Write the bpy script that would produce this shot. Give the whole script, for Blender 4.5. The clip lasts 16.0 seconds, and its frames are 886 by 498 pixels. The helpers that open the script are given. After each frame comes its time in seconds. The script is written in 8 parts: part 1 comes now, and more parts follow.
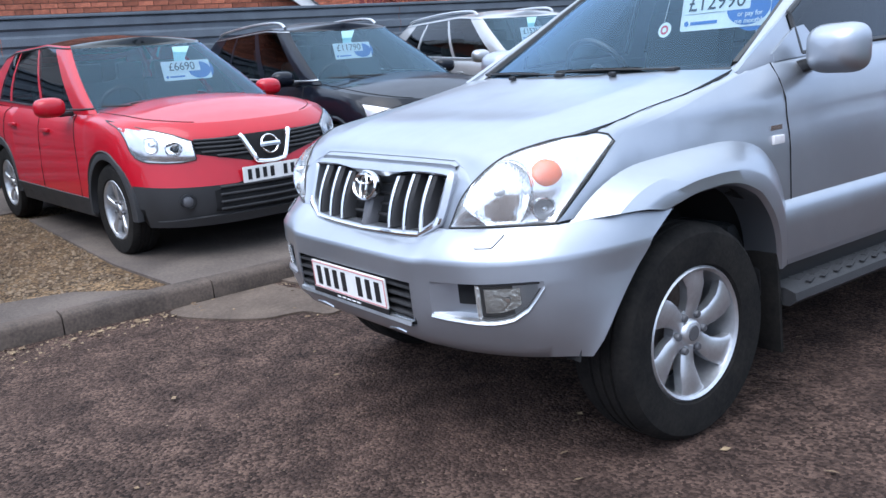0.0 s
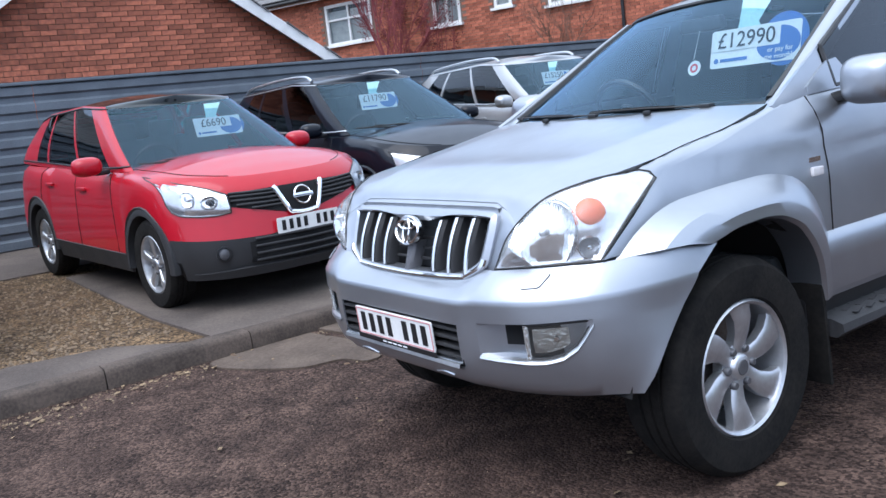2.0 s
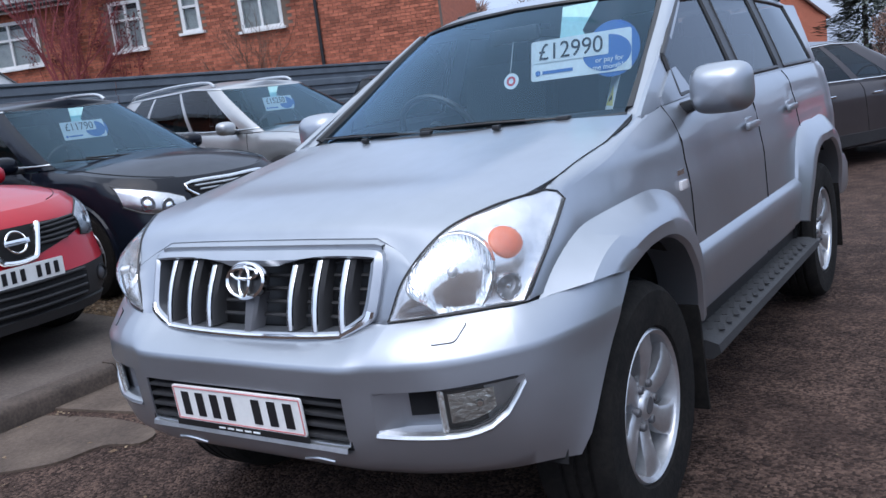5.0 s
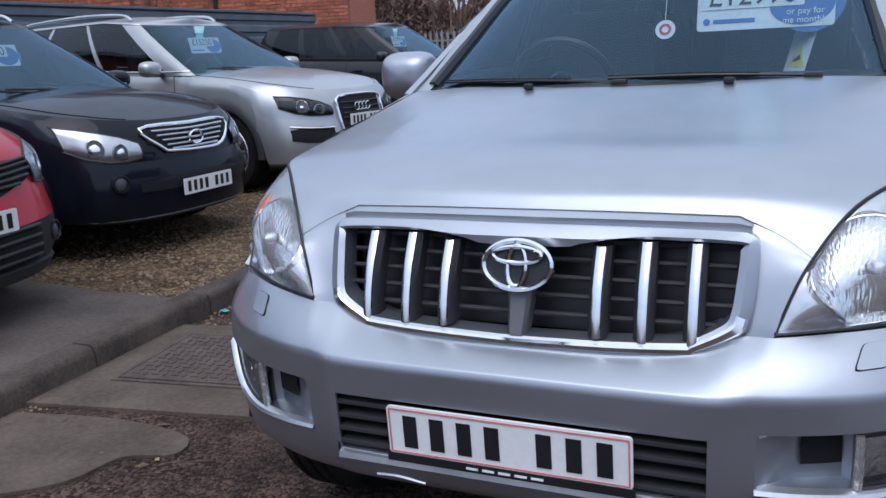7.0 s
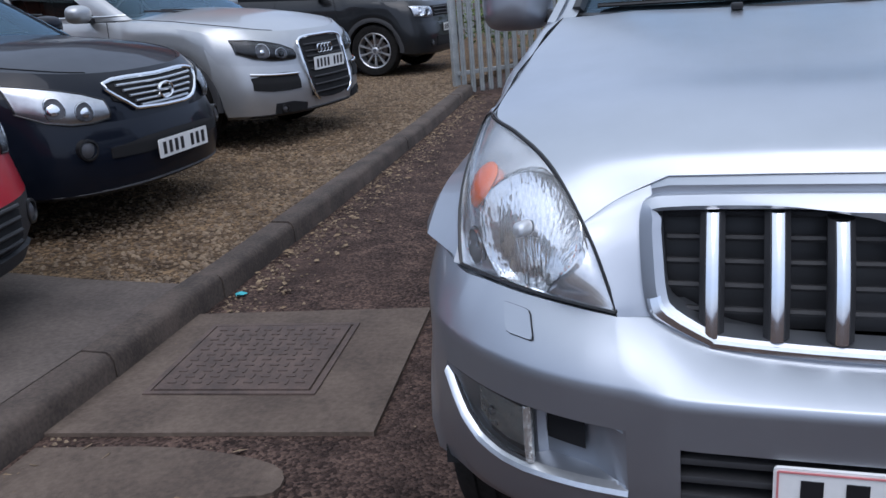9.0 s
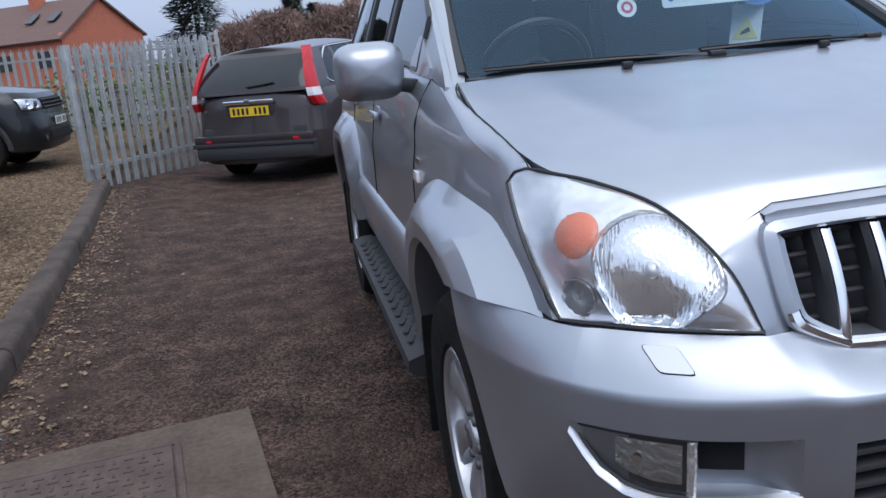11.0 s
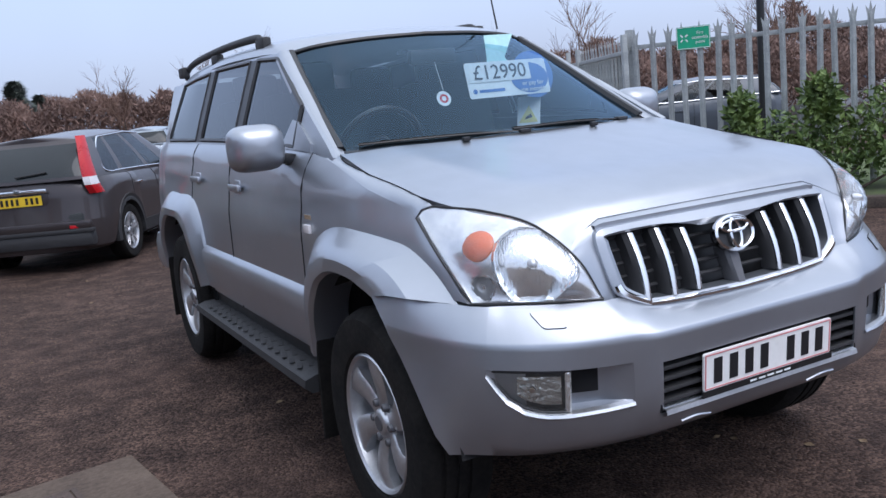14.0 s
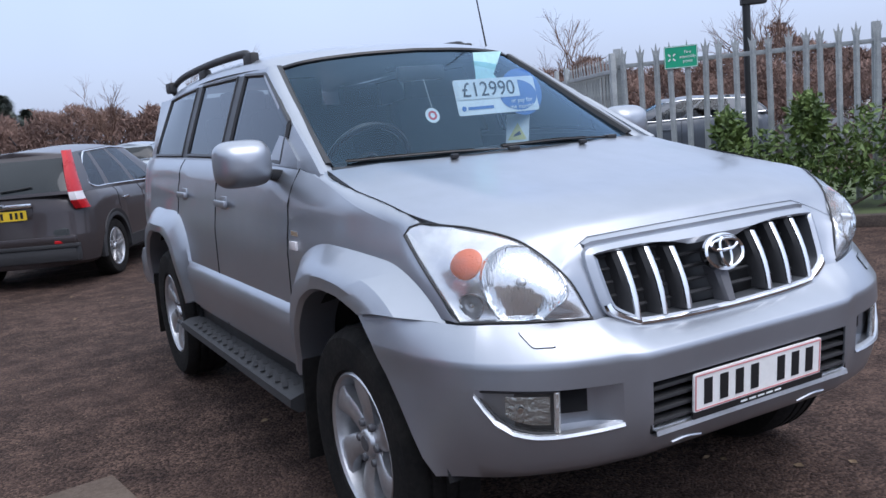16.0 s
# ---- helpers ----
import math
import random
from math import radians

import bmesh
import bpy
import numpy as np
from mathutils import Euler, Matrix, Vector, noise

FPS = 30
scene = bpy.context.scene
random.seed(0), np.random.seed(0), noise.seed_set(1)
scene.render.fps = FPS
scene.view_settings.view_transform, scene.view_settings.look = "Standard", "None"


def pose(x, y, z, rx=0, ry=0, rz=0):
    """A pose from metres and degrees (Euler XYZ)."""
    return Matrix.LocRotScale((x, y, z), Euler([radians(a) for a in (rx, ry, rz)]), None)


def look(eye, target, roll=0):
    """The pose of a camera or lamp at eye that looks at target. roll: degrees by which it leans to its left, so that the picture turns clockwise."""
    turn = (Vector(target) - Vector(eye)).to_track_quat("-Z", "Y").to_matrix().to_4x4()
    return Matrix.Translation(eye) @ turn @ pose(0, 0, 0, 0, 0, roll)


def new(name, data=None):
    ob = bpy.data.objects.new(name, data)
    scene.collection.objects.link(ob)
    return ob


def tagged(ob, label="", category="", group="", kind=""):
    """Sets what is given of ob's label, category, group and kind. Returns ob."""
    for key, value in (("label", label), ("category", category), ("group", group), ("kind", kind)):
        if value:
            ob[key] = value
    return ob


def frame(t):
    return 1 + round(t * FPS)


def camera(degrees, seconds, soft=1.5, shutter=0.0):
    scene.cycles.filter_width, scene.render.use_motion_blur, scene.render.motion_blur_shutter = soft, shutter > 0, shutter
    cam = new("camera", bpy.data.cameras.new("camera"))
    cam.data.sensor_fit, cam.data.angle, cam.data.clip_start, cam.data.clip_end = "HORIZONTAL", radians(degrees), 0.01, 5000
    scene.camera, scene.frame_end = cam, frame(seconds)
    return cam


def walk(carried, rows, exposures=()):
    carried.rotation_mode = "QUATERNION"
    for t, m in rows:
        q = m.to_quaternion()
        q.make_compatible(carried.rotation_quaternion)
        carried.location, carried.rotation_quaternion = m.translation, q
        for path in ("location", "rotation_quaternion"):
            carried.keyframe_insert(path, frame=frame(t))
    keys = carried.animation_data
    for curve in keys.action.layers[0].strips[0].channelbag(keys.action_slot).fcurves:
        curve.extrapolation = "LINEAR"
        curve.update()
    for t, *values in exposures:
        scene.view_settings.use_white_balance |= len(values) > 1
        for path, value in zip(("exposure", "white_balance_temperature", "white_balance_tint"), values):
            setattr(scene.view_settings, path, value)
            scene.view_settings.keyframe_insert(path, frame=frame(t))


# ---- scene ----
cam = camera(54.4, 16.0)
PATH = [
    (0, (2.698, -2.337, 1.383), (1.113, -1.196, 0.95), -4.7),
    (0.5, (2.686, -2.367, 1.382), (1.093, -1.23, 0.969), -5.2),
    (1, (2.679, -2.385, 1.377), (1.076, -1.252, 0.998), -5.7),
    (1.5, (2.68, -2.402, 1.38), (1.066, -1.276, 1.028), -6.2),
    (2, (2.678, -2.413, 1.383), (1.051, -1.295, 1.06), -6.8),
    (2.5, (2.677, -2.427, 1.386), (1.042, -1.314, 1.09), -7.3),
    (3, (2.65, -2.458, 1.39), (1.008, -1.348, 1.126), -7.7),
    (3.5, (2.528, -2.469, 1.386), (0.876, -1.367, 1.153), -8.1),
    (4, (2.294, -2.409, 1.359), (0.766, -1.139, 1.128), -7.9),
    (4.2, (2.212, -2.394, 1.363), (0.796, -1.003, 1.116), -7.7),
    (6.3, (1.084, -2.406, 1.422), (0.138, -0.687, 1.035), -5.2),
    (6.5, (0.939, -2.397, 1.404), (0.032, -0.657, 1.012), -4.23),
    (7, (0.573, -2.335, 1.38), (-0.237, -0.561, 0.937), -2.89),
    (7.5, (0.352, -2.236, 1.364), (-0.421, -0.463, 0.854), -3.05),
    (8, (0.103, -2.127, 1.373), (-0.645, -0.37, 0.78), -3.66),
    (8.2, (0.019, -2.111, 1.378), (-0.708, -0.347, 0.777), -3.95),
    (10.3, (-0.977, -1.916, 1.353), (-1.064, 0.005, 0.806), -4.77),
    (10.5, (-1.06, -1.946, 1.364), (-1.024, -0.02, 0.824), -4.78),
    (11, (-1.263, -1.994, 1.391), (-0.927, -0.082, 0.911), -5.58),
    (11.5, (-1.407, -1.964, 1.39), (-0.824, -0.108, 0.925), -7.09),
    (12, (-1.562, -2.024, 1.401), (-0.751, -0.25, 0.959), -6.32),
    (12.5, (-1.7, -2.147, 1.367), (-0.735, -0.436, 0.991), -4.4),
    (13, (-1.781, -2.313, 1.379), (-0.804, -0.605, 1.018), -4.6),
    (13.5, (-1.851, -2.465, 1.393), (-0.899, -0.741, 1.041), -5.1),
    (14, (-1.915, -2.533, 1.407), (-1.001, -0.785, 1.073), -5.5),
    (14.5, (-1.94, -2.542, 1.417), (-1.061, -0.773, 1.1), -5.6),
    (15, (-1.935, -2.534, 1.414), (-1.052, -0.765, 1.11), -5.5),
    (15.5, (-1.915, -2.519, 1.408), (-1.002, -0.765, 1.11), -5.3),
    (16, (-1.901, -2.508, 1.405), (-0.957, -0.77, 1.107), -5.1),
]
walk(cam, [(t, look(eye, target, roll)) for t, eye, target, roll in PATH], [(0, 1.52, 5760, 11), (3, 1.29, 5760, 11), (4.2, 1.15, 5780, 12), (6.3, 0.61, 5740, 14), (8.2, 0.57, 5740, 14), (10.3, 0.71, 5840, 13), (12.5, 0.84, 5900, 15), (16, 0.91, 5940, 15)])

# ---- light ----
world = bpy.data.worlds.new("world")
scene.world = world
world.use_nodes = True
wn = world.node_tree
sky = wn.nodes.new("ShaderNodeTexSky")
sky.sky_type = "NISHITA"
sky.sun_disc = False
SUN_EL, SUN_AZ = radians(60), radians(165)
sky.sun_elevation, sky.sun_rotation = SUN_EL, SUN_AZ
sky.air_density, sky.dust_density, sky.ozone_density = 1.0, 4.0, 1.5
# a veil of even cloud over the blue: paler towards the zenith, as under an overcast sky
geo = wn.nodes.new("ShaderNodeTexCoord")
sepz = wn.nodes.new("ShaderNodeSeparateXYZ")
wn.links.new(geo.outputs["Generated"], sepz.inputs[0])
cloud = wn.nodes.new("ShaderNodeValToRGB")
cr_ = cloud.color_ramp
cr_.elements[0].position, cr_.elements[0].color = 0.0, (0.37, 0.42, 0.525, 1)
cr_.elements[1].position, cr_.elements[1].color = 0.80, (0.92, 0.98, 1.0, 1)
e_ = cr_.elements.new(0.25)
e_.color = (0.47, 0.545, 0.68, 1)
wn.links.new(sepz.outputs[2], cloud.inputs[0])
puff = wn.nodes.new("ShaderNodeTexNoise")
puff.inputs["Scale"].default_value, puff.inputs["Detail"].default_value = 2.2, 4
wn.links.new(geo.outputs["Generated"], puff.inputs["Vector"])
soft_ = wn.nodes.new("ShaderNodeMapRange")
soft_.inputs[3].default_value, soft_.inputs[4].default_value = 4.5, 6.4
wn.links.new(puff.outputs[0], soft_.inputs[0])
amp = wn.nodes.new("ShaderNodeVectorMath")
amp.operation = "SCALE"
wn.links.new(cloud.outputs[0], amp.inputs[0])
wn.links.new(soft_.outputs[0], amp.inputs["Scale"])
veil = wn.nodes.new("ShaderNodeMix")
veil.data_type = "RGBA"
veil.inputs[0].default_value = 0.8
wn.links.new(sky.outputs[0], veil.inputs[6])
wn.links.new(amp.outputs[0], veil.inputs[7])
wn.links.new(veil.outputs[2], wn.nodes["Background"].inputs[0])
wn.nodes["Background"].inputs[1].default_value = 0.156
sun = new("sun", bpy.data.lights.new("sun", "SUN"))
sun.data.energy, sun.data.angle, sun.data.color = 0.75, radians(55), (1.0, 0.98, 0.97)
sun_dir = Vector((math.sin(SUN_AZ) * math.cos(SUN_EL), math.cos(SUN_AZ) * math.cos(SUN_EL), math.sin(SUN_EL)))
sun.matrix_world = look(sun_dir * 60, (0, 0, 0))


# ---- materials ----
def mat(name, col, rough=0.5, metal=0.0, col2=None, scale=6.0, fine=60.0, amount=0.5, bump=0.0, bump_scale=120.0,
        coat=0.0, rough2=None, spread=0.0):
    """A surface with variation at two scales, fine relief and, where spread is given, a shade of its own for each piece."""
    m = bpy.data.materials.new(name)
    m.use_nodes = True
    n, l = m.node_tree.nodes, m.node_tree.links
    b = n["Principled BSDF"]
    b.inputs["Roughness"].default_value, b.inputs["Metallic"].default_value = rough, metal
    b.inputs["Coat Weight"].default_value, b.inputs["Coat Roughness"].default_value = coat, 0.06
    tc = n.new("ShaderNodeTexCoord")
    src = tc.outputs["Object"]
    a = n.new("ShaderNodeTexNoise")
    a.inputs["Scale"].default_value, a.inputs["Detail"].default_value = scale, 5
    l.new(src, a.inputs["Vector"])
    f = n.new("ShaderNodeTexNoise")
    f.inputs["Scale"].default_value, f.inputs["Detail"].default_value = fine, 3
    l.new(src, f.inputs["Vector"])
    add = n.new("ShaderNodeMath")
    add.operation = "MULTIPLY_ADD"
    l.new(f.outputs[0], add.inputs[0])
    add.inputs[1].default_value = 0.6
    l.new(a.outputs[0], add.inputs[2])
    ramp = n.new("ShaderNodeValToRGB")
    ramp.color_ramp.elements[0].position, ramp.color_ramp.elements[1].position = 0.62, 1.0
    c2 = col2 or tuple(min(1, c * (1 - 0.35 * amount)) for c in col)
    ramp.color_ramp.elements[0].color, ramp.color_ramp.elements[1].color = (*c2, 1), (*col, 1)
    l.new(add.outputs[0], ramp.inputs[0])
    out = ramp.outputs[0]
    if spread:
        oi = n.new("ShaderNodeObjectInfo")
        hs = n.new("ShaderNodeHueSaturation")
        mr = n.new("ShaderNodeMapRange")
        mr.inputs[3].default_value, mr.inputs[4].default_value = 1 - spread, 1 + spread
        l.new(oi.outputs["Random"], mr.inputs[0])
        l.new(mr.outputs[0], hs.inputs["Value"])
        l.new(out, hs.inputs["Color"])
        out = hs.outputs[0]
    l.new(out, b.inputs["Base Color"])
    rr = n.new("ShaderNodeMapRange")
    rr.inputs[1].default_value, rr.inputs[2].default_value = 0.5, 1.1
    rr.inputs[3].default_value, rr.inputs[4].default_value = rough, rough2 if rough2 is not None else min(1, rough * 1.3)
    l.new(add.outputs[0], rr.inputs[0])
    l.new(rr.outputs[0], b.inputs["Roughness"])
    if bump:
        bn = n.new("ShaderNodeTexNoise")
        bn.inputs["Scale"].default_value, bn.inputs["Detail"].default_value = bump_scale, 4
        l.new(src, bn.inputs["Vector"])
        bp = n.new("ShaderNodeBump")
        bp.inputs["Strength"].default_value, bp.inputs["Distance"].default_value = bump, 0.01
        l.new(bn.outputs[0], bp.inputs["Height"])
        l.new(bp.outputs[0], b.inputs["Normal"])
    return m


def paint(name, col, metal=0.0, rough=0.3, flake=0.0, coat=0.5, spec=0.35):
    m = mat(name, col, rough, metal, col2=tuple(c * 0.90 for c in col), scale=1.7, fine=9, coat=coat, rough2=rough + 0.08)
    m.node_tree.nodes["Principled BSDF"].inputs["Specular IOR Level"].default_value = spec
    m.node_tree.nodes["Principled BSDF"].inputs["Coat Roughness"].default_value = 0.03
    if flake:
        n, l = m.node_tree.nodes, m.node_tree.links
        b = n["Principled BSDF"]
        v = n.new("ShaderNodeTexNoise")
        v.inputs["Scale"].default_value = 900
        bp = n.new("ShaderNodeBump")
        bp.inputs["Strength"].default_value, bp.inputs["Distance"].default_value = flake, 0.001
        tc = n.new("ShaderNodeTexCoord")
        l.new(tc.outputs["Object"], v.inputs["Vector"])
        l.new(v.outputs[0], bp.inputs["Height"])
        l.new(bp.outputs[0], b.inputs["Normal"])
    return m


def glass(name, col=(0.8, 0.9, 0.9), clear=0.75, rough=0.02, ior=1.33, sheen=(0.9, 0.95, 1), haze=0.0):
    """Thin pane: a gloss over a see-through tint, milky with age where haze is given."""
    m = bpy.data.materials.new(name)
    m.use_nodes = True
    n, l = m.node_tree.nodes, m.node_tree.links
    n.remove(n["Principled BSDF"])
    tr, gl, mx = n.new("ShaderNodeBsdfTransparent"), n.new("ShaderNodeBsdfGlossy"), n.new("ShaderNodeMixShader")
    tr.inputs[0].default_value = (*(c * clear for c in col), 1)
    gl.inputs["Roughness"].default_value = rough
    gl.inputs[0].default_value = (*sheen, 1)
    fr = n.new("ShaderNodeFresnel")
    fr.inputs[0].default_value = ior
    l.new(fr.outputs[0], mx.inputs[0])
    clear_ = tr.outputs[0]
    if haze:
        df, hz, ns, mr = n.new("ShaderNodeBsdfDiffuse"), n.new("ShaderNodeMixShader"), n.new("ShaderNodeTexNoise"), n.new("ShaderNodeMapRange")
        df.inputs[0].default_value = (0.82, 0.82, 0.80, 1)
        ns.inputs["Scale"].default_value, ns.inputs["Detail"].default_value = 9, 5
        mr.inputs[1].default_value, mr.inputs[2].default_value, mr.inputs[3].default_value, mr.inputs[4].default_value = 0.3, 0.7, haze * 0.6, haze * 1.4
        l.new(ns.outputs[0], mr.inputs[0])
        l.new(mr.outputs[0], hz.inputs[0])
        l.new(tr.outputs[0], hz.inputs[1])
        l.new(df.outputs[0], hz.inputs[2])
        clear_ = hz.outputs[0]
    l.new(clear_, mx.inputs[1])
    l.new(gl.outputs[0], mx.inputs[2])
    l.new(mx.outputs[0], n["Material Output"].inputs[0])
    return m


SILVER = paint("silver_paint", (0.41, 0.435, 0.475), 0.88, 0.36, 0.04, 0.6)
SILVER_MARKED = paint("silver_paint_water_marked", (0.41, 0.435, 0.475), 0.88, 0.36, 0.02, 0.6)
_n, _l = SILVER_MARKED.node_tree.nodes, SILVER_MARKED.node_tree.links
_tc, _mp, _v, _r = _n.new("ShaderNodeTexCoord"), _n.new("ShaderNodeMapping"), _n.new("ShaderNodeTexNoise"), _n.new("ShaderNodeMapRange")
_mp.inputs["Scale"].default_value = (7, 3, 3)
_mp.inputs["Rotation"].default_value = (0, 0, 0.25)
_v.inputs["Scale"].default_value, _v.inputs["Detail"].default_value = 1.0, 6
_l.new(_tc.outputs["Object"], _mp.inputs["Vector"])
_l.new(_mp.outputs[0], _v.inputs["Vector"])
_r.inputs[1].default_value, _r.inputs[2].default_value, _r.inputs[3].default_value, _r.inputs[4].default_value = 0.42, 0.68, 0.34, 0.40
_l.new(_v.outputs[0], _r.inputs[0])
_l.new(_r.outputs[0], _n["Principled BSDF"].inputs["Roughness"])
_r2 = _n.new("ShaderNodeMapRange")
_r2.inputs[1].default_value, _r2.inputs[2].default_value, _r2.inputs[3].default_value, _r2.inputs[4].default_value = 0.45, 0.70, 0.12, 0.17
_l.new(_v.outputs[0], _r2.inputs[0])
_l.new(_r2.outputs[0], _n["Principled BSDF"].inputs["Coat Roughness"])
RED = paint("red_paint", (0.41, 0.006, 0.018), 0.0, 0.30, 0.0, 0.6, 0.2)
NAVY = paint("charcoal_paint", (0.006, 0.008, 0.014), 0.0, 0.30, 0.0, 0.45, 0.05)
SILVER_WARM = paint("light_silver_paint", (0.44, 0.445, 0.45), 0.7, 0.30)
BLACKP = paint("black_paint", (0.010, 0.011, 0.0125), 0.0, 0.35, 0.0, 0.6, 0.2)
BROWN = paint("bronze_paint", (0.058, 0.049, 0.050), 0.45, 0.35, 0.0, 0.6, 0.2)
MAROON = paint("dark_plum_paint", (0.016, 0.004, 0.007), 0.0, 0.3, 0.0, 0.5, 0.2)
GREYP = paint("slate_grey_paint", (0.075, 0.085, 0.10), 0.3, 0.3, 0.0, 0.5, 0.2)
BLUEGREY = paint("blue_grey_paint", (0.30, 0.34, 0.38), 0.5, 0.3)
PLASTIC = mat("black_plastic", (0.028, 0.028, 0.03), 0.55, bump=0.1, bump_scale=400)
TRIM = mat("dark_trim", (0.012, 0.012, 0.013), 0.35)
# near-black: the shade of gaps, wheel arches and openings put into the colour
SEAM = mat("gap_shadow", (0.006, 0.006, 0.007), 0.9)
RUBBER = mat("tyre_rubber", (0.008, 0.0078, 0.0078), 0.75, col2=(0.015, 0.0135, 0.012), scale=9, bump=0.15, bump_scale=90)
RUBBER.node_tree.nodes["Principled BSDF"].inputs["Specular IOR Level"].default_value = 0.18
ALLOY = mat("alloy", (0.62, 0.63, 0.65), 0.32, 0.85, scale=14)
ALLOY_DARK = mat("alloy_shadow", (0.16, 0.16, 0.17), 0.5, 0.7)
DISC = mat("brake_disc", (0.20, 0.18, 0.17), 0.5, 0.8, col2=(0.12, 0.08, 0.06))
CHROME = mat("chrome", (0.86, 0.87, 0.88), 0.09, 1.0, scale=30, amount=0.15)
SATIN = mat("satin_silver", (0.66, 0.68, 0.70), 0.28, 0.9)
HOUSING = mat("lamp_housing", (0.86, 0.87, 0.88), 0.20, 0.80, col2=(0.70, 0.71, 0.74), scale=20)
LENS = glass("clear_lens", (0.99, 0.99, 0.99), 0.99, 0.02, 1.30)
HAZED = glass("hazed_lamp_lens", (0.99, 0.99, 0.99), 0.99, 0.03, 1.33, haze=0.11)
FOG_COVER = glass("fog_lamp_cover", (0.95, 0.95, 0.92), 0.95, 0.03, 1.40, haze=0.03)
SCREEN = glass("windscreen_glass", (0.80, 0.93, 1.0), 0.94, 0.02, 1.50, (0.52, 0.76, 1.0))
SCREEN_B = glass("windscreen_glass_sheen", (0.80, 0.93, 1.0), 0.93, 0.02, 1.50, (0.56, 0.80, 1.0))
FOGLENS = mat("fog_reflector", (0.74, 0.74, 0.71), 0.22, 0.80, bump=0.6, bump_scale=70)
TINT = glass("tinted_glass", (0.62, 0.72, 0.72), 0.45, 0.02, 1.45)
DARKGLASS = mat("dark_glass", (0.012, 0.016, 0.018), 0.04)
FLUTES = mat("fluted_reflector", (0.95, 0.96, 0.96), 0.07, 0.92, col2=(0.86, 0.87, 0.88), scale=12)
_n, _l = FLUTES.node_tree.nodes, FLUTES.node_tree.links
_tc, _mp, _v, _bp = _n.new("ShaderNodeTexCoord"), _n.new("ShaderNodeMapping"), _n.new("ShaderNodeTexVoronoi"), _n.new("ShaderNodeBump")
_mp.inputs["Scale"].default_value = (30, 30, 5)
_l.new(_tc.outputs["Object"], _mp.inputs["Vector"])
_l.new(_mp.outputs[0], _v.inputs["Vector"])
_bp.inputs["Strength"].default_value, _bp.inputs["Distance"].default_value = 0.18, 0.008
_l.new(_v.outputs["Distance"], _bp.inputs["Height"])
_l.new(_bp.outputs[0], _n["Principled BSDF"].inputs["Normal"])
AMBER = mat("amber_lens", (0.80, 0.15, 0.025), 0.2, coat=0.6, bump=0.3, bump_scale=150)
REDLENS = mat("red_lens", (0.50, 0.008, 0.014), 0.25, coat=0.25)
WHITELENS = mat("white_lens", (0.75, 0.72, 0.72), 0.15, coat=0.8)
PLATE_W = mat("plate_white", (0.80, 0.80, 0.78), 0.35, col2=(0.72, 0.72, 0.70))
PLATE_Y = mat("plate_yellow", (0.80, 0.55, 0.03), 0.35)
INK = mat("ink_black", (0.012, 0.012, 0.014), 0.4)
PINK = mat("plate_border", (0.62, 0.22, 0.22), 0.4)
CLOTH = mat("seat_cloth", (0.042, 0.06, 0.064), 0.9, bump=0.2)
DASH = mat("dashboard", (0.03, 0.034, 0.036), 0.7)
CARD_W = mat("card_white", (0.80, 0.84, 0.84), 0.4)
CARD_G = mat("card_mint", (0.50, 0.80, 0.78), 0.4)
CARD_B = mat("card_blue", (0.05, 0.16, 0.46), 0.4)
YELLOW = mat("sticker_yellow", (0.72, 0.66, 0.22), 0.5)
STICKER_RED = mat("sticker_red", (0.6, 0.06, 0.07), 0.5)
GREENSIGN = mat("sign_green", (0.01, 0.36, 0.19), 0.45)
CONCRETE = mat("concrete", (0.125, 0.093, 0.070), 0.9, col2=(0.060, 0.042, 0.031), scale=3.0, fine=45, bump=0.35, bump_scale=70)
KERB = mat("kerb_concrete", (0.100, 0.076, 0.061), 0.9, col2=(0.040, 0.030, 0.024), scale=4.0, fine=60, bump=0.4, bump_scale=80, spread=0.08)
IRON = mat("cast_iron", (0.115, 0.082, 0.068), 0.8, 0.1, col2=(0.06, 0.043, 0.036), scale=8, bump=0.3)
STEEL = mat("galvanised_steel", (0.40, 0.42, 0.42), 0.5, 0.35, col2=(0.27, 0.29, 0.29), scale=7, spread=0.08)
CLAD = mat("steel_cladding", (0.135, 0.158, 0.185), 0.5, 0.1, col2=(0.095, 0.112, 0.132), scale=3, spread=0.05)
BRICK = mat("brick_face", (0.46, 0.155, 0.088), 0.9, col2=(0.27, 0.088, 0.054), scale=14, fine=90, bump=0.3, spread=0.33)
MORTAR = mat("mortar", (0.20, 0.145, 0.112), 0.95, bump=0.3)
WHITE = mat("white_paint", (0.78, 0.78, 0.77), 0.5, col2=(0.66, 0.66, 0.64))
TILE = mat("roof_tile", (0.165, 0.160, 0.160), 0.85, col2=(0.105, 0.10, 0.10), scale=9, bump=0.3, spread=0.12)
ROOFRED = mat("brown_roof_tile", (0.15, 0.095, 0.08), 0.9, scale=3)
BARK = mat("bark", (0.10, 0.075, 0.06), 0.95, bump=0.4)
TWIG = mat("twig", (0.17, 0.105, 0.075), 0.95)
TWIG_RED = mat("red_twig", (0.22, 0.05, 0.055), 0.9)
HEDGE = mat("winter_hedge", (0.26, 0.165, 0.130), 0.95, col2=(0.15, 0.10, 0.085), scale=0.7, fine=6)
LEAF = mat("laurel_leaf", (0.14, 0.20, 0.045), 0.5, col2=(0.05, 0.09, 0.022), scale=3, fine=12)
CONIFER = mat("conifer", (0.12, 0.14, 0.115), 0.9, col2=(0.085, 0.10, 0.085), scale=2)
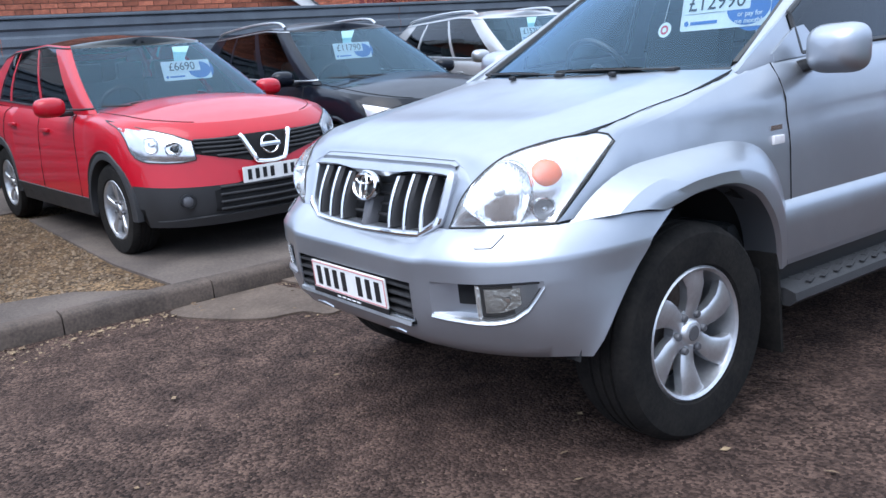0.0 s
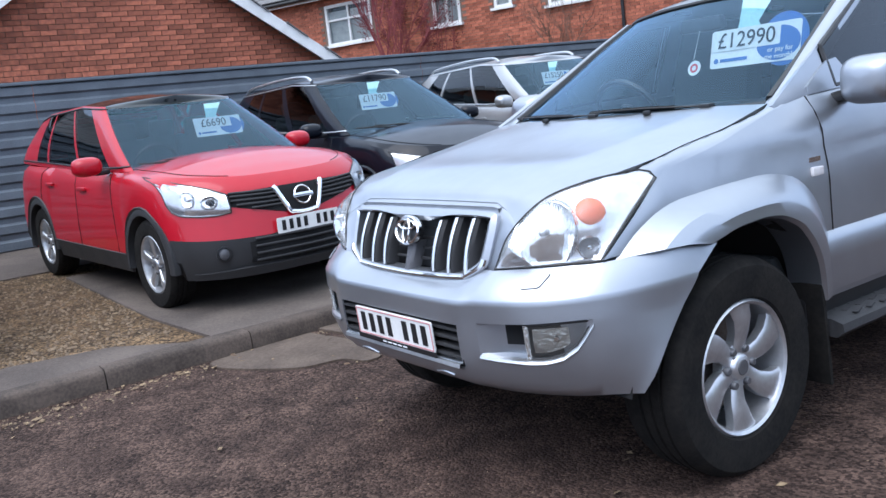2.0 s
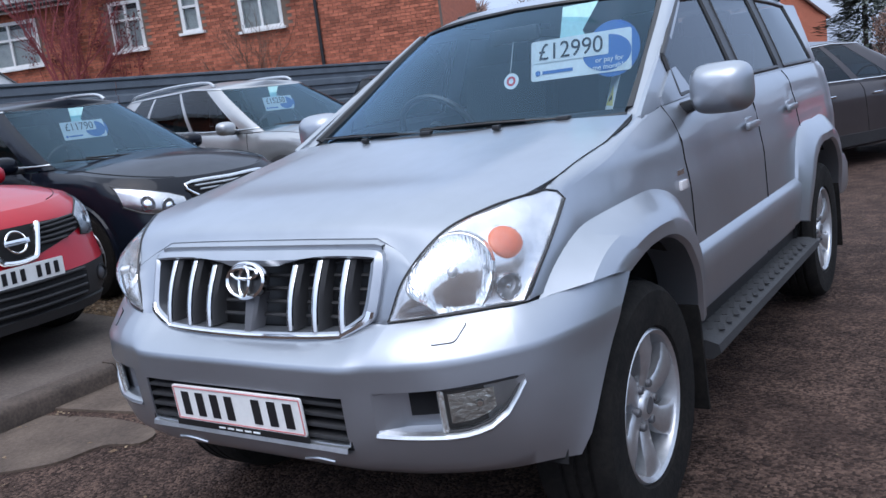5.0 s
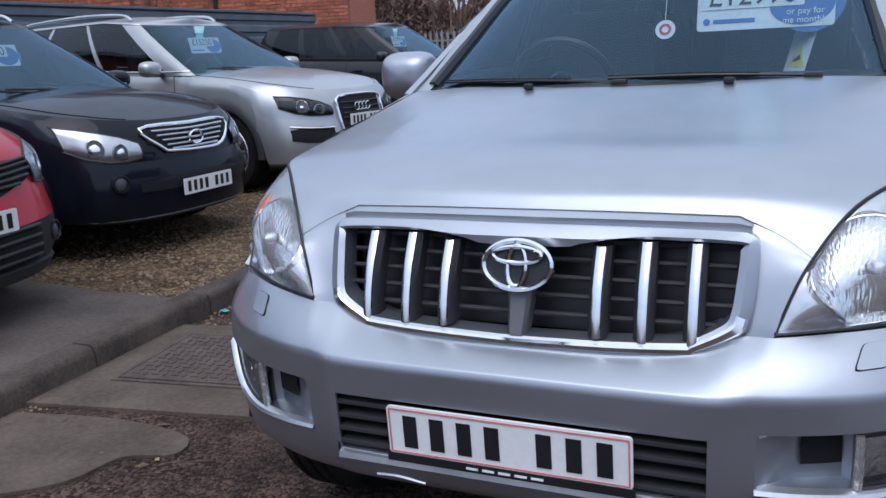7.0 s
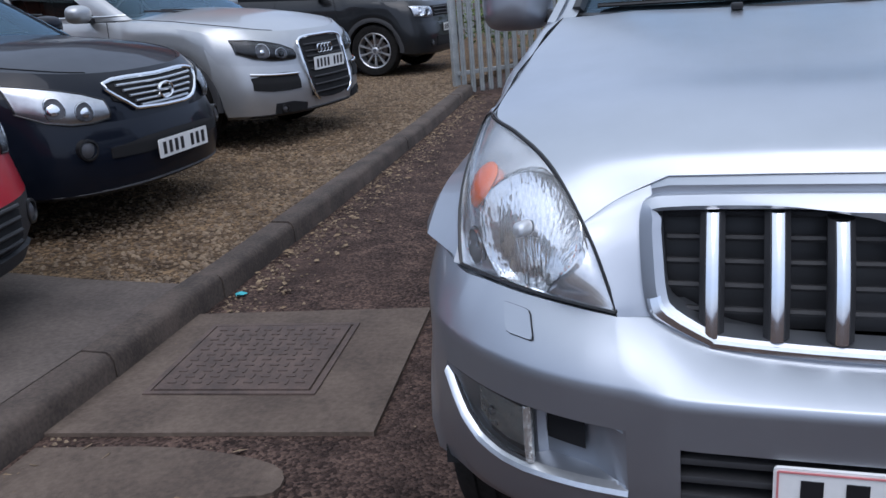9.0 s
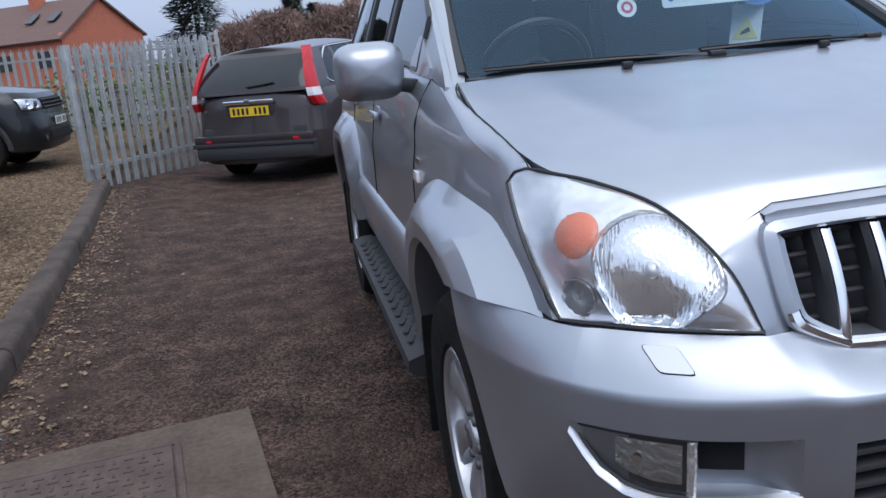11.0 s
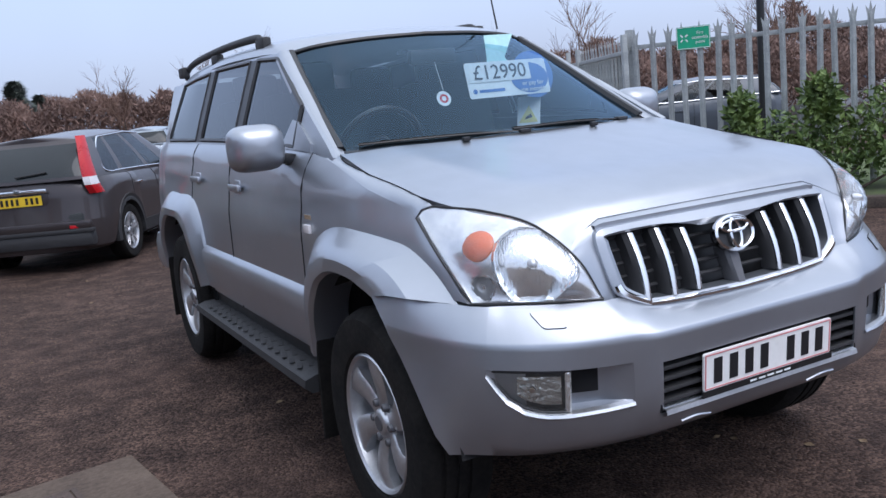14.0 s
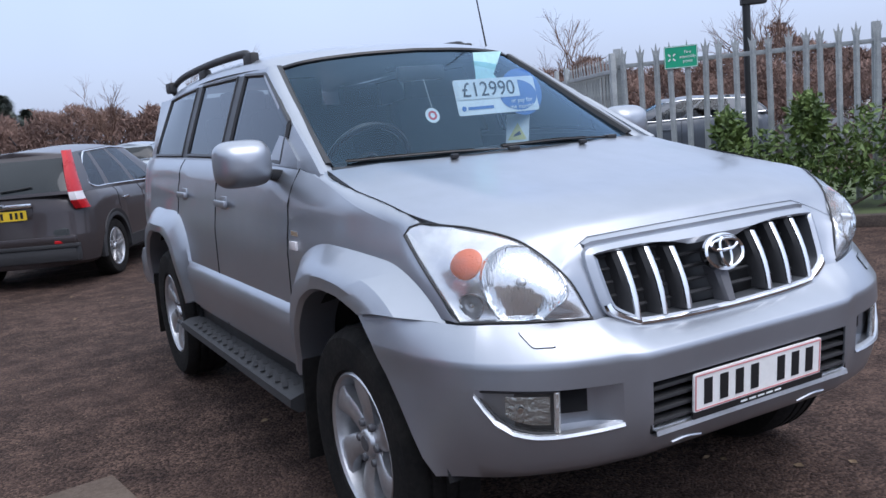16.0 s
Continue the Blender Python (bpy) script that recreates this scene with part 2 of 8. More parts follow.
GRASS = mat("grass", (0.09, 0.13, 0.04), 0.95, col2=(0.06, 0.07, 0.03), scale=5)
STONE = mat("gravel_stone", (0.27, 0.20, 0.13), 0.9, col2=(0.085, 0.058, 0.038), scale=14, fine=40, amount=0.8)
PAD = mat("stained_concrete", (0.125, 0.100, 0.083), 0.9, col2=(0.060, 0.047, 0.040), scale=2.2, fine=45, bump=0.35, bump_scale=70)
SCRAP = mat("turquoise_plastic", (0.05, 0.38, 0.42), 0.4, scale=30)
CURTAIN = mat("pale_blind", (0.42, 0.46, 0.44), 0.8, col2=(0.30, 0.33, 0.32), scale=5)
CREEPER = mat("creeper_leaf", (0.20, 0.035, 0.035), 0.7, col2=(0.10, 0.025, 0.025), scale=6)
LITTER = mat("leaf_litter", (0.30, 0.22, 0.13), 0.9, col2=(0.10, 0.06, 0.035), scale=20)


def ground_mat(name, dark, light, dry, stone_scale, bump):
    """Rolled stone surface: chips of several shades in a binder, worn and damp patches over it."""
    m = bpy.data.materials.new(name)
    m.use_nodes = True
    n, l = m.node_tree.nodes, m.node_tree.links
    b = n["Principled BSDF"]
    tc = n.new("ShaderNodeTexCoord")
    v = n.new("ShaderNodeTexVoronoi")
    v.inputs["Scale"].default_value = stone_scale
    l.new(tc.outputs["Object"], v.inputs["Vector"])
    big = n.new("ShaderNodeTexNoise")
    big.inputs["Scale"].default_value, big.inputs["Detail"].default_value = 0.9, 6
    l.new(tc.outputs["Object"], big.inputs["Vector"])
    mid = n.new("ShaderNodeTexNoise")
    mid.inputs["Scale"].default_value, mid.inputs["Detail"].default_value = 13, 6
    l.new(tc.outputs["Object"], mid.inputs["Vector"])
    r1 = n.new("ShaderNodeValToRGB")
    r1.color_ramp.elements[0].color, r1.color_ramp.elements[1].color = (*dark, 1), (*light, 1)
    r1.color_ramp.elements[0].position, r1.color_ramp.elements[1].position = 0.30, 0.92
    sep = n.new("ShaderNodeSeparateColor")
    l.new(v.outputs["Color"], sep.inputs[0])
    pw = n.new("ShaderNodeMath")
    pw.operation = "MULTIPLY_ADD"
    l.new(mid.outputs[0], pw.inputs[0])
    pw.inputs[1].default_value = 0.5
    l.new(sep.outputs[0], pw.inputs[2])
    sc = n.new("ShaderNodeMath")
    sc.operation = "MULTIPLY"
    sc.inputs[1].default_value = 0.72
    l.new(pw.outputs[0], sc.inputs[0])
    l.new(sc.outputs[0], r1.inputs[0])
    mx = n.new("ShaderNodeMix")
    mx.data_type = "RGBA"
    r2 = n.new("ShaderNodeValToRGB")
    r2.color_ramp.elements[0].position, r2.color_ramp.elements[1].position = 0.45, 0.72
    l.new(big.outputs[0], r2.inputs[0])
    blot = n.new("ShaderNodeTexNoise")
    blot.inputs["Scale"].default_value, blot.inputs["Detail"].default_value = 4.5, 8
    l.new(tc.outputs["Object"], blot.inputs["Vector"])
    r3 = n.new("ShaderNodeValToRGB")
    r3.color_ramp.elements[0].position, r3.color_ramp.elements[1].position = 0.38, 0.66
    r3.color_ramp.elements[0].color, r3.color_ramp.elements[1].color = (0.62, 0.60, 0.60, 1), (1.25, 1.22, 1.20, 1)
    l.new(blot.outputs[0], r3.inputs[0])
    mul = n.new("ShaderNodeMix")
    mul.data_type, mul.blend_type = "RGBA", "MULTIPLY"
    mul.inputs[0].default_value = 1.0
    half = n.new("ShaderNodeMath")
    half.operation = "MULTIPLY"
    half.inputs[1].default_value = 0.6
    l.new(r2.outputs[0], half.inputs[0])
    l.new(half.outputs[0], mx.inputs[0])
    l.new(r1.outputs[0], mx.inputs[6])
    mx.inputs[7].default_value = (*dry, 1)
    l.new(mx.outputs[2], mul.inputs[6])
    l.new(r3.outputs[0], mul.inputs[7])
    l.new(mul.outputs[2], b.inputs["Base Color"])
    b.inputs["Roughness"].default_value, b.inputs["Specular IOR Level"].default_value = 0.9, 0.17
    bp = n.new("ShaderNodeBump")
    bp.inputs["Strength"].default_value, bp.inputs["Distance"].default_value = bump, 0.008
    l.new(v.outputs["Distance"], bp.inputs["Height"])
    bp.invert = True
    l.new(bp.outputs[0], b.inputs["Normal"])
    return m


ASPHALT = ground_mat("worn_asphalt", (0.023, 0.0145, 0.0115), (0.128, 0.085, 0.067), (0.070, 0.0455, 0.037), 85, 0.9)
GRAVEL = ground_mat("packed_gravel", (0.032, 0.022, 0.014), (0.25, 0.17, 0.095), (0.105, 0.068, 0.038), 60, 1.0)


# ---- mesh helpers ----
def part(name, bm, material, parent=None, label="", sharp=38):
    """Links a bmesh as one mesh object under a thing or a part."""
    me = bpy.data.meshes.new(name)
    bmesh.ops.recalc_face_normals(bm, faces=bm.faces)
    bm.to_mesh(me)
    bm.free()
    for p in me.polygons:
        p.use_smooth = True
    me.set_sharp_from_angle(angle=radians(sharp))
    me.materials.append(material)
    ob = new(name, me)
    if parent:
        ob.parent = parent
    if label:
        ob["label"] = label
    return ob


def thing(name, m, label, category, group=""):
    e = new(name)
    e.matrix_world = m
    e.empty_display_size = 0.2
    return tagged(e, label, category, group)


def cr(pts, n):
    """A smooth line through the points, n steps from one to the next."""
    p = [Vector(q) for q in pts]
    p = [2 * p[0] - p[1]] + p + [2 * p[-1] - p[-2]]
    out = []
    for i in range(1, len(p) - 2):
        a, b, c, d = p[i - 1:i + 3]
        for k in range(n):
            t = k / n
            out.append(0.5 * (2 * b + (c - a) * t + (2 * a - 5 * b + 4 * c - d) * t * t + (3 * b - a - 3 * c + d) * t ** 3))
    return out + [p[-2]]


def lerp(a, b, t):
    return a + (b - a) * t


def curve1(table, t):
    """Smooth value at t from a short table of (t, value)."""
    if t <= table[0][0]:
        return table[0][1]
    for (a, p), (b, q) in zip(table, table[1:]):
        if t <= b:
            u = (t - a) / (b - a)
            return lerp(p, q, u * u * (3 - 2 * u))
    return table[-1][1]


def lin1(table, t):
    if t <= table[0][0]:
        return table[0][1]
    for (a, p), (b, q) in zip(table, table[1:]):
        if t <= b:
            return lerp(p, q, (t - a) / (b - a))
    return table[-1][1]


def add_grid(bm, rows, keep=None, flip=False, mirror=False):
    """Quads between rows of points; keep(i, j) picks the faces; mirror adds the other side of the car."""
    for s in ((1, -1) if mirror else (1,)):
        used = {}

        def vert(i, j):
            if (i, j) not in used:
                p = rows[i][j]
                used[i, j] = bm.verts.new((p[0] * s, p[1], p[2]))
            return used[i, j]
        for i in range(len(rows) - 1):
            for j in range(len(rows[0]) - 1):
                if keep and not keep(i, j):
                    continue
                try:
                    bm.faces.new((vert(i, j), vert(i, j + 1), vert(i + 1, j + 1), vert(i + 1, j)))
                except ValueError:
                    pass
    bmesh.ops.remove_doubles(bm, verts=bm.verts, dist=0.0006)
    return bm


def thicken(bm, d):
    """Gives a sheet a wall of d metres, inwards."""
    bmesh.ops.recalc_face_normals(bm, faces=bm.faces)
    bmesh.ops.solidify(bm, geom=bm.faces[:], thickness=d)
    return bm


def refine(ctrl, ku, kv):
    """A smooth surface through a small net of points."""
    rows = [cr(r, kv) for r in ctrl]
    cols = [cr([r[j] for r in rows], ku) for j in range(len(rows[0]))]
    return [[c[i] for c in cols] for i in range(len(cols[0]))]


def add_box(bm, c, s, m=None, bevel=0.0):
    v = bmesh.ops.create_cube(bm, size=1)["verts"]
    bmesh.ops.scale(bm, vec=s, verts=v)
    if bevel:
        e = list({e for q in v for e in q.link_edges})
        r = bmesh.ops.bevel(bm, geom=e, offset=bevel, segments=2, affect="EDGES", profile=0.6)
        v = list({q for f in r["faces"] for q in f.verts} | {q for q in v if q.is_valid})
    if m:
        bmesh.ops.transform(bm, matrix=m.to_4x4(), verts=v)
    bmesh.ops.translate(bm, vec=c, verts=v)
    return bm


def add_tube(bm, pts, r, n=8, cap=True, flat=1.0):
    """A round bar along a line; r one radius or one for each point."""
    pts = [Vector(p) for p in pts]
    rs = r if isinstance(r, (list, tuple)) else [r] * len(pts)
    rings = []
    up = Vector((0, 0, 1))
    for i, p in enumerate(pts):
        d = (pts[min(i + 1, len(pts) - 1)] - pts[max(i - 1, 0)]).normalized()
        a = d.cross(up)
        if a.length < 0.05:
            a = d.cross(Vector((0, 1, 0)))
        a.normalize()
        b = a.cross(d)
        rings.append([bm.verts.new(p + rs[i] * (math.cos(k * math.tau / n) * a + flat * math.sin(k * math.tau / n) * b)) for k in range(n)])
    for a, b in zip(rings, rings[1:]):
        for k in range(n):
            bm.faces.new((a[k], a[(k + 1) % n], b[(k + 1) % n], b[k]))
    if cap:
        bm.faces.new(rings[0][::-1])
        bm.faces.new(rings[-1])
    return bm


def add_lathe(bm, prof, n=48, m=None):
    """Turns a line of (radius, x) round the x axis."""
    m = m or Matrix()
    rings = [[bm.verts.new(m @ Vector((x, r * math.cos(k * math.tau / n), r * math.sin(k * math.tau / n)))) for k in range(n)] if r > 1e-5
             else [bm.verts.new(m @ Vector((x, 0, 0)))] for r, x in prof]
    for a, b in zip(rings, rings[1:]):
        for k in range(n):
            q = (k + 1) % n
            if len(a) == 1 and len(b) > 1:
                bm.faces.new((a[0], b[q], b[k]))
            elif len(b) == 1 and len(a) > 1:
                bm.faces.new((a[k], a[q], b[0]))
            elif len(a) > 1:
                bm.faces.new((a[k], a[q], b[q], b[k]))
    return bm


def add_sweep(bm, path, section, closed=True, cap=True):
    """section(i, f): points of the outline at step i of the path."""
    rings = [[bm.verts.new(q) for q in section(i, p)] for i, p in enumerate(path)]
    n = len(rings[0])
    for a, b in zip(rings, rings[1:]):
        for k in range(n if closed else n - 1):
            bm.faces.new((a[k], a[(k + 1) % n], b[(k + 1) % n], b[k]))
    if cap and closed:
        bm.faces.new(rings[0][::-1])
        bm.faces.new(rings[-1])
    return bm


def add_plate(bm, outline, depth, m=None):
    """A flat piece with that outline (x, z) and a depth along y."""
    m = m or Matrix()
    a = [bm.verts.new(m @ Vector((x, 0, z))) for x, z in outline]
    b = [bm.verts.new(m @ Vector((x, depth, z))) for x, z in outline]
    bm.faces.new(a)
    bm.faces.new(b[::-1])
    for k in range(len(a)):
        q = (k + 1) % len(a)
        bm.faces.new((a[k], b[k], b[q], a[q]))
    return bm


def round_rect(w, h, r, n=4):
    return [(sx * (w / 2 - r) + r * math.cos(math.pi / 2 * (q + k / n)), sz * (h / 2 - r) + r * math.sin(math.pi / 2 * (q + k / n)))
            for q, (sx, sz) in enumerate(((1, 1), (-1, 1), (-1, -1), (1, -1))) for k in range(n + 1)]


def ellipse(a, b, n=32, x=0, z=0):
    return [(x + a * math.cos(k * math.tau / n), z + b * math.sin(k * math.tau / n)) for k in range(n)]


def add_ring(bm, a, b, w, d, m=None, n=40, h=None):
    """An oval ring in the x-z plane, w wide and d deep along y."""
    m = m or Matrix()
    h = h or w
    loops = [[bm.verts.new(m @ Vector((x, y, z))) for x, z in ellipse(p, q, n)]
             for p, q, y in ((a, b, d), (a, b, 0), (a - w / 2, b - h / 2, -d * 0.4), (a - w, b - h, 0), (a - w, b - h, d))]
    for p, q in zip(loops, loops[1:] + loops[:1]):
        for k in range(n):
            bm.faces.new((p[k], p[(k + 1) % n], q[(k + 1) % n], q[k]))
    return bm


def text_mesh(name, body, size, m, material, parent, label=""):
    """Lettering as a thin mesh, upright in the x-z plane of m, facing -y, centred."""
    cu = bpy.data.curves.new(name, "FONT")
    cu.body, cu.size, cu.extrude, cu.align_x, cu.align_y = body, size, 0.0008, "CENTER", "CENTER"
    tmp = bpy.data.objects.new(name, cu)
    me = bpy.data.meshes.new_from_object(tmp)
    bpy.data.objects.remove(tmp)
    bpy.data.curves.remove(cu)
    me.transform(m @ pose(0, 0, 0, 90, 0, 0))
    me.materials.clear()
    me.materials.append(material)
    ob = new(name, me)
    ob.parent = parent
    if label:
        ob["label"] = label
    return ob


def number_plate(parent, m, ground_material, name="number_plate", size=(0.52, 0.111), frame_mat=None):
    """A number plate; its characters stand as plain dark bars."""
    w, h = size
    p = part(name, add_plate(bmesh.new(), round_rect(w, h, 0.008), 0.006, m), ground_material, parent,
             "yellow rear number plate" if ground_material is PLATE_Y else "white front number plate")
    bw, gap = 0.050, 0.061
    xs = [-0.207 + gap * k for k in range(4)] + [0.085 + gap * k for k in range(3)]
    for x in xs:
        part("bar", add_box(bmesh.new(), m @ Vector((x * w / 0.52, -0.0012, 0)), (bw * 0.62 * w / 0.52, 0.002, h * 0.66), m.to_3x3()), INK, p)
    if frame_mat:
        b = bmesh.new()
        for x, z, sx, sz in ((0, h / 2 - 0.006, w - 0.012, 0.003), (0, -h / 2 + 0.006, w - 0.012, 0.003), (-w / 2 + 0.006, 0, 0.003, h - 0.012), (w / 2 - 0.006, 0, 0.003, h - 0.012)):
            add_box(b, m @ Vector((x, -0.0012, z)), (sx, 0.002, sz), m.to_3x3())
        part("border", b, frame_mat, p, "thin pink border line")
    return p


def wheel(parent, c, side, r=0.36, width=0.22, rim=0.22, spokes=5, spoke_w=0.05, dark=False, twin=False, name="wheel"):
    """A road wheel at c, its face towards side (+1 or -1 along x): tyre, rim, spokes, hub cap, brake disc."""
    e = new(name)
    e.parent = parent
    e.matrix_local = Matrix.Translation(c) @ Matrix.Rotation(0 if side > 0 else math.pi, 4, "Z")
    h = width / 2
    groove = [(r, h * 0.62)]
    for x in (0.42, 0.08, -0.26):
        groove += [(r, h * (x + 0.14)), (r - 0.008, h * (x + 0.12)), (r - 0.008, h * (x + 0.04)), (r, h * (x + 0.02))]
    prof = [(rim, h * 0.80), (rim + 0.012, h * 0.93), (lerp(rim, r, 0.45), h * 1.0), (lerp(rim, r, 0.80), h * 0.97), (r - 0.012, h * 0.84)] + groove + \
           [(r, -h * 0.62), (r - 0.012, -h * 0.84), (lerp(rim, r, 0.5), -h), (rim, -h * 0.8)]
    part("tyre", add_lathe(bmesh.new(), prof, 64), RUBBER, e)
    am = ALLOY
    part("rim", add_lathe(bmesh.new(), [(rim + 0.004, h * 0.84), (rim - 0.004, h * 0.90), (rim - 0.014, h * 0.84), (rim - 0.022, h * 0.55), (rim - 0.03, -h * 0.5), (rim, -h * 0.8)], 56), am, e)
    part("brake_disc", add_lathe(bmesh.new(), [(0.0, h * 0.08), (rim * 0.66, h * 0.08), (rim * 0.66, -h * 0.05), (0, -h * 0.05)], 32), DISC, e)
    part("backing", add_lathe(bmesh.new(), [(rim - 0.028, -h * 0.3), (0, -h * 0.3)], 32), SEAM, e)
    for k in range(spokes):
        ang = k * math.tau / spokes
        rot = Matrix.Rotation(ang, 4, "X")
        for off in ((-0.22, 0.22) if twin else (0,)):
            b = bmesh.new()
            rows = []
            for t in (0.0, 0.2, 0.45, 0.7, 0.88, 1.0):
                rr = lerp(rim * 0.16, rim - 0.012, t)
                w = spoke_w * lin1([(0, 0.62), (0.25, 0.56), (0.6, 0.74), (0.88, 0.95), (1, 1.30)], t) * (0.55 if twin else 1)
                x = h * lin1([(0, 0.62), (0.3, 0.70), (0.7, 0.80), (1, 0.78)], t)
                oy = off * spoke_w * lerp(0.6, 1.9, t) + (0.20 * spoke_w * math.sin(math.pi * t) if spokes == 6 else 0)
                rows.append([rot @ Vector((xx, oy + yy, rr)) for xx, yy in ((x - 0.04, -w / 2), (x - 0.008, -w / 2), (x, -w * 0.36), (x + 0.001, 0), (x, w * 0.36), (x - 0.008, w / 2), (x - 0.04, w / 2))])
            part("spoke", add_grid(b, rows), ALLOY_DARK if dark else am, e)
    cap = part("hub_cap", add_lathe(bmesh.new(), [(rim * 0.36, h * 0.30), (rim * 0.35, h * 0.58), (rim * 0.21, h * 0.62), (rim * 0.19, h * 0.72), (rim * 0.16, h * 0.76), (0, h * 0.78)], 32), am, e)
    part("badge", add_lathe(bmesh.new(), [(rim * 0.12, h * 0.77), (rim * 0.11, h * 0.79), (0, h * 0.795)], 20), ALLOY_DARK, cap)
    for k in range(spokes):
        a = (k + 0.5) * math.tau / spokes
        part("wheel_nut", add_lathe(bmesh.new(), [(0.015, h * 0.3), (0.015, h * 0.70), (0.011, h * 0.745), (0, h * 0.75)], 8,
             Matrix.Translation((0, rim * 0.29 * math.sin(a), rim * 0.29 * math.cos(a)))), ALLOY_DARK, e)
    return e


def price_card(name, m, price, digits_size=0.105, label="", big=True, group="price cards"):
    """A price card on the inside of a windscreen: a mint arrow and a blue disc behind a white board with the price."""
    c = thing(name, m, label, "price card", group)
    part("arrow", add_plate(bmesh.new(), [(-0.10, -0.06), (0.12, -0.06), (0.03, 0.09), (0.10, 0.20), (-0.06, 0.20), (-0.07, 0.09)], 0.0012, pose(-0.04, 0.004, 0)), CARD_G, c)
    part("disc_back", add_plate(bmesh.new(), ellipse(*((0.115, 0.115, 28, 0.125, -0.005) if big else (0.085, 0.085, 28, 0.15, -0.02))), 0.0012, pose(0, 0.002, 0)), CARD_B, c)
    part("board", add_plate(bmesh.new(), round_rect(0.45, 0.17, 0.012), 0.0015, pose(-0.02, -0.001, -0.015)), CARD_W, c)
    part("disc", add_plate(bmesh.new(), ellipse(0.105, 0.074, 28, 0.10, -0.020), 0.0008, pose(0, -0.0024, 0)), CARD_B, c)
    part("price_panel", add_plate(bmesh.new(), round_rect(0.34, 0.092, 0.006), 0.0008, pose(-0.062, -0.0040, 0.020)), CARD_W, c)
    text_mesh("price", price, digits_size, pose(-0.062, -0.0056, 0.016), INK, c)
    if big:
        text_mesh("motto", "or pay for\nme monthly", 0.030, pose(0.112, -0.0042, -0.062), CARD_W, c)
    part("small_print", add_box(bmesh.new(), (-0.12, -0.0025, -0.068), (0.14, 0.001, 0.014)), CARD_B, c)
    part("mark", add_plate(bmesh.new(), ellipse(0.012, 0.012, 14, -0.212, -0.068), -0.001, pose(0, -0.002, 0)), CARD_B, c)
    return c


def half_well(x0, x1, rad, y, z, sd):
    """The lining of a wheel arch, near-black from the gap material: half a drum, closed on the inside."""
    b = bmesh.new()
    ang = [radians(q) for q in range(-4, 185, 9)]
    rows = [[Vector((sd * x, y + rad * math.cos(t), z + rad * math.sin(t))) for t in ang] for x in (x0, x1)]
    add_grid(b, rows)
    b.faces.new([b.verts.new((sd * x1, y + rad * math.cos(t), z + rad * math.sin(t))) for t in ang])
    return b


# ---- cars parked round about ----
def outline(W, F, R, nf, nr, af, ar, ys):
    """Half a plan outline, from the front's middle round the side to the rear's middle."""
    pts = []
    for k in range(13):
        a = math.pi / 2 * k / 12
        pts.append((W * math.sin(a) ** (2 / nf), F + af - af * math.cos(a) ** (2 / nf)))
    pts += [(W, lerp(F + af, R - ar, q)) for q in ys]
    for k in range(11):
        a = math.pi / 2 * (1 - k / 10)
        pts.append((W * math.sin(a) ** (2 / nr), R - ar + ar * math.cos(a) ** (2 / nr)))
    return pts


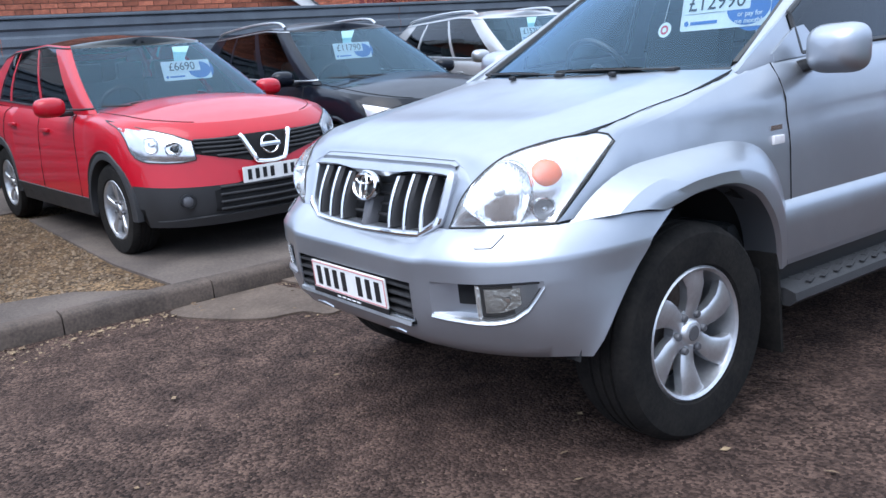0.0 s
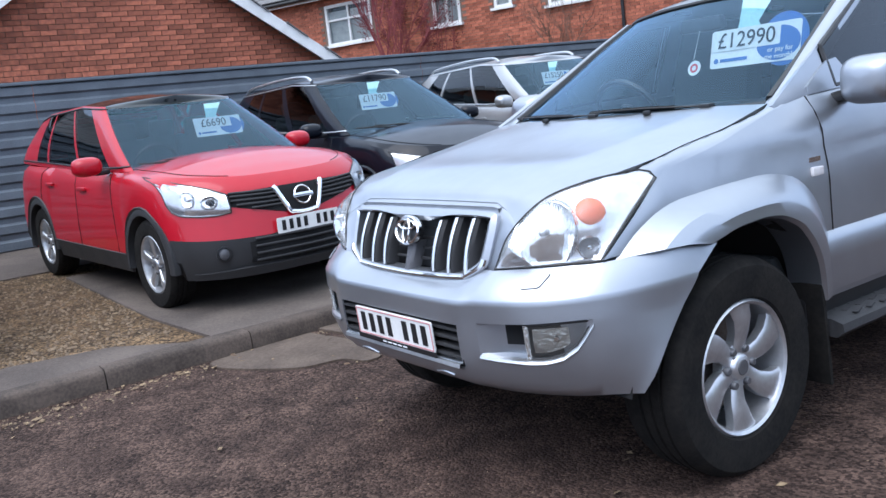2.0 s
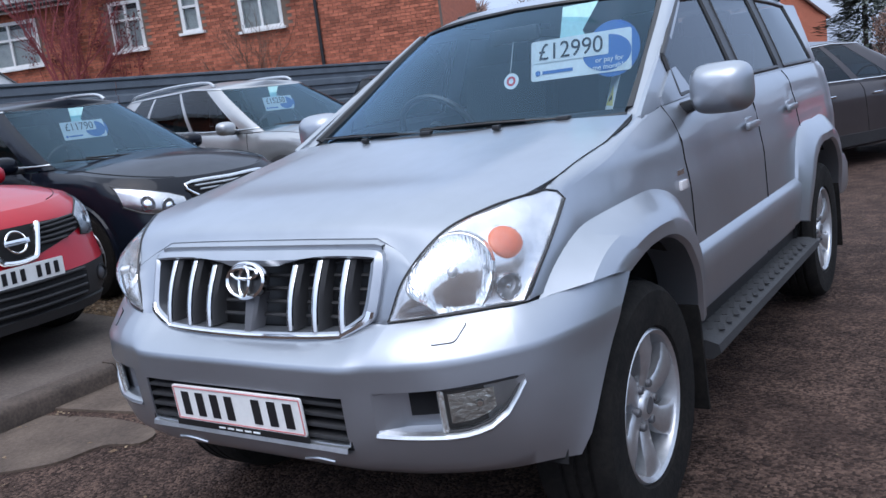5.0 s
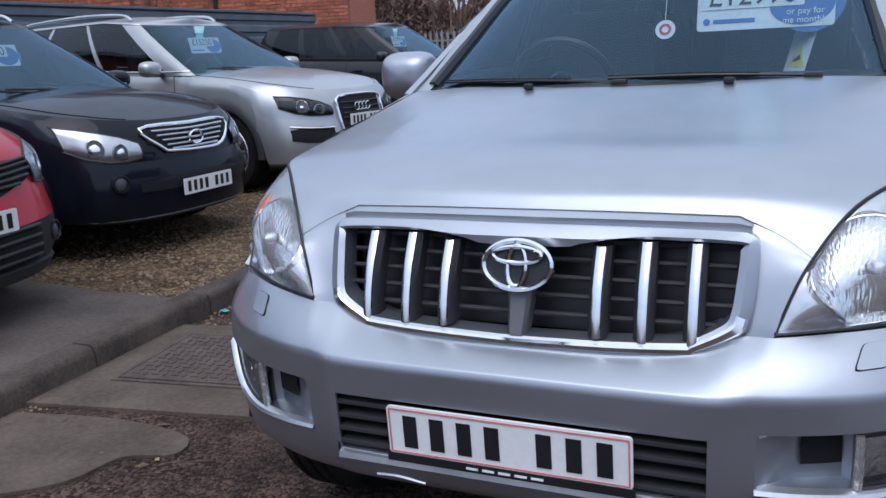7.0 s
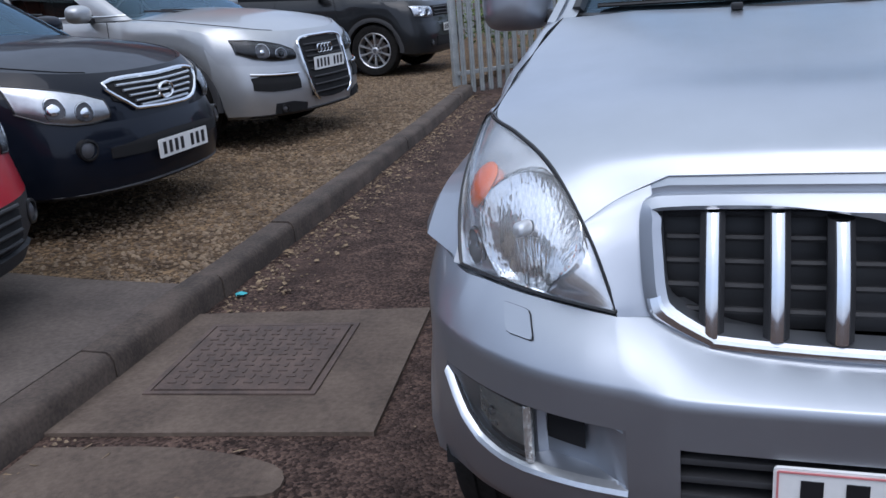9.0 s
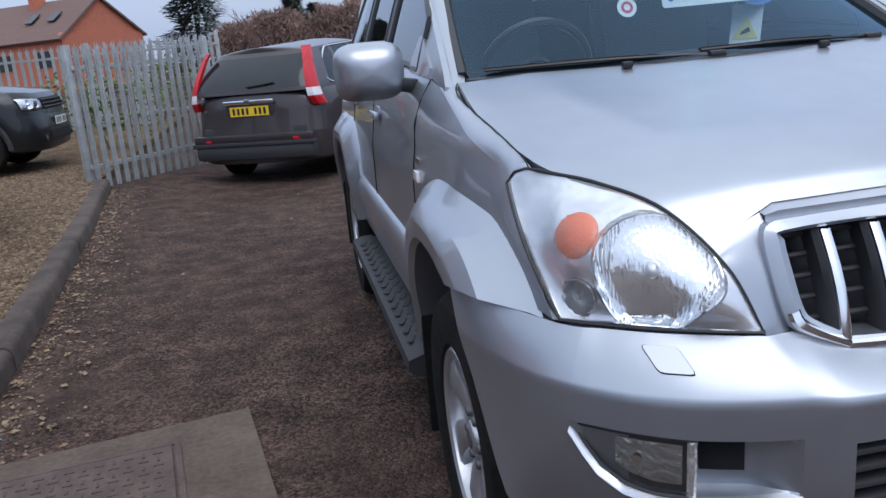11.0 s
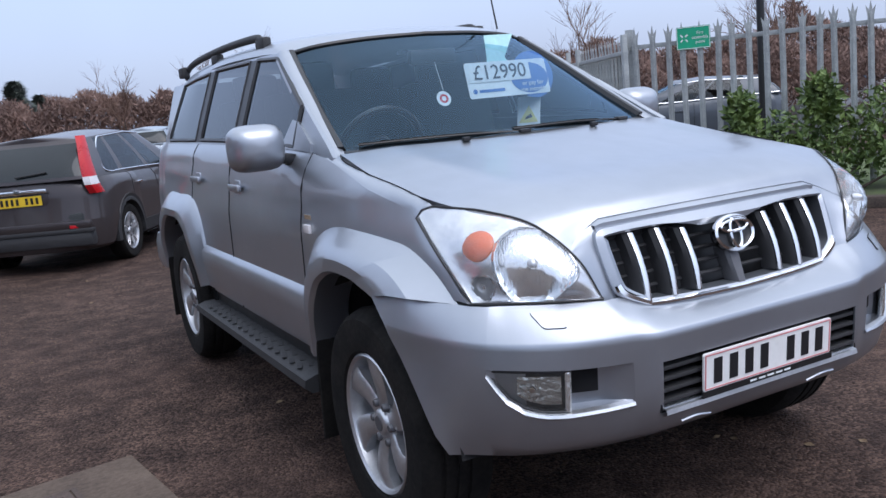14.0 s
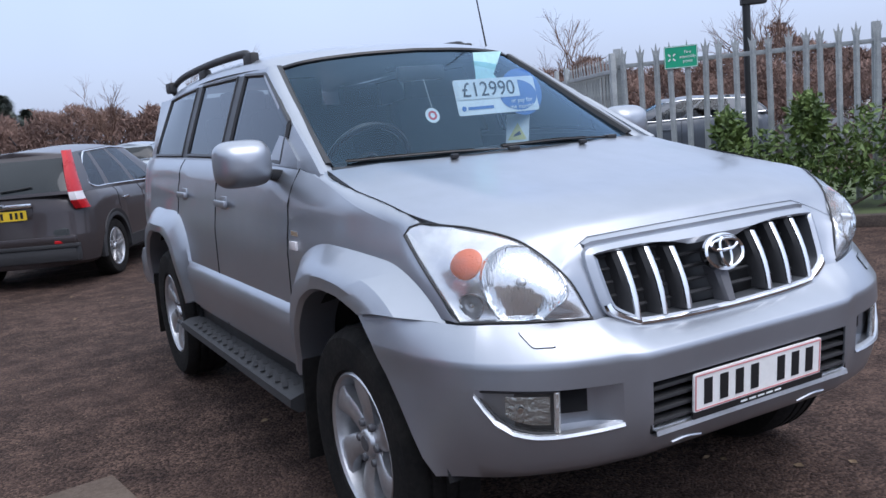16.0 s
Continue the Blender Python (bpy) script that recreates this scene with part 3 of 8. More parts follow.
def car(name, m, label, s, group="parked cars"):
    """A parked car: front axle over the origin, nose towards -y. s holds its sizes and looks."""
    c = thing(name, m, label, "car", group)
    F, R, W, wb, r = s["F"], s["R"], s["W"], s["wb"], s["r"]
    sill, body, clad = s.get("sill", 0.24), s["paint"], s.get("clad", s["paint"])
    top, arch = s["top"], r + 0.055
    af, ar, nf, nr = s.get("af", 0.75), s.get("ar", 0.5), s.get("nf", 3.0), s.get("nr", 4.0)
    ax = s.get("ax", 0.0)
    n = int((R - F) / 0.045)
    ys = [k / n for k in range(1, n)]

    def bottom(y):
        z = sill
        for a in (ax, wb + ax):
            if abs(y - a) < arch:
                z = max(z, r * 0.98 + math.sqrt(arch ** 2 - (y - a) ** 2))
        return z
    levels = s.get("levels", [(0.0, 0.07, 0.06), (0.04, 0.02, 0.02), (0.22, 0.0, 0.0), (0.42, 0.005, 0.0), (0.62, 0.012, 0.05), (0.74, 0.016, 0.07), (0.90, 0.035, 0.10), (1.0, 0.085, 0.17)])
    rows = []
    for f, ins, fo in levels:
        pl = outline(W - ins, F + fo, R - s.get("rear_in", 0.6) * fo, nf, nr, af, ar, ys)
        rows.append([Vector((x, y, lerp(bottom(y) if abs(x) > W - 0.2 else max(bottom(y), sill), lin1(top, y), f))) for x, y in pl])
    N = len(rows[0])
    mid_y = [rows[2][j][1] for j in range(N)]
    clad_k = s.get("clad_levels", 1)
    fb, rb = ax - arch - 0.02, ax + wb + arch + 0.02

    def zone(i, j):
        y = (mid_y[j] + mid_y[j + 1]) / 2
        if y < fb:
            return "front_bumper" if i < s.get("bumper_levels", 4) else "front_wing"
        if y > rb:
            return "rear_bumper" if i < 3 else "tailgate"
        if i < clad_k:
            return "sill"
        d = s.get("doors", (0.5, 1.45, 2.3))
        if y < d[0]:
            return "front_wing"
        if y < d[1]:
            return "front_door"
        if y < d[2]:
            return "rear_door"
        return "rear_wing"
    bump_mat = s.get("bumper_paint", body)
    for z, mt in (("front_wing", body), ("front_door", body), ("rear_door", body), ("rear_wing", body), ("tailgate", body), ("sill", clad), ("front_bumper", bump_mat), ("rear_bumper", s.get("rear_paint", bump_mat))):
        both = z in ("front_bumper", "rear_bumper", "tailgate", "sill")
        for sd in ((0,) if both else (1, -1)):
            b = bmesh.new()
            rr = rows if sd >= 0 else [[Vector((-p[0], p[1], p[2])) for p in q] for q in rows]
            add_grid(b, rr, lambda i, j: zone(i, j) == z, mirror=both)
            if len(b.faces):
                part(z, thicken(b, 0.012), mt, c)
    # lower black cladding of the nose and the arch lips
    for a in (ax, wb + ax):
        for sd in (1, -1):
            path = [math.radians(q) for q in range(-8, 189, 8)]
            xo = W - 0.01
            b = add_sweep(bmesh.new(), path, lambda i, t: [Vector((sd * x, a + rad * math.cos(t), r * 0.98 + rad * math.sin(t))) for rad, x in
                          ((arch - 0.012, xo - 0.10), (arch - 0.012, xo + 0.012), (arch + 0.015, xo + 0.016), (arch + s.get("lip", 0.03), xo + 0.002), (arch + s.get("lip", 0.03), xo - 0.04))])
            part("arch_lip", b, clad, c)
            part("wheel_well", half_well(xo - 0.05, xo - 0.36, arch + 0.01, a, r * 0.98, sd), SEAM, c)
            wheel(c, (sd * (W - s.get("ww", 0.215) / 2 - 0.02), a, r), sd, r, s.get("ww", 0.215), r * s.get("rimf", 0.62), s.get("spokes", 5), s.get("spoke_w", 0.06), s.get("dark_rim", False), s.get("twin", False))
    part("underbody", add_box(bmesh.new(), (0, (F + R) / 2, sill + 0.08), (2 * W - 0.5, R - F - 0.5, 0.16), None, 0.03), SEAM, c)
    # bonnet
    y0, y1, y2, y3 = s["glass"]
    ring = rows[-1]
    jb = [j for j in range(N) if ring[j][1] <= y0 + 0.30]
    crown = s.get("crown", 0.07)
    hood = []
    for j in jb:
        p = ring[j]
        f = min(1.0, max(0.0, (p[1] - ring[0][1]) / 0.5))
        hood.append([Vector((p[0] * t, p[1] - 0.0 * t, p[2] + crown * f * (1 - t ** 2) ** 0.8)) for t in [k / 14 for k in range(15)]])
    part("bonnet", thicken(add_grid(bmesh.new(), hood, mirror=True), 0.012), body, c)
    # cabin: rings from the belt to the roof
    zb, zr, wbelt, wroof = s["belt"], s["roof"], W - 0.10, s["wroof"]
    gys = [k / 40 for k in range(41)]
    gl = []
    G = [0.0, 0.08, 0.22, 0.40, 0.58, 0.76, 0.90, 0.965, 1.0]
    for g in G:
        bow = math.sin(math.pi * g) * 0.018
        Wg = lerp(wbelt, wroof, g ** 1.15) + bow
        f0, r0 = lerp(y0, y1, g) - bow, lerp(y3, y2, g ** 1.3) + bow
        afg, arg = 0.30, 0.22
        pl = outline(Wg, f0, r0, 3.2, 4.2, afg, arg, gys[1:-1])
        gl.append([Vector((x, y, lerp(lin1(zb, y), lin1(zr, y), g))) for x, y in pl])
    M = len(gl[0])
    panes = s["panes"]

    def gzone(i, j):
        y = (gl[0][j][1] + gl[0][j + 1][1]) / 2
        inside = 1 <= i <= 5 or (i == 6)
        if j < 9:
            return "windscreen" if i < 7 else "roof_edge"
        if j >= M - 9:
            return "rear_window" if 1 <= i < 6 else "cabin_frame"
        if inside:
            for k, (a, b) in enumerate(panes):
                if a < y < b:
                    return "side_window%d" % k
        return "cabin_frame"
    zones = {}
    for i in range(len(G) - 1):
        for j in range(M - 1):
            zones.setdefault(gzone(i, j), set()).add((i, j))
    for z, fs in zones.items():
        keep = lambda i, j: (i, j) in fs
        if z.startswith("side_window"):
            for sd in (1, -1):
                rr = [[Vector((sd * p[0], p[1], p[2])) for p in q] for q in gl]
                part("side_window", add_grid(bmesh.new(), rr, keep), s.get("side_glass", TINT), c)
        elif z == "windscreen":
            part(z, add_grid(bmesh.new(), gl, keep, mirror=True), SCREEN_B, c)
        elif z == "rear_window":
            part(z, add_grid(bmesh.new(), gl, keep, mirror=True), DARKGLASS, c)
        else:
            part(z, thicken(add_grid(bmesh.new(), gl, keep, mirror=True), 0.02), s.get("roof_paint", body) if z == "roof_edge" else s.get("pillar_paint", body), c)
    roof = [[Vector((p[0] * t, p[1], p[2] + 0.055 * (1 - t * t))) for t in [k / 10 for k in range(11)]] for p in gl[-1]]
    part("roof", thicken(add_grid(bmesh.new(), roof, mirror=True), 0.015), s.get("roof_paint", body), c)
    # window line, seams, handles
    trim = s.get("window_trim", TRIM)
    js = [j for j in range(9, M - 8)]
    for sd in (1, -1):
        if s.get("arc"):
            ye = s["arc"]
            lo_, hi_ = [gl[1][j] for j in js if gl[1][j][1] < ye - 0.12], [gl[7][j] for j in js if gl[7][j][1] < ye - 0.42]
            q0, q1 = lo_[-1], hi_[-1]
            mid_ = [q0.lerp(q1, 0.12) + Vector((0, 0.12, 0)), q0.lerp(q1, 0.40) + Vector((0, 0.17, 0)), q0.lerp(q1, 0.70) + Vector((0, 0.14, 0)), q0.lerp(q1, 0.92) + Vector((0, 0.06, 0))]
            arc_ = cr([Vector((sd * (p[0] + 0.004), p[1], p[2])) for p in lo_[::3] + mid_ + hi_[::-3]], 3)
            part("window_trim", add_tube(bmesh.new(), arc_, 0.010, 6), trim, c, "chrome arc round the side windows")
        for lev, rr in () if s.get("arc") else ((1, 0.009), (7, 0.008)):
            part("window_trim", add_tube(bmesh.new(), [(sd * (gl[lev][j][0] + 0.002), gl[lev][j][1], gl[lev][j][2]) for j in js], rr, 6), trim, c)
        for y in s.get("doors", (0.5, 1.45, 2.3)):
            col = []
            jj = min(range(13, N - 12), key=lambda q: abs(rows[3][q][1] - y))
            for i in range(1, len(rows)):
                col.append((sd * (rows[i][jj][0] + 0.0005), rows[i][jj][1], rows[i][jj][2]))
            part("door_seam", add_tube(bmesh.new(), col, 0.0045, 5), SEAM, c)
        for y in s.get("handles", (1.22, 2.05)):
            z = lin1(top, y) - 0.14
            part("door_handle", add_box(bmesh.new(), (sd * (W - 0.012), y, z), (0.035, 0.17, 0.032), None, 0.012), s.get("handle_mat", body), c)
        mz = lin1(zb, y0 + 0.55) + 0.07
        mp = part("door_mirror", add_pod(bmesh.new(), (sd * (W + 0.085), y0 + 0.53, mz + 0.005), (0.118, 0.10, 0.078)), s.get("mirror_paint", body), c)
        part("mirror_arm", add_box(bmesh.new(), (sd * (W - 0.03), y0 + 0.54, mz - 0.055), (0.12, 0.07, 0.04), None, 0.012), TRIM, mp)
        if s.get("rails"):
            pts = cr([(sd * (wroof - 0.05), y, lin1(zr, y) + h) for y, h in ((y1 + 0.25, 0.02), (y1 + 0.42, 0.065), ((y1 + y2) / 2, 0.075), (y2 - 0.25, 0.055), (y2 - 0.08, 0.01))], 6)
            part("roof_rail", add_tube(bmesh.new(), pts, 0.017, 8), s["rails"], c)
    # bonnet shut line
    part("bonnet_seam", add_tube(bmesh.new(), [(p[-2][0], p[-2][1], p[-2][2] + 0.001) for p in hood[4:]], 0.003, 5), SEAM, c)
    part("bonnet_seam", add_tube(bmesh.new(), [(-p[-2][0], p[-2][1], p[-2][2] + 0.001) for p in hood[4:]], 0.003, 5), SEAM, c)
    # cabin inside
    cw = wbelt - 0.12
    zs = lin1(zb, 1.0)
    part("dashboard", add_box(bmesh.new(), (0, y0 + 0.36, zs - 0.06), (2 * cw, 0.42, 0.20), None, 0.06), DASH, c)
    part("cabin_floor", add_box(bmesh.new(), (0, (y0 + y3) / 2 + 0.2, zs - 0.50), (2 * cw, y3 - y0 - 0.4, 0.30), None, 0.04), DASH, c)
    for x in (0.37, -0.37):
        for y in (s["seat"], s["seat"] + 0.85):
            part("seat_back", add_box(bmesh.new(), (x, y + 0.28, zs - 0.08), (0.48, 0.15, 0.62), Matrix.Rotation(radians(-14), 3, "X"), 0.06), CLOTH, c)
            part("headrest", add_box(bmesh.new(), (x, y + 0.38, zs + 0.30), (0.26, 0.10, 0.17), None, 0.04), CLOTH, c)
    b = bmesh.new()
    add_lathe(b, [(0.185 + 0.016 * math.cos(q * math.tau / 8), 0.016 * math.sin(q * math.tau / 8)) for q in range(9)], 28, Matrix.Translation((-0.37, y0 + 0.62, zs + 0.02)) @ Matrix.Rotation(radians(90), 4, "Z") @ Matrix.Rotation(radians(-25), 4, "Y"))
    part("steering_wheel", b, TRIM, c)
    for x, dx in ((-0.05, 0.55), (0.30, 0.42)):
        wp = [(x, y0 + 0.01, zs + 0.035), (x + dx * 0.6, y0 + 0.05, zs + 0.06), (x + dx, y0 + 0.12, zs + 0.07)]
        part("wiper", add_tube(bmesh.new(), [(-p[0], p[1] - 0.02, p[2]) for p in wp], 0.009, 6), TRIM, c)
    return c, rows, gl


def on_front(rows, x, f, out=0.0):
    """A place on the nose: x metres from the middle, f of the way up between two levels; and the way it faces."""
    i = min(int(f), len(rows) - 2)
    t = f - i

    def at(row):
        ax = abs(x)
        for a, b in zip(row, row[1:]):
            if a[0] <= ax <= b[0] + 1e-9 and b[1] < 0.3:
                return a.lerp(b, (ax - a[0]) / max(1e-6, b[0] - a[0]))
        return row[12].copy()
    p = at(rows[i]).lerp(at(rows[i + 1]), t)
    if x < 0:
        p[0] = -p[0]
    return p + Vector((0, -out, 0))


BOWL = [(1.07, 0.0115), (1.0, 0.006), (0.96, 0.010), (0.82, 0.026), (0.55, 0.038), (0.25, 0.042), (0.0, 0.043)]
DOME = [(1.10, 0.0120), (1.0, 0.008), (0.92, 0.0065), (0.7, 0.0045), (0.35, 0.003), (0.0, 0.0025)]
SHIELD = [(1.0, 0.040), (0.95, 0.018), (0.6, 0.012), (0.0, 0.010)]


def lamp_unit(parent, net, inward, bowls, housing, name, label, depth=0.014, flat_=1.0, seal=0.0032, lens=None):
    """A headlight: clear lens over a bright housing with round lamps let into it. net runs upwards, its rows outwards to inwards."""
    nv, nu = len(net) - 1, len(net[0]) - 1

    def at(u, v):
        u, v = min(0.985, max(0.015, u)) * nu, min(0.985, max(0.015, v)) * nv
        i, j = min(int(v), nv - 1), min(int(u), nu - 1)
        return net[i][j].lerp(net[i][j + 1], u - j).lerp(net[i + 1][j].lerp(net[i + 1][j + 1], u - j), v - i)
    spots = []
    for nm, u, v, r, prof, mt, lb in bowls:
        su, sv = (at(u + 0.05, v) - at(u - 0.05, v)) * 10, (at(u, v + 0.05) - at(u, v - 0.05)) * 10
        e1 = su.normalized()
        e2 = (sv - e1 * sv.dot(e1)).normalized()
        spots.append((u, v, r, su.dot(e1), sv.dot(e1), sv.dot(e2)))

    def free(i, j):
        u, v = (j + 0.5) / 44, (i + 0.5) / 28
        for uc, vc, r, a, b_, d in spots:
            if math.hypot((u - uc) * a + (v - vc) * b_, (v - vc) * d) < 0.985 * r:
                return False
        return True
    g = []
    for i in range(29):
        row = []
        for j in range(45):
            u, v = j / 44, i / 28
            k = min(1.0, 0.10 + 2.2 * math.sin(math.pi * u) ** 0.7 * math.sin(math.pi * v) ** 0.7)
            row.append(at(u, v) + inward * depth * flat_ * k)
        g.append(row)
    hl = part(name, add_grid(bmesh.new(), g, free), housing, parent, label)
    for (nm, u, v, r, prof, mt, lb), (uc, vc, r_, a, b_, d) in zip(bowls, spots):
        rows_ = []
        for f, dep in prof:
            row = []
            for q in range(37):
                t = math.tau * q / 36
                dv = r * f * math.sin(t) / d
                du = (r * f * math.cos(t) - dv * b_) / a
                row.append(at(uc + du, vc + dv) + inward * dep * flat_)
            rows_.append(row)
        pt = part(nm, add_grid(bmesh.new(), rows_), mt, hl, lb)
        if prof is BOWL:
            part("rim", add_tube(bmesh.new(), rows_[1], 0.0022, 5), CHROME, hl)
    part("lens", add_grid(bmesh.new(), net), lens or LENS, hl)
    edge = net[0] + [r[-1] for r in net[1:]] + net[-1][::-1][1:] + [r[0] for r in net[::-1][1:]]
    part("lens_seal", add_tube(bmesh.new(), edge, seal, 6), TRIM, hl)
    return hl


def add_pod(bm, c, s, n=0.72, flat_back=0.6):
    """A rounded mirror shell: full and domed towards the front, cut flatter at the back."""
    def p_(v, e):
        return math.copysign(abs(v) ** e, v)
    rows_ = []
    for i in range(15):
        a = math.pi * i / 14
        yy = -math.cos(a)
        rad = p_(math.sin(a), 0.6)
        rows_.append([Vector((c[0] + s[0] * rad * p_(math.cos(t), n), c[1] + s[1] * (yy if yy < 0 else yy * flat_back), c[2] + s[2] * rad * p_(math.sin(t), n))) for t in [math.tau * (q + 0.5) / 40 for q in range(41)]])
    return add_grid(bm, rows_)


def lamp_patch(c, rows, sd, xs, f0, f1, out, name="headlight", housing=None, bowls=None, dark=False):
    """A headlight let into the nose. f0 and f1 give its lower and upper edge along xs, from the inner to the outer end."""
    ts = [q / 12 * (len(xs) - 1) for q in range(13)]
    f0, f1, xs = ([curve1(list(enumerate(a)), q) for q in ts] for a in (f0, f1, xs))
    n = len(xs) - 1
    low = [on_front(rows, sd * x, f0[k], out) for k, x in enumerate(xs)]
    high = [on_front(rows, sd * x, f1[k], out) for k, x in enumerate(xs)]
    net = [[on_front(rows, sd * xs[k], lerp(f0[k], f1[k], t), out) + Vector((sd * 0.006, -0.030, 0)) * math.sin(math.pi * t) ** 0.6 * math.sin(math.pi * (0.08 + 0.88 * k / n)) ** 0.5 for k in range(n + 1)] for t in (0, 0.2, 0.4, 0.6, 0.8, 1)]
    g = refine(net, 3, 2)
    rim_ = ALLOY_DARK if dark else FLUTES
    bl = bowls or [("lamp_bowl", 0.62, 0.48, 0.066, BOWL, rim_, ""), ("lamp_shield", 0.62, 0.48, 0.020, SHIELD, CHROME, ""), ("lamp_bowl", 0.30, 0.46, 0.052, BOWL, rim_, ""), ("lamp_shield", 0.30, 0.46, 0.026, SHIELD, DARKGLASS, "")]
    return lamp_unit(c, g, Vector((0, 1, 0)), bl, housing or (TRIM if dark else HOUSING), name, "dark smoked headlight" if dark else "clear headlight with bright reflector", 0.010, 0.62, 0.005)


def fog(c, rows, x, f, rad=0.045):
    p = on_front(rows, x, f, 0.004)
    m = Matrix.Translation(p) @ Matrix.Rotation(radians(-90 + (18 if x > 0 else -18)), 4, "Z")
    b = part("fog_lamp", add_lathe(bmesh.new(), [(rad * 1.35, -0.03), (rad * 1.35, 0.012), (rad * 1.1, 0.014), (rad, -0.004)], 24, m), TRIM, c, "round fog lamp")
    part("bulb", add_lathe(bmesh.new(), [(rad, 0.0), (rad * 0.7, 0.008), (0, 0.012)], 20, m), ALLOY_DARK, b)


def nose_panel(c, rows, name, material, xs, f0, f1, out, label="", depth=0.02):
    """A piece that follows the nose: xs from one side to the other, between levels f0 and f1 (a number or one for each x)."""
    lo = f0 if isinstance(f0, (list, tuple)) else [f0] * len(xs)
    hi = f1 if isinstance(f1, (list, tuple)) else [f1] * len(xs)
    ts = [q / 24 * (len(xs) - 1) for q in range(25)]
    lo, hi, xs = ([curve1(list(enumerate(a)), q) for q in ts] for a in (lo, hi, xs))
    g = [[on_front(rows, x, lerp(lo[k], hi[k], t), out) for k, x in enumerate(xs)] for t in [q / 8 for q in range(9)]]
    return part(name, thicken(add_grid(bmesh.new(), g), depth), material, c, label)


def nose_frame(c, rows, name, material, pts, out, rad, label=""):
    """A bar that follows the nose along pts (x, level)."""
    return part(name, add_tube(bmesh.new(), cr([on_front(rows, x, f, out) for x, f in pts], 4), rad, 8), material, c, label)


def slope_pose(x, y, yaw):
    """A pose on the raised yard, which climbs away from the kerb."""
    g = 0.025
    n = Vector((g, 0, 1)).normalized()
    base = pose(x, y, yard_z(x), 0, 0, yaw)
    ax = Vector((0, 0, 1)).cross(n)
    return Matrix.Translation((x, y, yard_z(x))) @ Matrix.Rotation(math.atan(g), 4, ax.normalized()) @ pose(0, 0, 0, 0, 0, yaw)


def yard_z(x):
    return 0.100 + 0.025 * max(0.0, -2.9 - x)


# ---- ground ----
def flat(name, pts, z, material, label, cat_="ground", thick=0.0, zf=None, bevel=0.0):
    b = bmesh.new()
    vs = [b.verts.new((x, y, (zf(x) if zf else 0) + z)) for x, y in pts]
    f = b.faces.new(vs)
    if thick:
        r = bmesh.ops.extrude_face_region(b, geom=[f])
        bmesh.ops.translate(b, vec=(0, 0, -thick), verts=[q for q in r["geom"] if isinstance(q, bmesh.types.BMVert)])
    return tagged(part(name, b, material), label, cat_, kind="structure")


b = bmesh.new()
xs = [-600, -120, -40] + [-14 + 0.5 * k for k in range(70)] + [60, 150, 600]
ysg = [-600, -120, -40] + [-10 + 0.5 * k for k in range(70)] + [60, 150, 600]
def hollow(x, y):
    """The tarmac sinks a little towards the gate."""
    return -0.14 * curve1([(1.5, 0), (8.5, 1), (13.5, 1), (18, 0)], y) * curve1([(-3.0, 0), (-1.6, 1), (2.0, 1), (4.5, 0)], x)


gv = [[b.verts.new((x, y, hollow(x, y) + (0.006 * noise.noise((x * 0.6, y * 0.6, 0)) if -12 < x < 19 and -9 < y < 23 else 0))) for x in xs] for y in ysg]
for i in range(len(ysg) - 1):
    for j in range(len(xs) - 1):
        b.faces.new((gv[i][j], gv[i][j + 1], gv[i + 1][j + 1], gv[i + 1][j]))
tagged(part("ground", b, ASPHALT), "dark reddish-brown worn asphalt with loose chippings", "ground", kind="structure")

KERB_LINE = [(-2.36, -5.0), (-2.44, -2.2), (-2.50, 0.0), (-2.62, 1.6), (-2.76, 3.3), (-3.00, 6.0), (-3.30, 8.75)]


def kerb_x(y):
    return lin1([(q, p) for p, q in KERB_LINE], y)


b = bmesh.new()
ky = [-5.0 + 0.5 * k for k in range(29)] + [9.5, 12, 16, 20]
kx = [0.13, 0.4, 1.0, 2.0, 3.5, 5.0, 6.6, 14.0, 30]
gv = [[b.verts.new((kerb_x(y) - dx, y, yard_z(kerb_x(y) - min(dx, 7.5)) - 0.004 + (0.012 * noise.noise((dx * 2.1, y * 2.1, 3)) if dx > 0.2 else -0.005))) for dx in kx] for y in ky]
for i in range(len(ky) - 1):
    for j in range(len(kx) - 1):
        b.faces.new((gv[i][j], gv[i][j + 1], gv[i + 1][j + 1], gv[i + 1][j]))
r = bmesh.ops.extrude_face_region(b, geom=b.faces[:])
bmesh.ops.translate(b, vec=(0, 0, -0.3), verts=[q for q in r["geom"] if isinstance(q, bmesh.types.BMVert)])
yard = tagged(part("gravel_yard", b, GRAVEL), "brown gravel yard, raised behind a concrete kerb", "gravel yard", kind="structure")


def yard_slab(name, pts, dz, label):
    b = bmesh.new()
    vs = [b.verts.new((x, y, yard_z(x) + dz)) for x, y in pts]
    f = b.faces.new(vs)
    r = bmesh.ops.extrude_face_region(b, geom=[f])
    bmesh.ops.translate(b, vec=(0, 0, -0.1), verts=[q for q in r["geom"] if isinstance(q, bmesh.types.BMVert)])
    return tagged(part(name, b, PAD), label, "pavement", kind="structure")


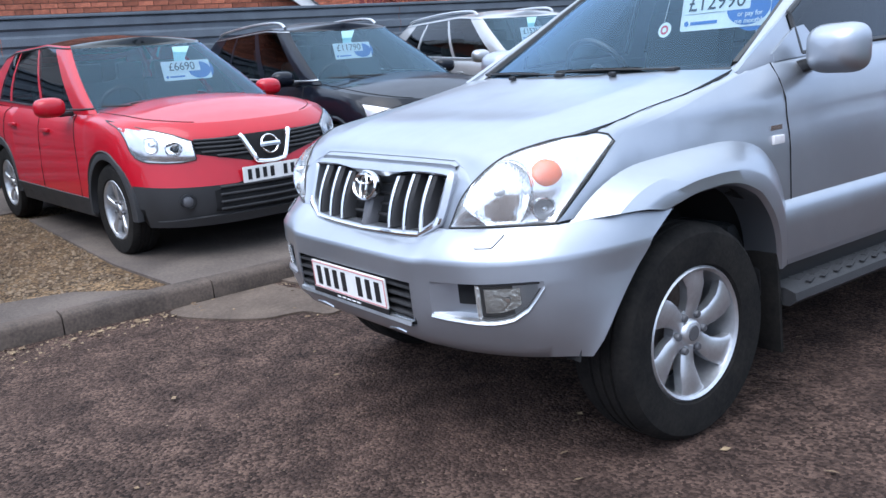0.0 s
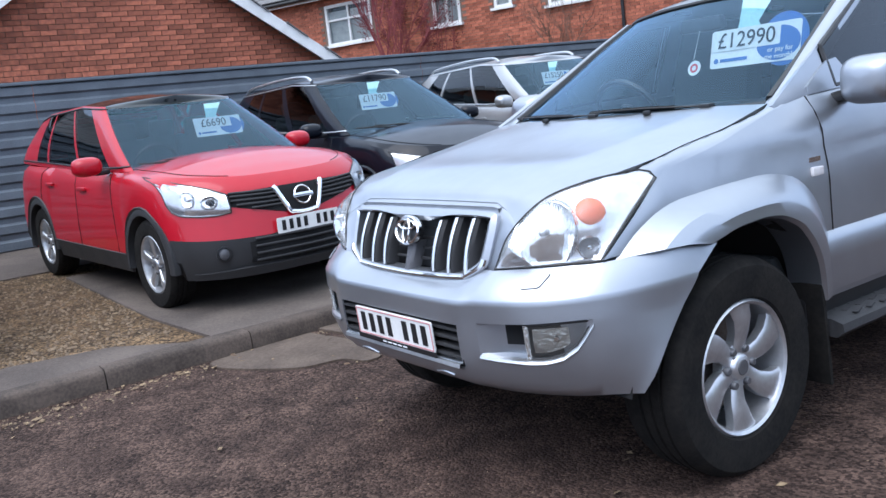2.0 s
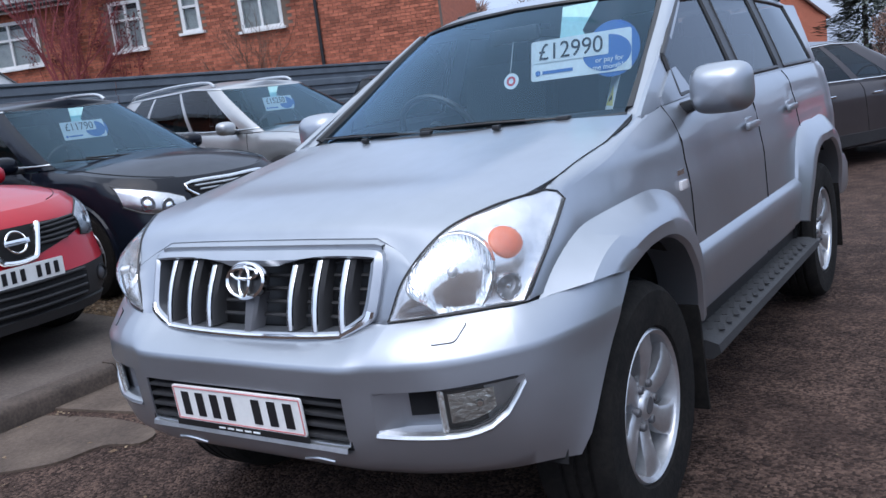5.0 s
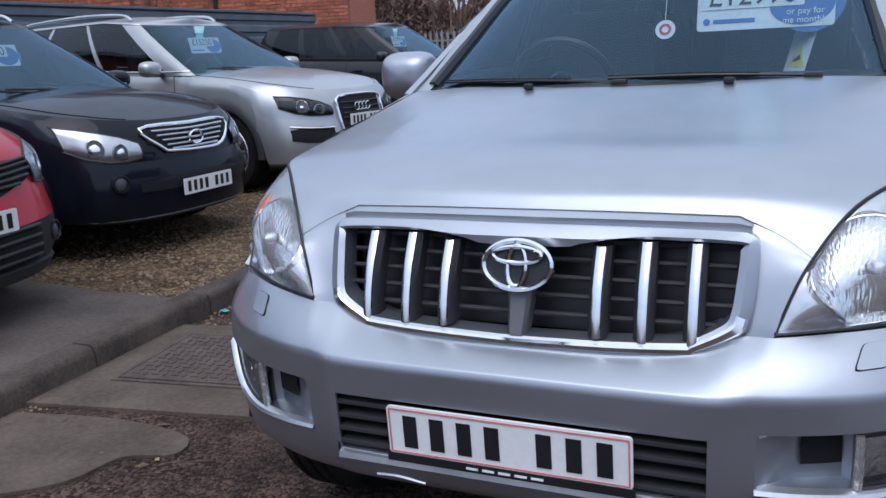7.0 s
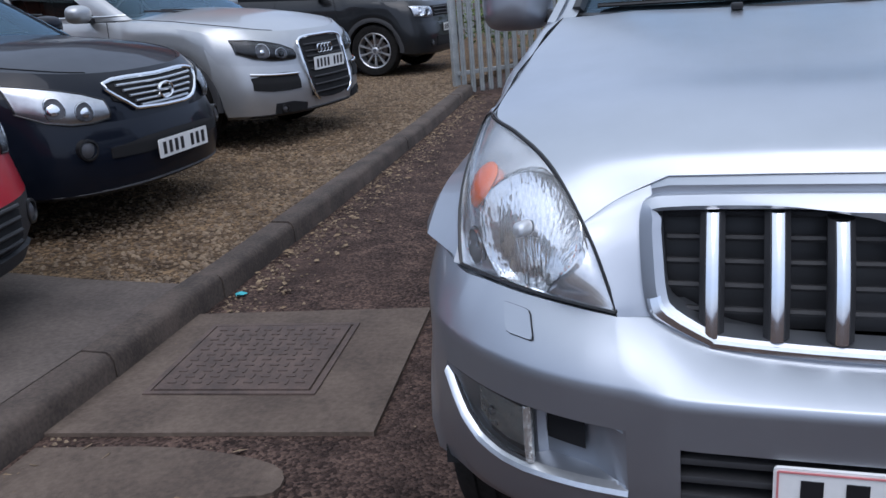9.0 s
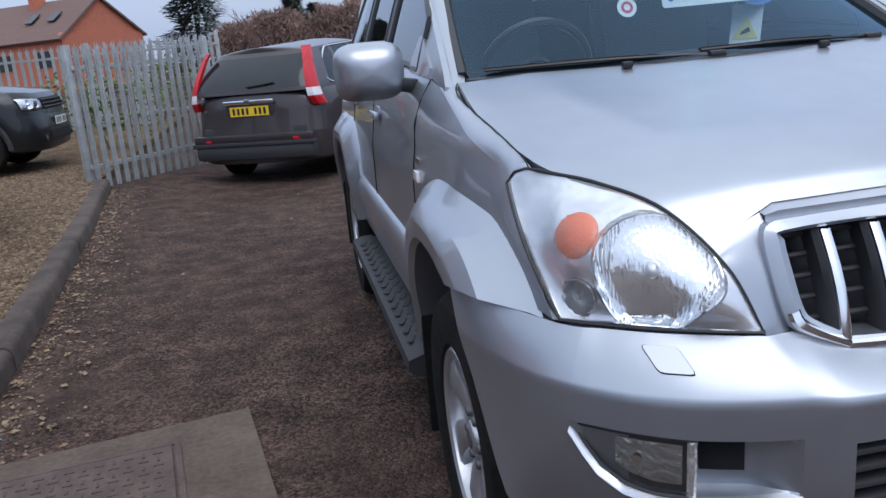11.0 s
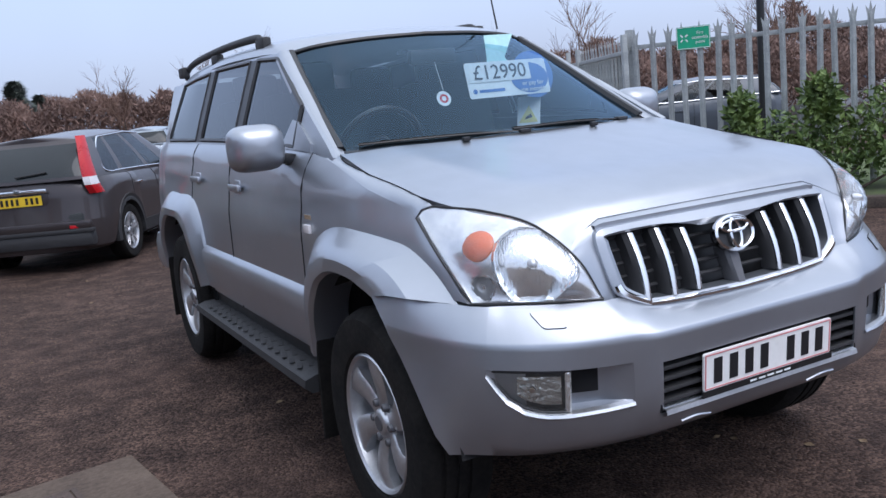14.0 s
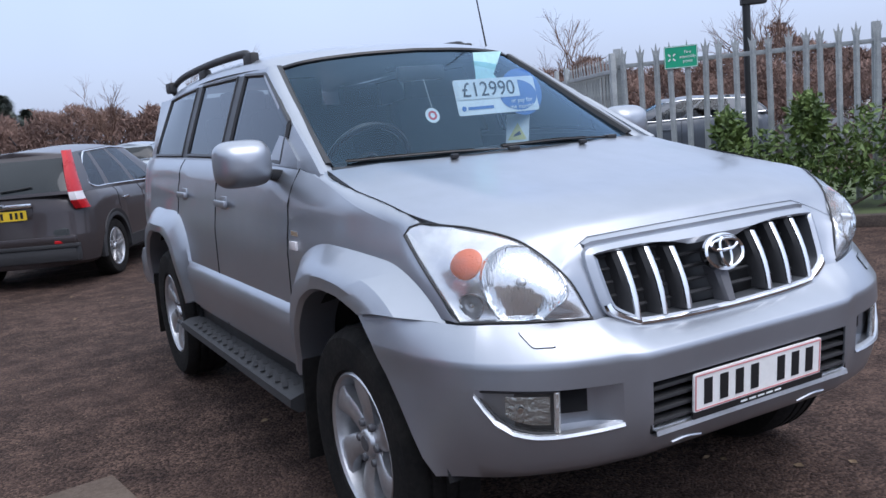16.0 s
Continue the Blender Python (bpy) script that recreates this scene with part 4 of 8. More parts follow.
yard_slab("pavement_pad", [(-2.64, -0.62), (-3.6, -0.72), (-6.2, -0.75), (-6.2, 1.25), (-4.0, 1.32), (-3.3, 1.28), (-2.75, 1.28)], 0.012, "stained concrete pad under the red car")
yard_slab("pavement_strip", [(-2.58, -2.35), (-3.05, -2.2), (-3.18, -1.75), (-3.05, -1.15), (-2.85, -0.95), (-2.64, -0.75)], 0.010, "broken concrete strip behind the kerb")
yard_slab("pavement_rear", [(-6.8, -1.3), (-9.0, -1.4), (-9.0, 1.6), (-6.8, 1.5)], 0.010, "old concrete apron before the steel fence")

slab = flat("pavement_drain_slab", [(-2.53, 0.06), (-1.38, 0.25), (-1.53, 1.335), (-2.60, 1.15)], 0.016, CONCRETE, "pale concrete slab round an iron drain cover", "pavement", 0.06)
patch_pts = [(-2.48, -0.02), (-2.0, 0.06), (-1.62, 0.02), (-1.55, -0.12), (-1.72, -0.20), (-1.78, -0.42), (-2.02, -0.62), (-2.25, -0.74), (-2.42, -0.72), (-2.46, -0.4)]
flat("pavement_patch", [tuple(v)[:2] for v in cr([(x, y, 0) for x, y in patch_pts + patch_pts[:1]], 4)[:-1]], 0.011, CONCRETE, "worn grey concrete patch in the asphalt", "pavement", 0.03)

cover = thing("drain_cover", Matrix.LocRotScale((-2.06, 0.745, 0.016), Euler((0, 0, radians(8))), None), "rusty cast-iron drain cover set in concrete", "drain cover")
b = add_box(bmesh.new(), (0, 0, 0.004), (0.60, 0.60, 0.012), None, 0.002)
cp = part("plate", b, IRON, cover)
tb = add_box(bmesh.new(), (0, 0, 0), (0.034, 0.010, 0.005))
tme = bpy.data.meshes.new("tread_bar")
tb.to_mesh(tme)
tb.free()
tme.materials.append(IRON)
for i in range(11):
    for j in range(11):
        o = new("tread_bar", tme)
        o.parent = cp
        o.matrix_local = Matrix.Translation((-0.25 + 0.05 * i, -0.25 + 0.05 * j, 0.011)) @ Matrix.Rotation(math.pi / 2 * ((i + j) % 2), 4, "Z")
b = bmesh.new()
for x, y, sx, sy in ((0, 0.32, 0.66, 0.022), (0, -0.32, 0.66, 0.022), (0.32, 0, 0.022, 0.62), (-0.32, 0, 0.022, 0.62)):
    add_box(b, (x, y, 0.003), (sx, sy, 0.008))
part("cover_frame", b, IRON, cover)

# ---- steel cladding fence behind the cars ----
FX = -9.0
cf = thing("cladding_fence", pose(FX, 0, 0.40), "grey ribbed steel sheet fence behind the parked cars", "fence")
for k in range(-1, 9):
    z0 = 0.205 * k
    for y0, y1 in ((-6.0, -0.2), (-0.2, 5.6), (5.6, 13.0)):
        b = bmesh.new()
        prof = [(0.0, z0), (0.0, z0 + 0.06), (0.035, z0 + 0.085), (0.035, z0 + 0.175), (0.0, z0 + 0.205)]
        rows = [[Vector((x, y, z)) for y in (y0 + 0.004, y1 - 0.004)] for x, z in prof]
        part("sheet", thicken(add_grid(b, rows), 0.004), CLAD, cf)
part("capping", add_box(bmesh.new(), (0.01, 3.5, 1.86), (0.10, 19, 0.04), None, 0.008), CLAD, cf)
for y in (-6, -3, 0, 3, 6, 9, 12.9):
    part("post", add_box(bmesh.new(), (-0.06, y, 0.9), (0.08, 0.08, 1.8)), STEEL, cf)


# ---- brick buildings ----
def brick_wall(owner, m, w, zf, openings, budget, z0=0.0, near=(0, 0), course=0.075, length=0.225):
    """Bricks in stretcher bond on the wall m (x along, z up, facing -y); zf(x): the wall's top; those near the given spot are parts, the rest one mesh."""
    cells = []
    rng = random.Random(5)
    rown = int(zf(None) / course)
    for i in range(int(z0 / course), rown):
        z = (i + 0.5) * course
        x = -length * 0.5 * (i % 2)
        while x < w:
            a, c2 = max(x, 0), min(x + length, w)
            cx = (a + c2) / 2
            if c2 - a > 0.05 and z + course / 2 < zf(cx) and not any(p < c2 - 0.01 and a + 0.01 < q and s < z + 0.02 and z - 0.02 < t for p, q, s, t in openings):
                cells.append((cx, z, c2 - a))
            x += length
    cells.sort(key=lambda q: (q[0] - near[0]) ** 2 + (q[1] - near[1]) ** 2)
    gap = 0.010
    base = bmesh.new()
    add_box(base, (0, -0.006, 0), (length - gap, 0.02, course - gap))
    me = bpy.data.meshes.new("brick")
    base.to_mesh(me)
    base.free()
    me.materials.append(BRICK)
    left = []
    k = 0
    for q in cells:
        if k < budget and abs(q[2] - length) < 0.01:
            o = new("brick", me)
            o.parent = owner
            o.matrix_local = m @ Matrix.Translation((q[0], rng.uniform(-0.003, 0.002), q[1]))
            k += 1
        else:
            left.append(q)
    V, Fc = [], []
    for cx, z, l in left:
        hx, hz, yy = (l - gap) / 2, (course - gap) / 2, -0.016 + rng.uniform(-0.003, 0.002)
        o = len(V)
        V += [m @ Vector(p) for p in ((cx - hx, yy, z - hz), (cx + hx, yy, z - hz), (cx + hx, yy, z + hz), (cx - hx, yy, z + hz), (cx - hx, 0.004, z - hz), (cx + hx, 0.004, z - hz), (cx + hx, 0.004, z + hz), (cx - hx, 0.004, z + hz))]
        Fc += [(o, o + 1, o + 2, o + 3), (o + 3, o + 2, o + 6, o + 7), (o, o + 4, o + 5, o + 1), (o, o + 3, o + 7, o + 4), (o + 1, o + 5, o + 6, o + 2)]
    me = bpy.data.meshes.new("brickwork")
    me.from_pydata([tuple(v) for v in V], [], Fc)
    me.materials.append(BRICK_ISLE)
    o = new("brickwork", me)
    o.parent = owner
    o["kind"] = "stuff"


BRICK_ISLE = BRICK.copy()
BRICK_ISLE.name = "brick_face_joined"
for nd in list(BRICK_ISLE.node_tree.nodes):
    if nd.bl_idname == "ShaderNodeObjectInfo":
        geo = BRICK_ISLE.node_tree.nodes.new("ShaderNodeNewGeometry")
        BRICK_ISLE.node_tree.links.new(geo.outputs["Random Per Island"], nd.outputs["Random"].links[0].to_socket)
        BRICK_ISLE.node_tree.nodes.remove(nd)

# gabled brick building: its end faces the yard
GX, GYL, GYR, GE, GA = -10.5, -1.70, 4.65, 2.47, 4.60
gable = thing("gabled_building", pose(GX, 0, 0), "red brick building with a gabled tiled roof and white bargeboards", "building")
gm = Matrix.Translation((0, GYL, 0)) @ Matrix.Rotation(radians(90), 4, "Z")
gw = GYR - GYL


def gable_top(x):
    return GA if x is None else lerp(GE, GA, 1 - abs(x - gw / 2) / (gw / 2))


b = bmesh.new()
add_plate(b, [(0, 0), (gw, 0), (gw, GE), (gw / 2, GA), (0, GE)], 0.25, gm)
part("wall", b, MORTAR, gable)
for y in (GYL + 0.12, GYR - 0.12):
    part("wall", add_box(bmesh.new(), (-4.3, y, GE / 2), (8, 0.24, GE)), MORTAR, gable)
for sgn, ya in ((1, GYL), (-1, GYR)):
    n_r, n_c = 11, 24
    ym = (GYL + GYR) / 2
    eave = Vector((0, ya - sgn * 0.22, GE - 0.148))
    ridge = Vector((0, ym, GA + 0.02))
    slope = ridge - eave
    up = Vector((0, -slope.z, slope.y)).normalized()
    if up.z < 0:
        up = -up
    b = bmesh.new()
    vs = [b.verts.new(p) for p in (eave + Vector((0.25, 0, 0)), eave + Vector((-8.3, 0, 0)), ridge + Vector((-8.3, 0, 0)), ridge + Vector((0.25, 0, 0)))]
    b.faces.new(vs)
    rf = part("roof", thicken(b, 0.06), TILE, gable)
    tb = bmesh.new()
    add_box(tb, (0, 0, 0), (0.322, slope.length / n_r * 1.12, 0.016))
    me = bpy.data.meshes.new("tile")
    tb.to_mesh(me)
    tb.free()
    me.materials.append(TILE)
    ang = math.atan2(slope.z, slope.y)
    rot = Matrix.Rotation(ang, 4, "X")
    for i in range(n_r):
        for j in range(12):
            o = new("tile", me)
            o.parent = rf
            o.matrix_local = Matrix.Translation(eave + slope * ((i + 0.5) / n_r) + up * 0.045 + Vector((0.155 - 0.33 * j - 0.16 * (i % 2), 0, 0))) @ rot @ Matrix.Rotation(radians(2.2 * sgn), 4, "X")
    bb = bmesh.new()
    nrm = up
    d = slope.normalized()
    for x, t, off, wd in ((0.27, 0.02, -0.06, 0.20),):
        p0, p1 = eave - d * 0.05, ridge
        q = [p0 + nrm * 0.04, p1 + nrm * 0.04, p1 - nrm * 0.135, p0 - nrm * 0.135]
        va = [bb.verts.new(v + Vector((0.25, 0, 0))) for v in q]
        vb = [bb.verts.new(v + Vector((0.285, 0, 0))) for v in q]
        bb.faces.new(va)
        bb.faces.new(vb[::-1])
        for k in range(4):
            bb.faces.new((va[k], vb[k], vb[(k + 1) % 4], va[(k + 1) % 4]))
    part("bargeboard", bb, WHITE, gable, "white painted bargeboard")
    part("soffit_box", add_box(bmesh.new(), (0.13, ya - sgn * 0.09, GE - 0.24), (0.28, 0.24, 0.20), None, 0.004), WHITE, gable)
    part("gutter", add_tube(bmesh.new(), [(0.28, ya - sgn * 0.27, GE - 0.16), (-8.3, ya - sgn * 0.27, GE - 0.16)], 0.055, 10), WHITE, gable)

# low tiled building beyond the gable
ob = thing("tiled_outbuilding", pose(-14.0, -6.4, 0), "low brick building with a brown tiled roof", "building")
part("wall", add_box(bmesh.new(), (-1.5, 0, 1.5), (4.0, 7.0, 3.0)), BRICK, ob)
orf = part("roof", thicken(add_grid(bmesh.new(), [[Vector((0.8, y, 2.9)), Vector((-1.6, y, 5.0)), Vector((-3.9, y, 2.9))] for y in (-3.8, 3.8)]), 0.10), TILE, ob)
for k in range(12):
    part("tile_course", add_box(bmesh.new(), Vector((0.8, 0, 2.96)).lerp(Vector((-1.6, 0, 5.06)), (k + 0.5) / 12), (0.30, 7.6, 0.03), Matrix.Rotation(math.atan2(2.1, 2.4) - 0.05, 3, "Y")), TILE, orf)

# long brick house behind
HA, HD = Vector((-19.85, 9.96, -0.20)), Vector((0.92, 0.388, 0)).normalized()
house = thing("brick_house", Matrix.Translation(HA) @ Matrix.Rotation(math.atan2(HD.y, HD.x), 4, "Z"), "long two-storey red brick house with white windows", "house")
WIN = [(0.0, 1.62, 3.66, 4.80), (3.62, 4.46, 3.68, 4.86), (5.46, 5.96, 3.88, 4.86), (6.95, 8.0, 3.71, 4.92)]
H0, H1, HZ1, HZ2 = -10.0, 11.7, 5.15, 5.55
b = bmesh.new()
xs_ = sorted({H0, 2.8, H1} | {q for w_ in WIN for q in w_[:2]})
for a, c2 in zip(xs_, xs_[1:]):
    top_ = HZ1 if c2 <= 2.8 else HZ2
    holes = [w_ for w_ in WIN if w_[0] <= a + 1e-6 and w_[1] >= c2 - 1e-6]
    spans = [(0, top_)] if not holes else [(0, holes[0][2]), (holes[0][3], top_)]
    for z0, z1 in spans:
        part("wall", add_box(bmesh.new(), ((a + c2) / 2, 0.15, (z0 + z1) / 2), (c2 - a, 0.3, z1 - z0)), MORTAR, house)
part("wall", add_box(bmesh.new(), (H1 - 0.15, 3.3, HZ2 / 2), (0.3, 6, HZ2)), BRICK, house)
part("drainpipe", add_tube(bmesh.new(), [(8.84, -0.06, 0.1), (8.84, -0.06, HZ2)], 0.045, 8), TRIM, house)
for z, a, c2 in ((HZ1, H0, 2.8), (HZ2, 2.8, H1)):
    bb = bmesh.new()
    vs = [bb.verts.new(p) for p in ((a - 0.1, -0.35, z - 0.05), (c2 + 0.1, -0.35, z - 0.05), (c2 + 0.1, 3.3, z + 2.3), (a - 0.1, 3.3, z + 2.3))]
    bb.faces.new(vs)
    rf = part("roof", thicken(bb, 0.08), TILE, house)
    sl = Vector((0, 3.65, 2.35))
    for i in range(13):
        part("tile_course", add_box(bmesh.new(), Vector(((a + c2) / 2, -0.35, z - 0.05)) + sl * ((i + 0.5) / 13) + Vector((0, -0.03, 0.05)), (c2 - a + 0.2, sl.length / 13 * 1.1, 0.03), Matrix.Rotation(math.atan2(2.35, 3.65) - 0.05, 3, "X")), TILE, rf)
    part("gutter", add_tube(bmesh.new(), [(a - 0.1, -0.40, z - 0.10), (c2 + 0.1, -0.40, z - 0.10)], 0.06, 8), TRIM, house)
    part("fascia", add_box(bmesh.new(), ((a + c2) / 2, -0.31, z - 0.12), (c2 - a, 0.03, 0.16)), WHITE, house)
for x0, x1, z0, z1 in WIN:
    w = new("window")
    w.parent = house
    w.matrix_local = Matrix.Translation(((x0 + x1) / 2, 0.02, (z0 + z1) / 2))
    W_, H_ = x1 - x0, z1 - z0
    fb = bmesh.new()
    for x, z, sx, sz in ((0, H_ / 2 - 0.04, W_, 0.08), (0, -H_ / 2 + 0.04, W_, 0.08), (W_ / 2 - 0.04, 0, 0.08, H_ - 0.16), (-W_ / 2 + 0.04, 0, 0.08, H_ - 0.16)):
        add_box(fb, (x, 0, z), (sx, 0.09, sz))
    part("window_frame", fb, WHITE, w)
    part("transom", add_box(bmesh.new(), (0, 0, H_ * 0.12), (W_ - 0.16, 0.07, 0.055)), WHITE, w)
    if W_ > 0.7:
        part("mullion", add_box(bmesh.new(), (0, 0, 0), (0.06, 0.068, H_ - 0.16)), WHITE, w)
    part("pane", add_box(bmesh.new(), (0, 0.01, 0), (W_ - 0.15, 0.01, H_ - 0.15)), LENS, w)
    part("blind", add_box(bmesh.new(), (0, 0.09, -H_ * 0.06), (W_ - 0.10, 0.01, H_ * 0.80)), CURTAIN, w)
    part("room_back", add_box(bmesh.new(), (0, 0.30, 0), (W_ + 0.1, 0.02, H_ + 0.1)), CLOTH, w)
    part("window_sill", add_box(bmesh.new(), (0, -0.06, -H_ / 2 - 0.02), (W_ + 0.14, 0.16, 0.06)), WHITE, w)
dish = part("satellite_dish", add_lathe(bmesh.new(), [(0.30, 0.0), (0.2, -0.05), (0, -0.08)], 20, pose(8.35, -0.35, 4.75, 0, 0, -60)), TRIM, house)


# ---- the silver off-roader ----
offroad = thing("off_road_car", pose(0, 0, 0), "silver five-door off-road estate car with chrome grille bars", "car", "parked cars")
AR, AZ, WB = 0.50, 0.385, 2.79


def lip(t):
    """Radius of the wheel-arch opening, t degrees from the rear."""
    return lin1([(-20, 0.460), (18, 0.484), (42, 0.517), (55, 0.533), (68, 0.525), (87, 0.500), (104, 0.494), (118, 0.505)], t)


FLARE_EDGE = [tuple(p)[:2] for p in cr([(-20, 0.560, 0), (11, 0.587, 0), (34, 0.668, 0), (46, 0.714, 0), (55, 0.724, 0), (64, 0.700, 0), (81, 0.645, 0), (99, 0.633, 0), (118, 0.670, 0), (134, 0.686, 0), (140, 0.692, 0)], 6)]


def flare_out(t):
    """Radius of the flare's outer edge: squared off at the top."""
    return lin1(FLARE_EDGE, t)


# bumper: rows from the tucked-in bottom up to the crease and on to the lamps; columns from the middle to the wheel arch
def bumper_row(xs_, ys_, zs_):
    return [Vector(p) for p in zip(xs_, ys_, zs_ if isinstance(zs_, list) else [zs_] * len(xs_))]


LOWER = [bumper_row([0, .20, .34, .38, .43, .53, .63, .72, .79, .83, .835], [-.62, -.62, -.618, -.615, -.605, -.585, -.55, -.51, -.47, -.45, -.445], .425),
         bumper_row([0, .20, .36, .40, .45, .55, .66, .76, .845, .886, .894], [-.760, -.760, -.758, -.755, -.745, -.725, -.682, -.622, -.540, -.505, -.497], .440),
         bumper_row([0, .20, .36, .405, .456, .555, .662, .767, .858, .903, .913], [-.804, -.804, -.802, -.797, -.780, -.758, -.713, -.640, -.545, -.488, -.474], .480),
         bumper_row([0, .20, .36, .41, .460, .56, .668, .773, .864, .913, .923], [-.822, -.822, -.820, -.815, -.798, -.776, -.731, -.656, -.552, -.460, -.440], .540),
         bumper_row([0, .20, .36, .412, .462, .56, .670, .775, .866, .917, .929], [-.828, -.828, -.826, -.821, -.805, -.784, -.740, -.665, -.560, -.435, -.398], .605),
         bumper_row([0, .20, .36, .414, .464, .56, .668, .772, .862, .915, .935], [-.832, -.832, -.830, -.825, -.809, -.788, -.744, -.669, -.565, -.410, -.335], .690),
         bumper_row([0, .20, .36, .415, .465, .56, .662, .765, .857, .922, .944], [-.835, -.835, -.833, -.828, -.812, -.790, -.745, -.670, -.563, -.395, -.262], [.752, .752, .752, .752, .753, .755, .757, .761, .767, .775, .780])]
UPPER = [LOWER[-1],
         bumper_row([0, .20, .352, .422, .482, .56, .662, .755, .836, .912, .940], [-.806, -.806, -.802, -.786, -.786, -.768, -.715, -.638, -.558, -.388, -.205], [.772, .772, .778, .795, .800, .803, .806, .811, .816, .824, .820]),
         bumper_row([0, .20, .347, .428, .494, .56, .66, .74, .806, .903, .932], [-.742, -.740, -.732, -.716, -.726, -.703, -.656, -.602, -.546, -.352, -.150], [.792, .794, .808, .838, .841, .845, .850, .854, .857, .867, .852])]
NCOL = 10


def upper_at(u, t):
    """The sloping face above the crease at column u, t from the crease to the lamps."""
    p0, p1, p2 = (along(r, u) for r in UPPER)
    p1 = p1.lerp((p0 + p2) / 2, 0.5)
    return p0 * (1 - t) * (1 - 2 * t) + p1 * 4 * t * (1 - t) + p2 * t * (2 * t - 1)


def along(row, u):
    """A row's point at column u: straight over the bevel between columns 3 and 4, smooth on either side."""
    if 3 <= u <= 4:
        return row[3].lerp(row[4], u - 3)
    a, c2 = (0, 3) if u < 3 else (4, NCOL)
    i = min(int(u), c2 - 1)
    p0, p1, p2, p3 = row[max(a, i - 1)], row[i], row[i + 1], row[min(c2, i + 2)]
    t = u - i
    return 0.5 * (2 * p1 + (p2 - p0) * t + (2 * p0 - 5 * p1 + 4 * p2 - p3) * t * t + (3 * p1 - p0 - 3 * p2 + p3) * t ** 3)


def bump_face(u, z):
    """The bumper's face below the crease at column u and height z."""
    col = [along(r, u) for r in LOWER]
    for k in range(1, len(col) - 1):
        if z <= col[k + 1].z or k == len(col) - 2:
            p0, p1, p2, p3 = col[k - 1], col[k], col[k + 1], col[min(k + 2, len(col) - 1)]
            t = min(1.0, max(0.0, (z - p1.z) / (p2.z - p1.z)))
            q = 0.5 * (2 * p1 + (p2 - p0) * t + (2 * p0 - 5 * p1 + 4 * p2 - p3) * t * t + (3 * p1 - p0 - 3 * p2 + p3) * t ** 3)
            return Vector((q.x, q.y, lerp(p1.z, p2.z, t)))


def col_at(x):
    """The column at which the face, at mid height, is x from the middle."""
    lo_, hi_ = 0.0, float(NCOL)
    for _ in range(30):
        m_ = (lo_ + hi_) / 2
        lo_, hi_ = (m_, hi_) if along(LOWER[4], m_).x < x else (lo_, m_)
    return lo_


def in_way(u, z):
    """The way into the bumper at that place."""
    t_ = bump_face(min(NCOL, u + 0.05), z) - bump_face(max(0, u - 0.05), z)
    return Vector((-t_.y, t_.x, 0)).normalized()


U_IN, U_TIP, U_END = col_at(0.392), col_at(0.474), col_at(0.826)
BUS = sorted({round(k * 0.25, 4) for k in range(41)} | {U_IN, U_TIP, U_END} | {lerp(U_TIP, U_END, k / 16) for k in range(17)})
BUS = [u for k, u in enumerate(BUS) if k == 0 or u - BUS[k - 1] > 0.02 or u in (U_IN, U_TIP, U_END)]


def gap_low(x):
    return curve1([(0.386, 0.536), (0.470, 0.566)], x) if x < 0.47 else lin1([(0.47, 0.566), (0.66, 0.560), (0.71, 0.563), (0.75, 0.577), (0.785, 0.607), (0.81, 0.650), (0.83, 0.690), (0.95, 0.690)], x)


def gap_high(x):
    return lin1([(0.39, 0.668), (0.47, 0.682), (0.66, 0.688), (0.80, 0.697), (0.95, 0.700)], x)


brows = []
for tag_, n_ in (("bottom", 2), ("low", 5), ("gap", 4), ("high", 4)):
    for k in range(n_):
        row = []
        for u in BUS:
            x_, zt = along(LOWER[4], u).x, along(LOWER[-1], u).z
            za, zb = gap_low(x_), gap_high(x_)
            if tag_ == "bottom":
                row.append(along(LOWER[0], u).lerp(along(LOWER[1], u), k / 2))
            else:
                a_, c2 = {"low": (0.440, za), "gap": (za, zb), "high": (zb, zt)}[tag_]
                row.append(bump_face(u, lerp(a_, c2, k / n_)))
        brows.append(row)
for k in range(7):
    brows.append([upper_at(u, (0, 0.07, 0.2, 0.4, 0.6, 0.8, 1)[k]) for u in BUS])


def bump_hole(i, j):
    return 7 <= i < 11 and (BUS[j + 1] <= U_IN + 1e-6 or (BUS[j] >= U_TIP - 1e-6 and BUS[j + 1] <= U_END + 1e-6))


bumper = part("front_bumper", thicken(add_grid(bmesh.new(), brows, lambda i, j: not bump_hole(i, j), mirror=True), 0.006), SILVER, offroad, "silver front bumper with faceted corners", 60)
b = add_box(bmesh.new(), (0, -0.745, 0.60), (0.80, 0.02, 0.17))
for z in (0.672, 0.526):
    add_box(b, (0, -0.780, z), (0.80, 0.075, 0.006))
for sd in (1, -1):
    add_box(b, (sd * 0.398, -0.780, 0.60), (0.006, 0.075, 0.15))
    # flange that runs in under the lamps, grille and wings
    tp = [Vector((sd * p.x, p.y, p.z)) for p in brows[-1]]
    part("bumper_flange", add_grid(bmesh.new(), [[p + Vector((0, 0.004, -0.004)) for p in tp], [p + Vector((-sd * 0.05 * min(1, abs(p.x) / 0.6), 0.07, 0.010)) for p in tp]]), SILVER, bumper)
inlet = part("air_inlet", b, TRIM, bumper, "black lower air inlet")
for z in (0.552, 0.583, 0.614, 0.645):
    part("slat", add_box(bmesh.new(), (0, -0.797, z), (0.785, 0.045, 0.011), None, 0.002), PLASTIC, inlet)
plate = number_plate(offroad, pose(0, -0.838, 0.606, 4, 0, 0), PLATE_W, frame_mat=PINK)
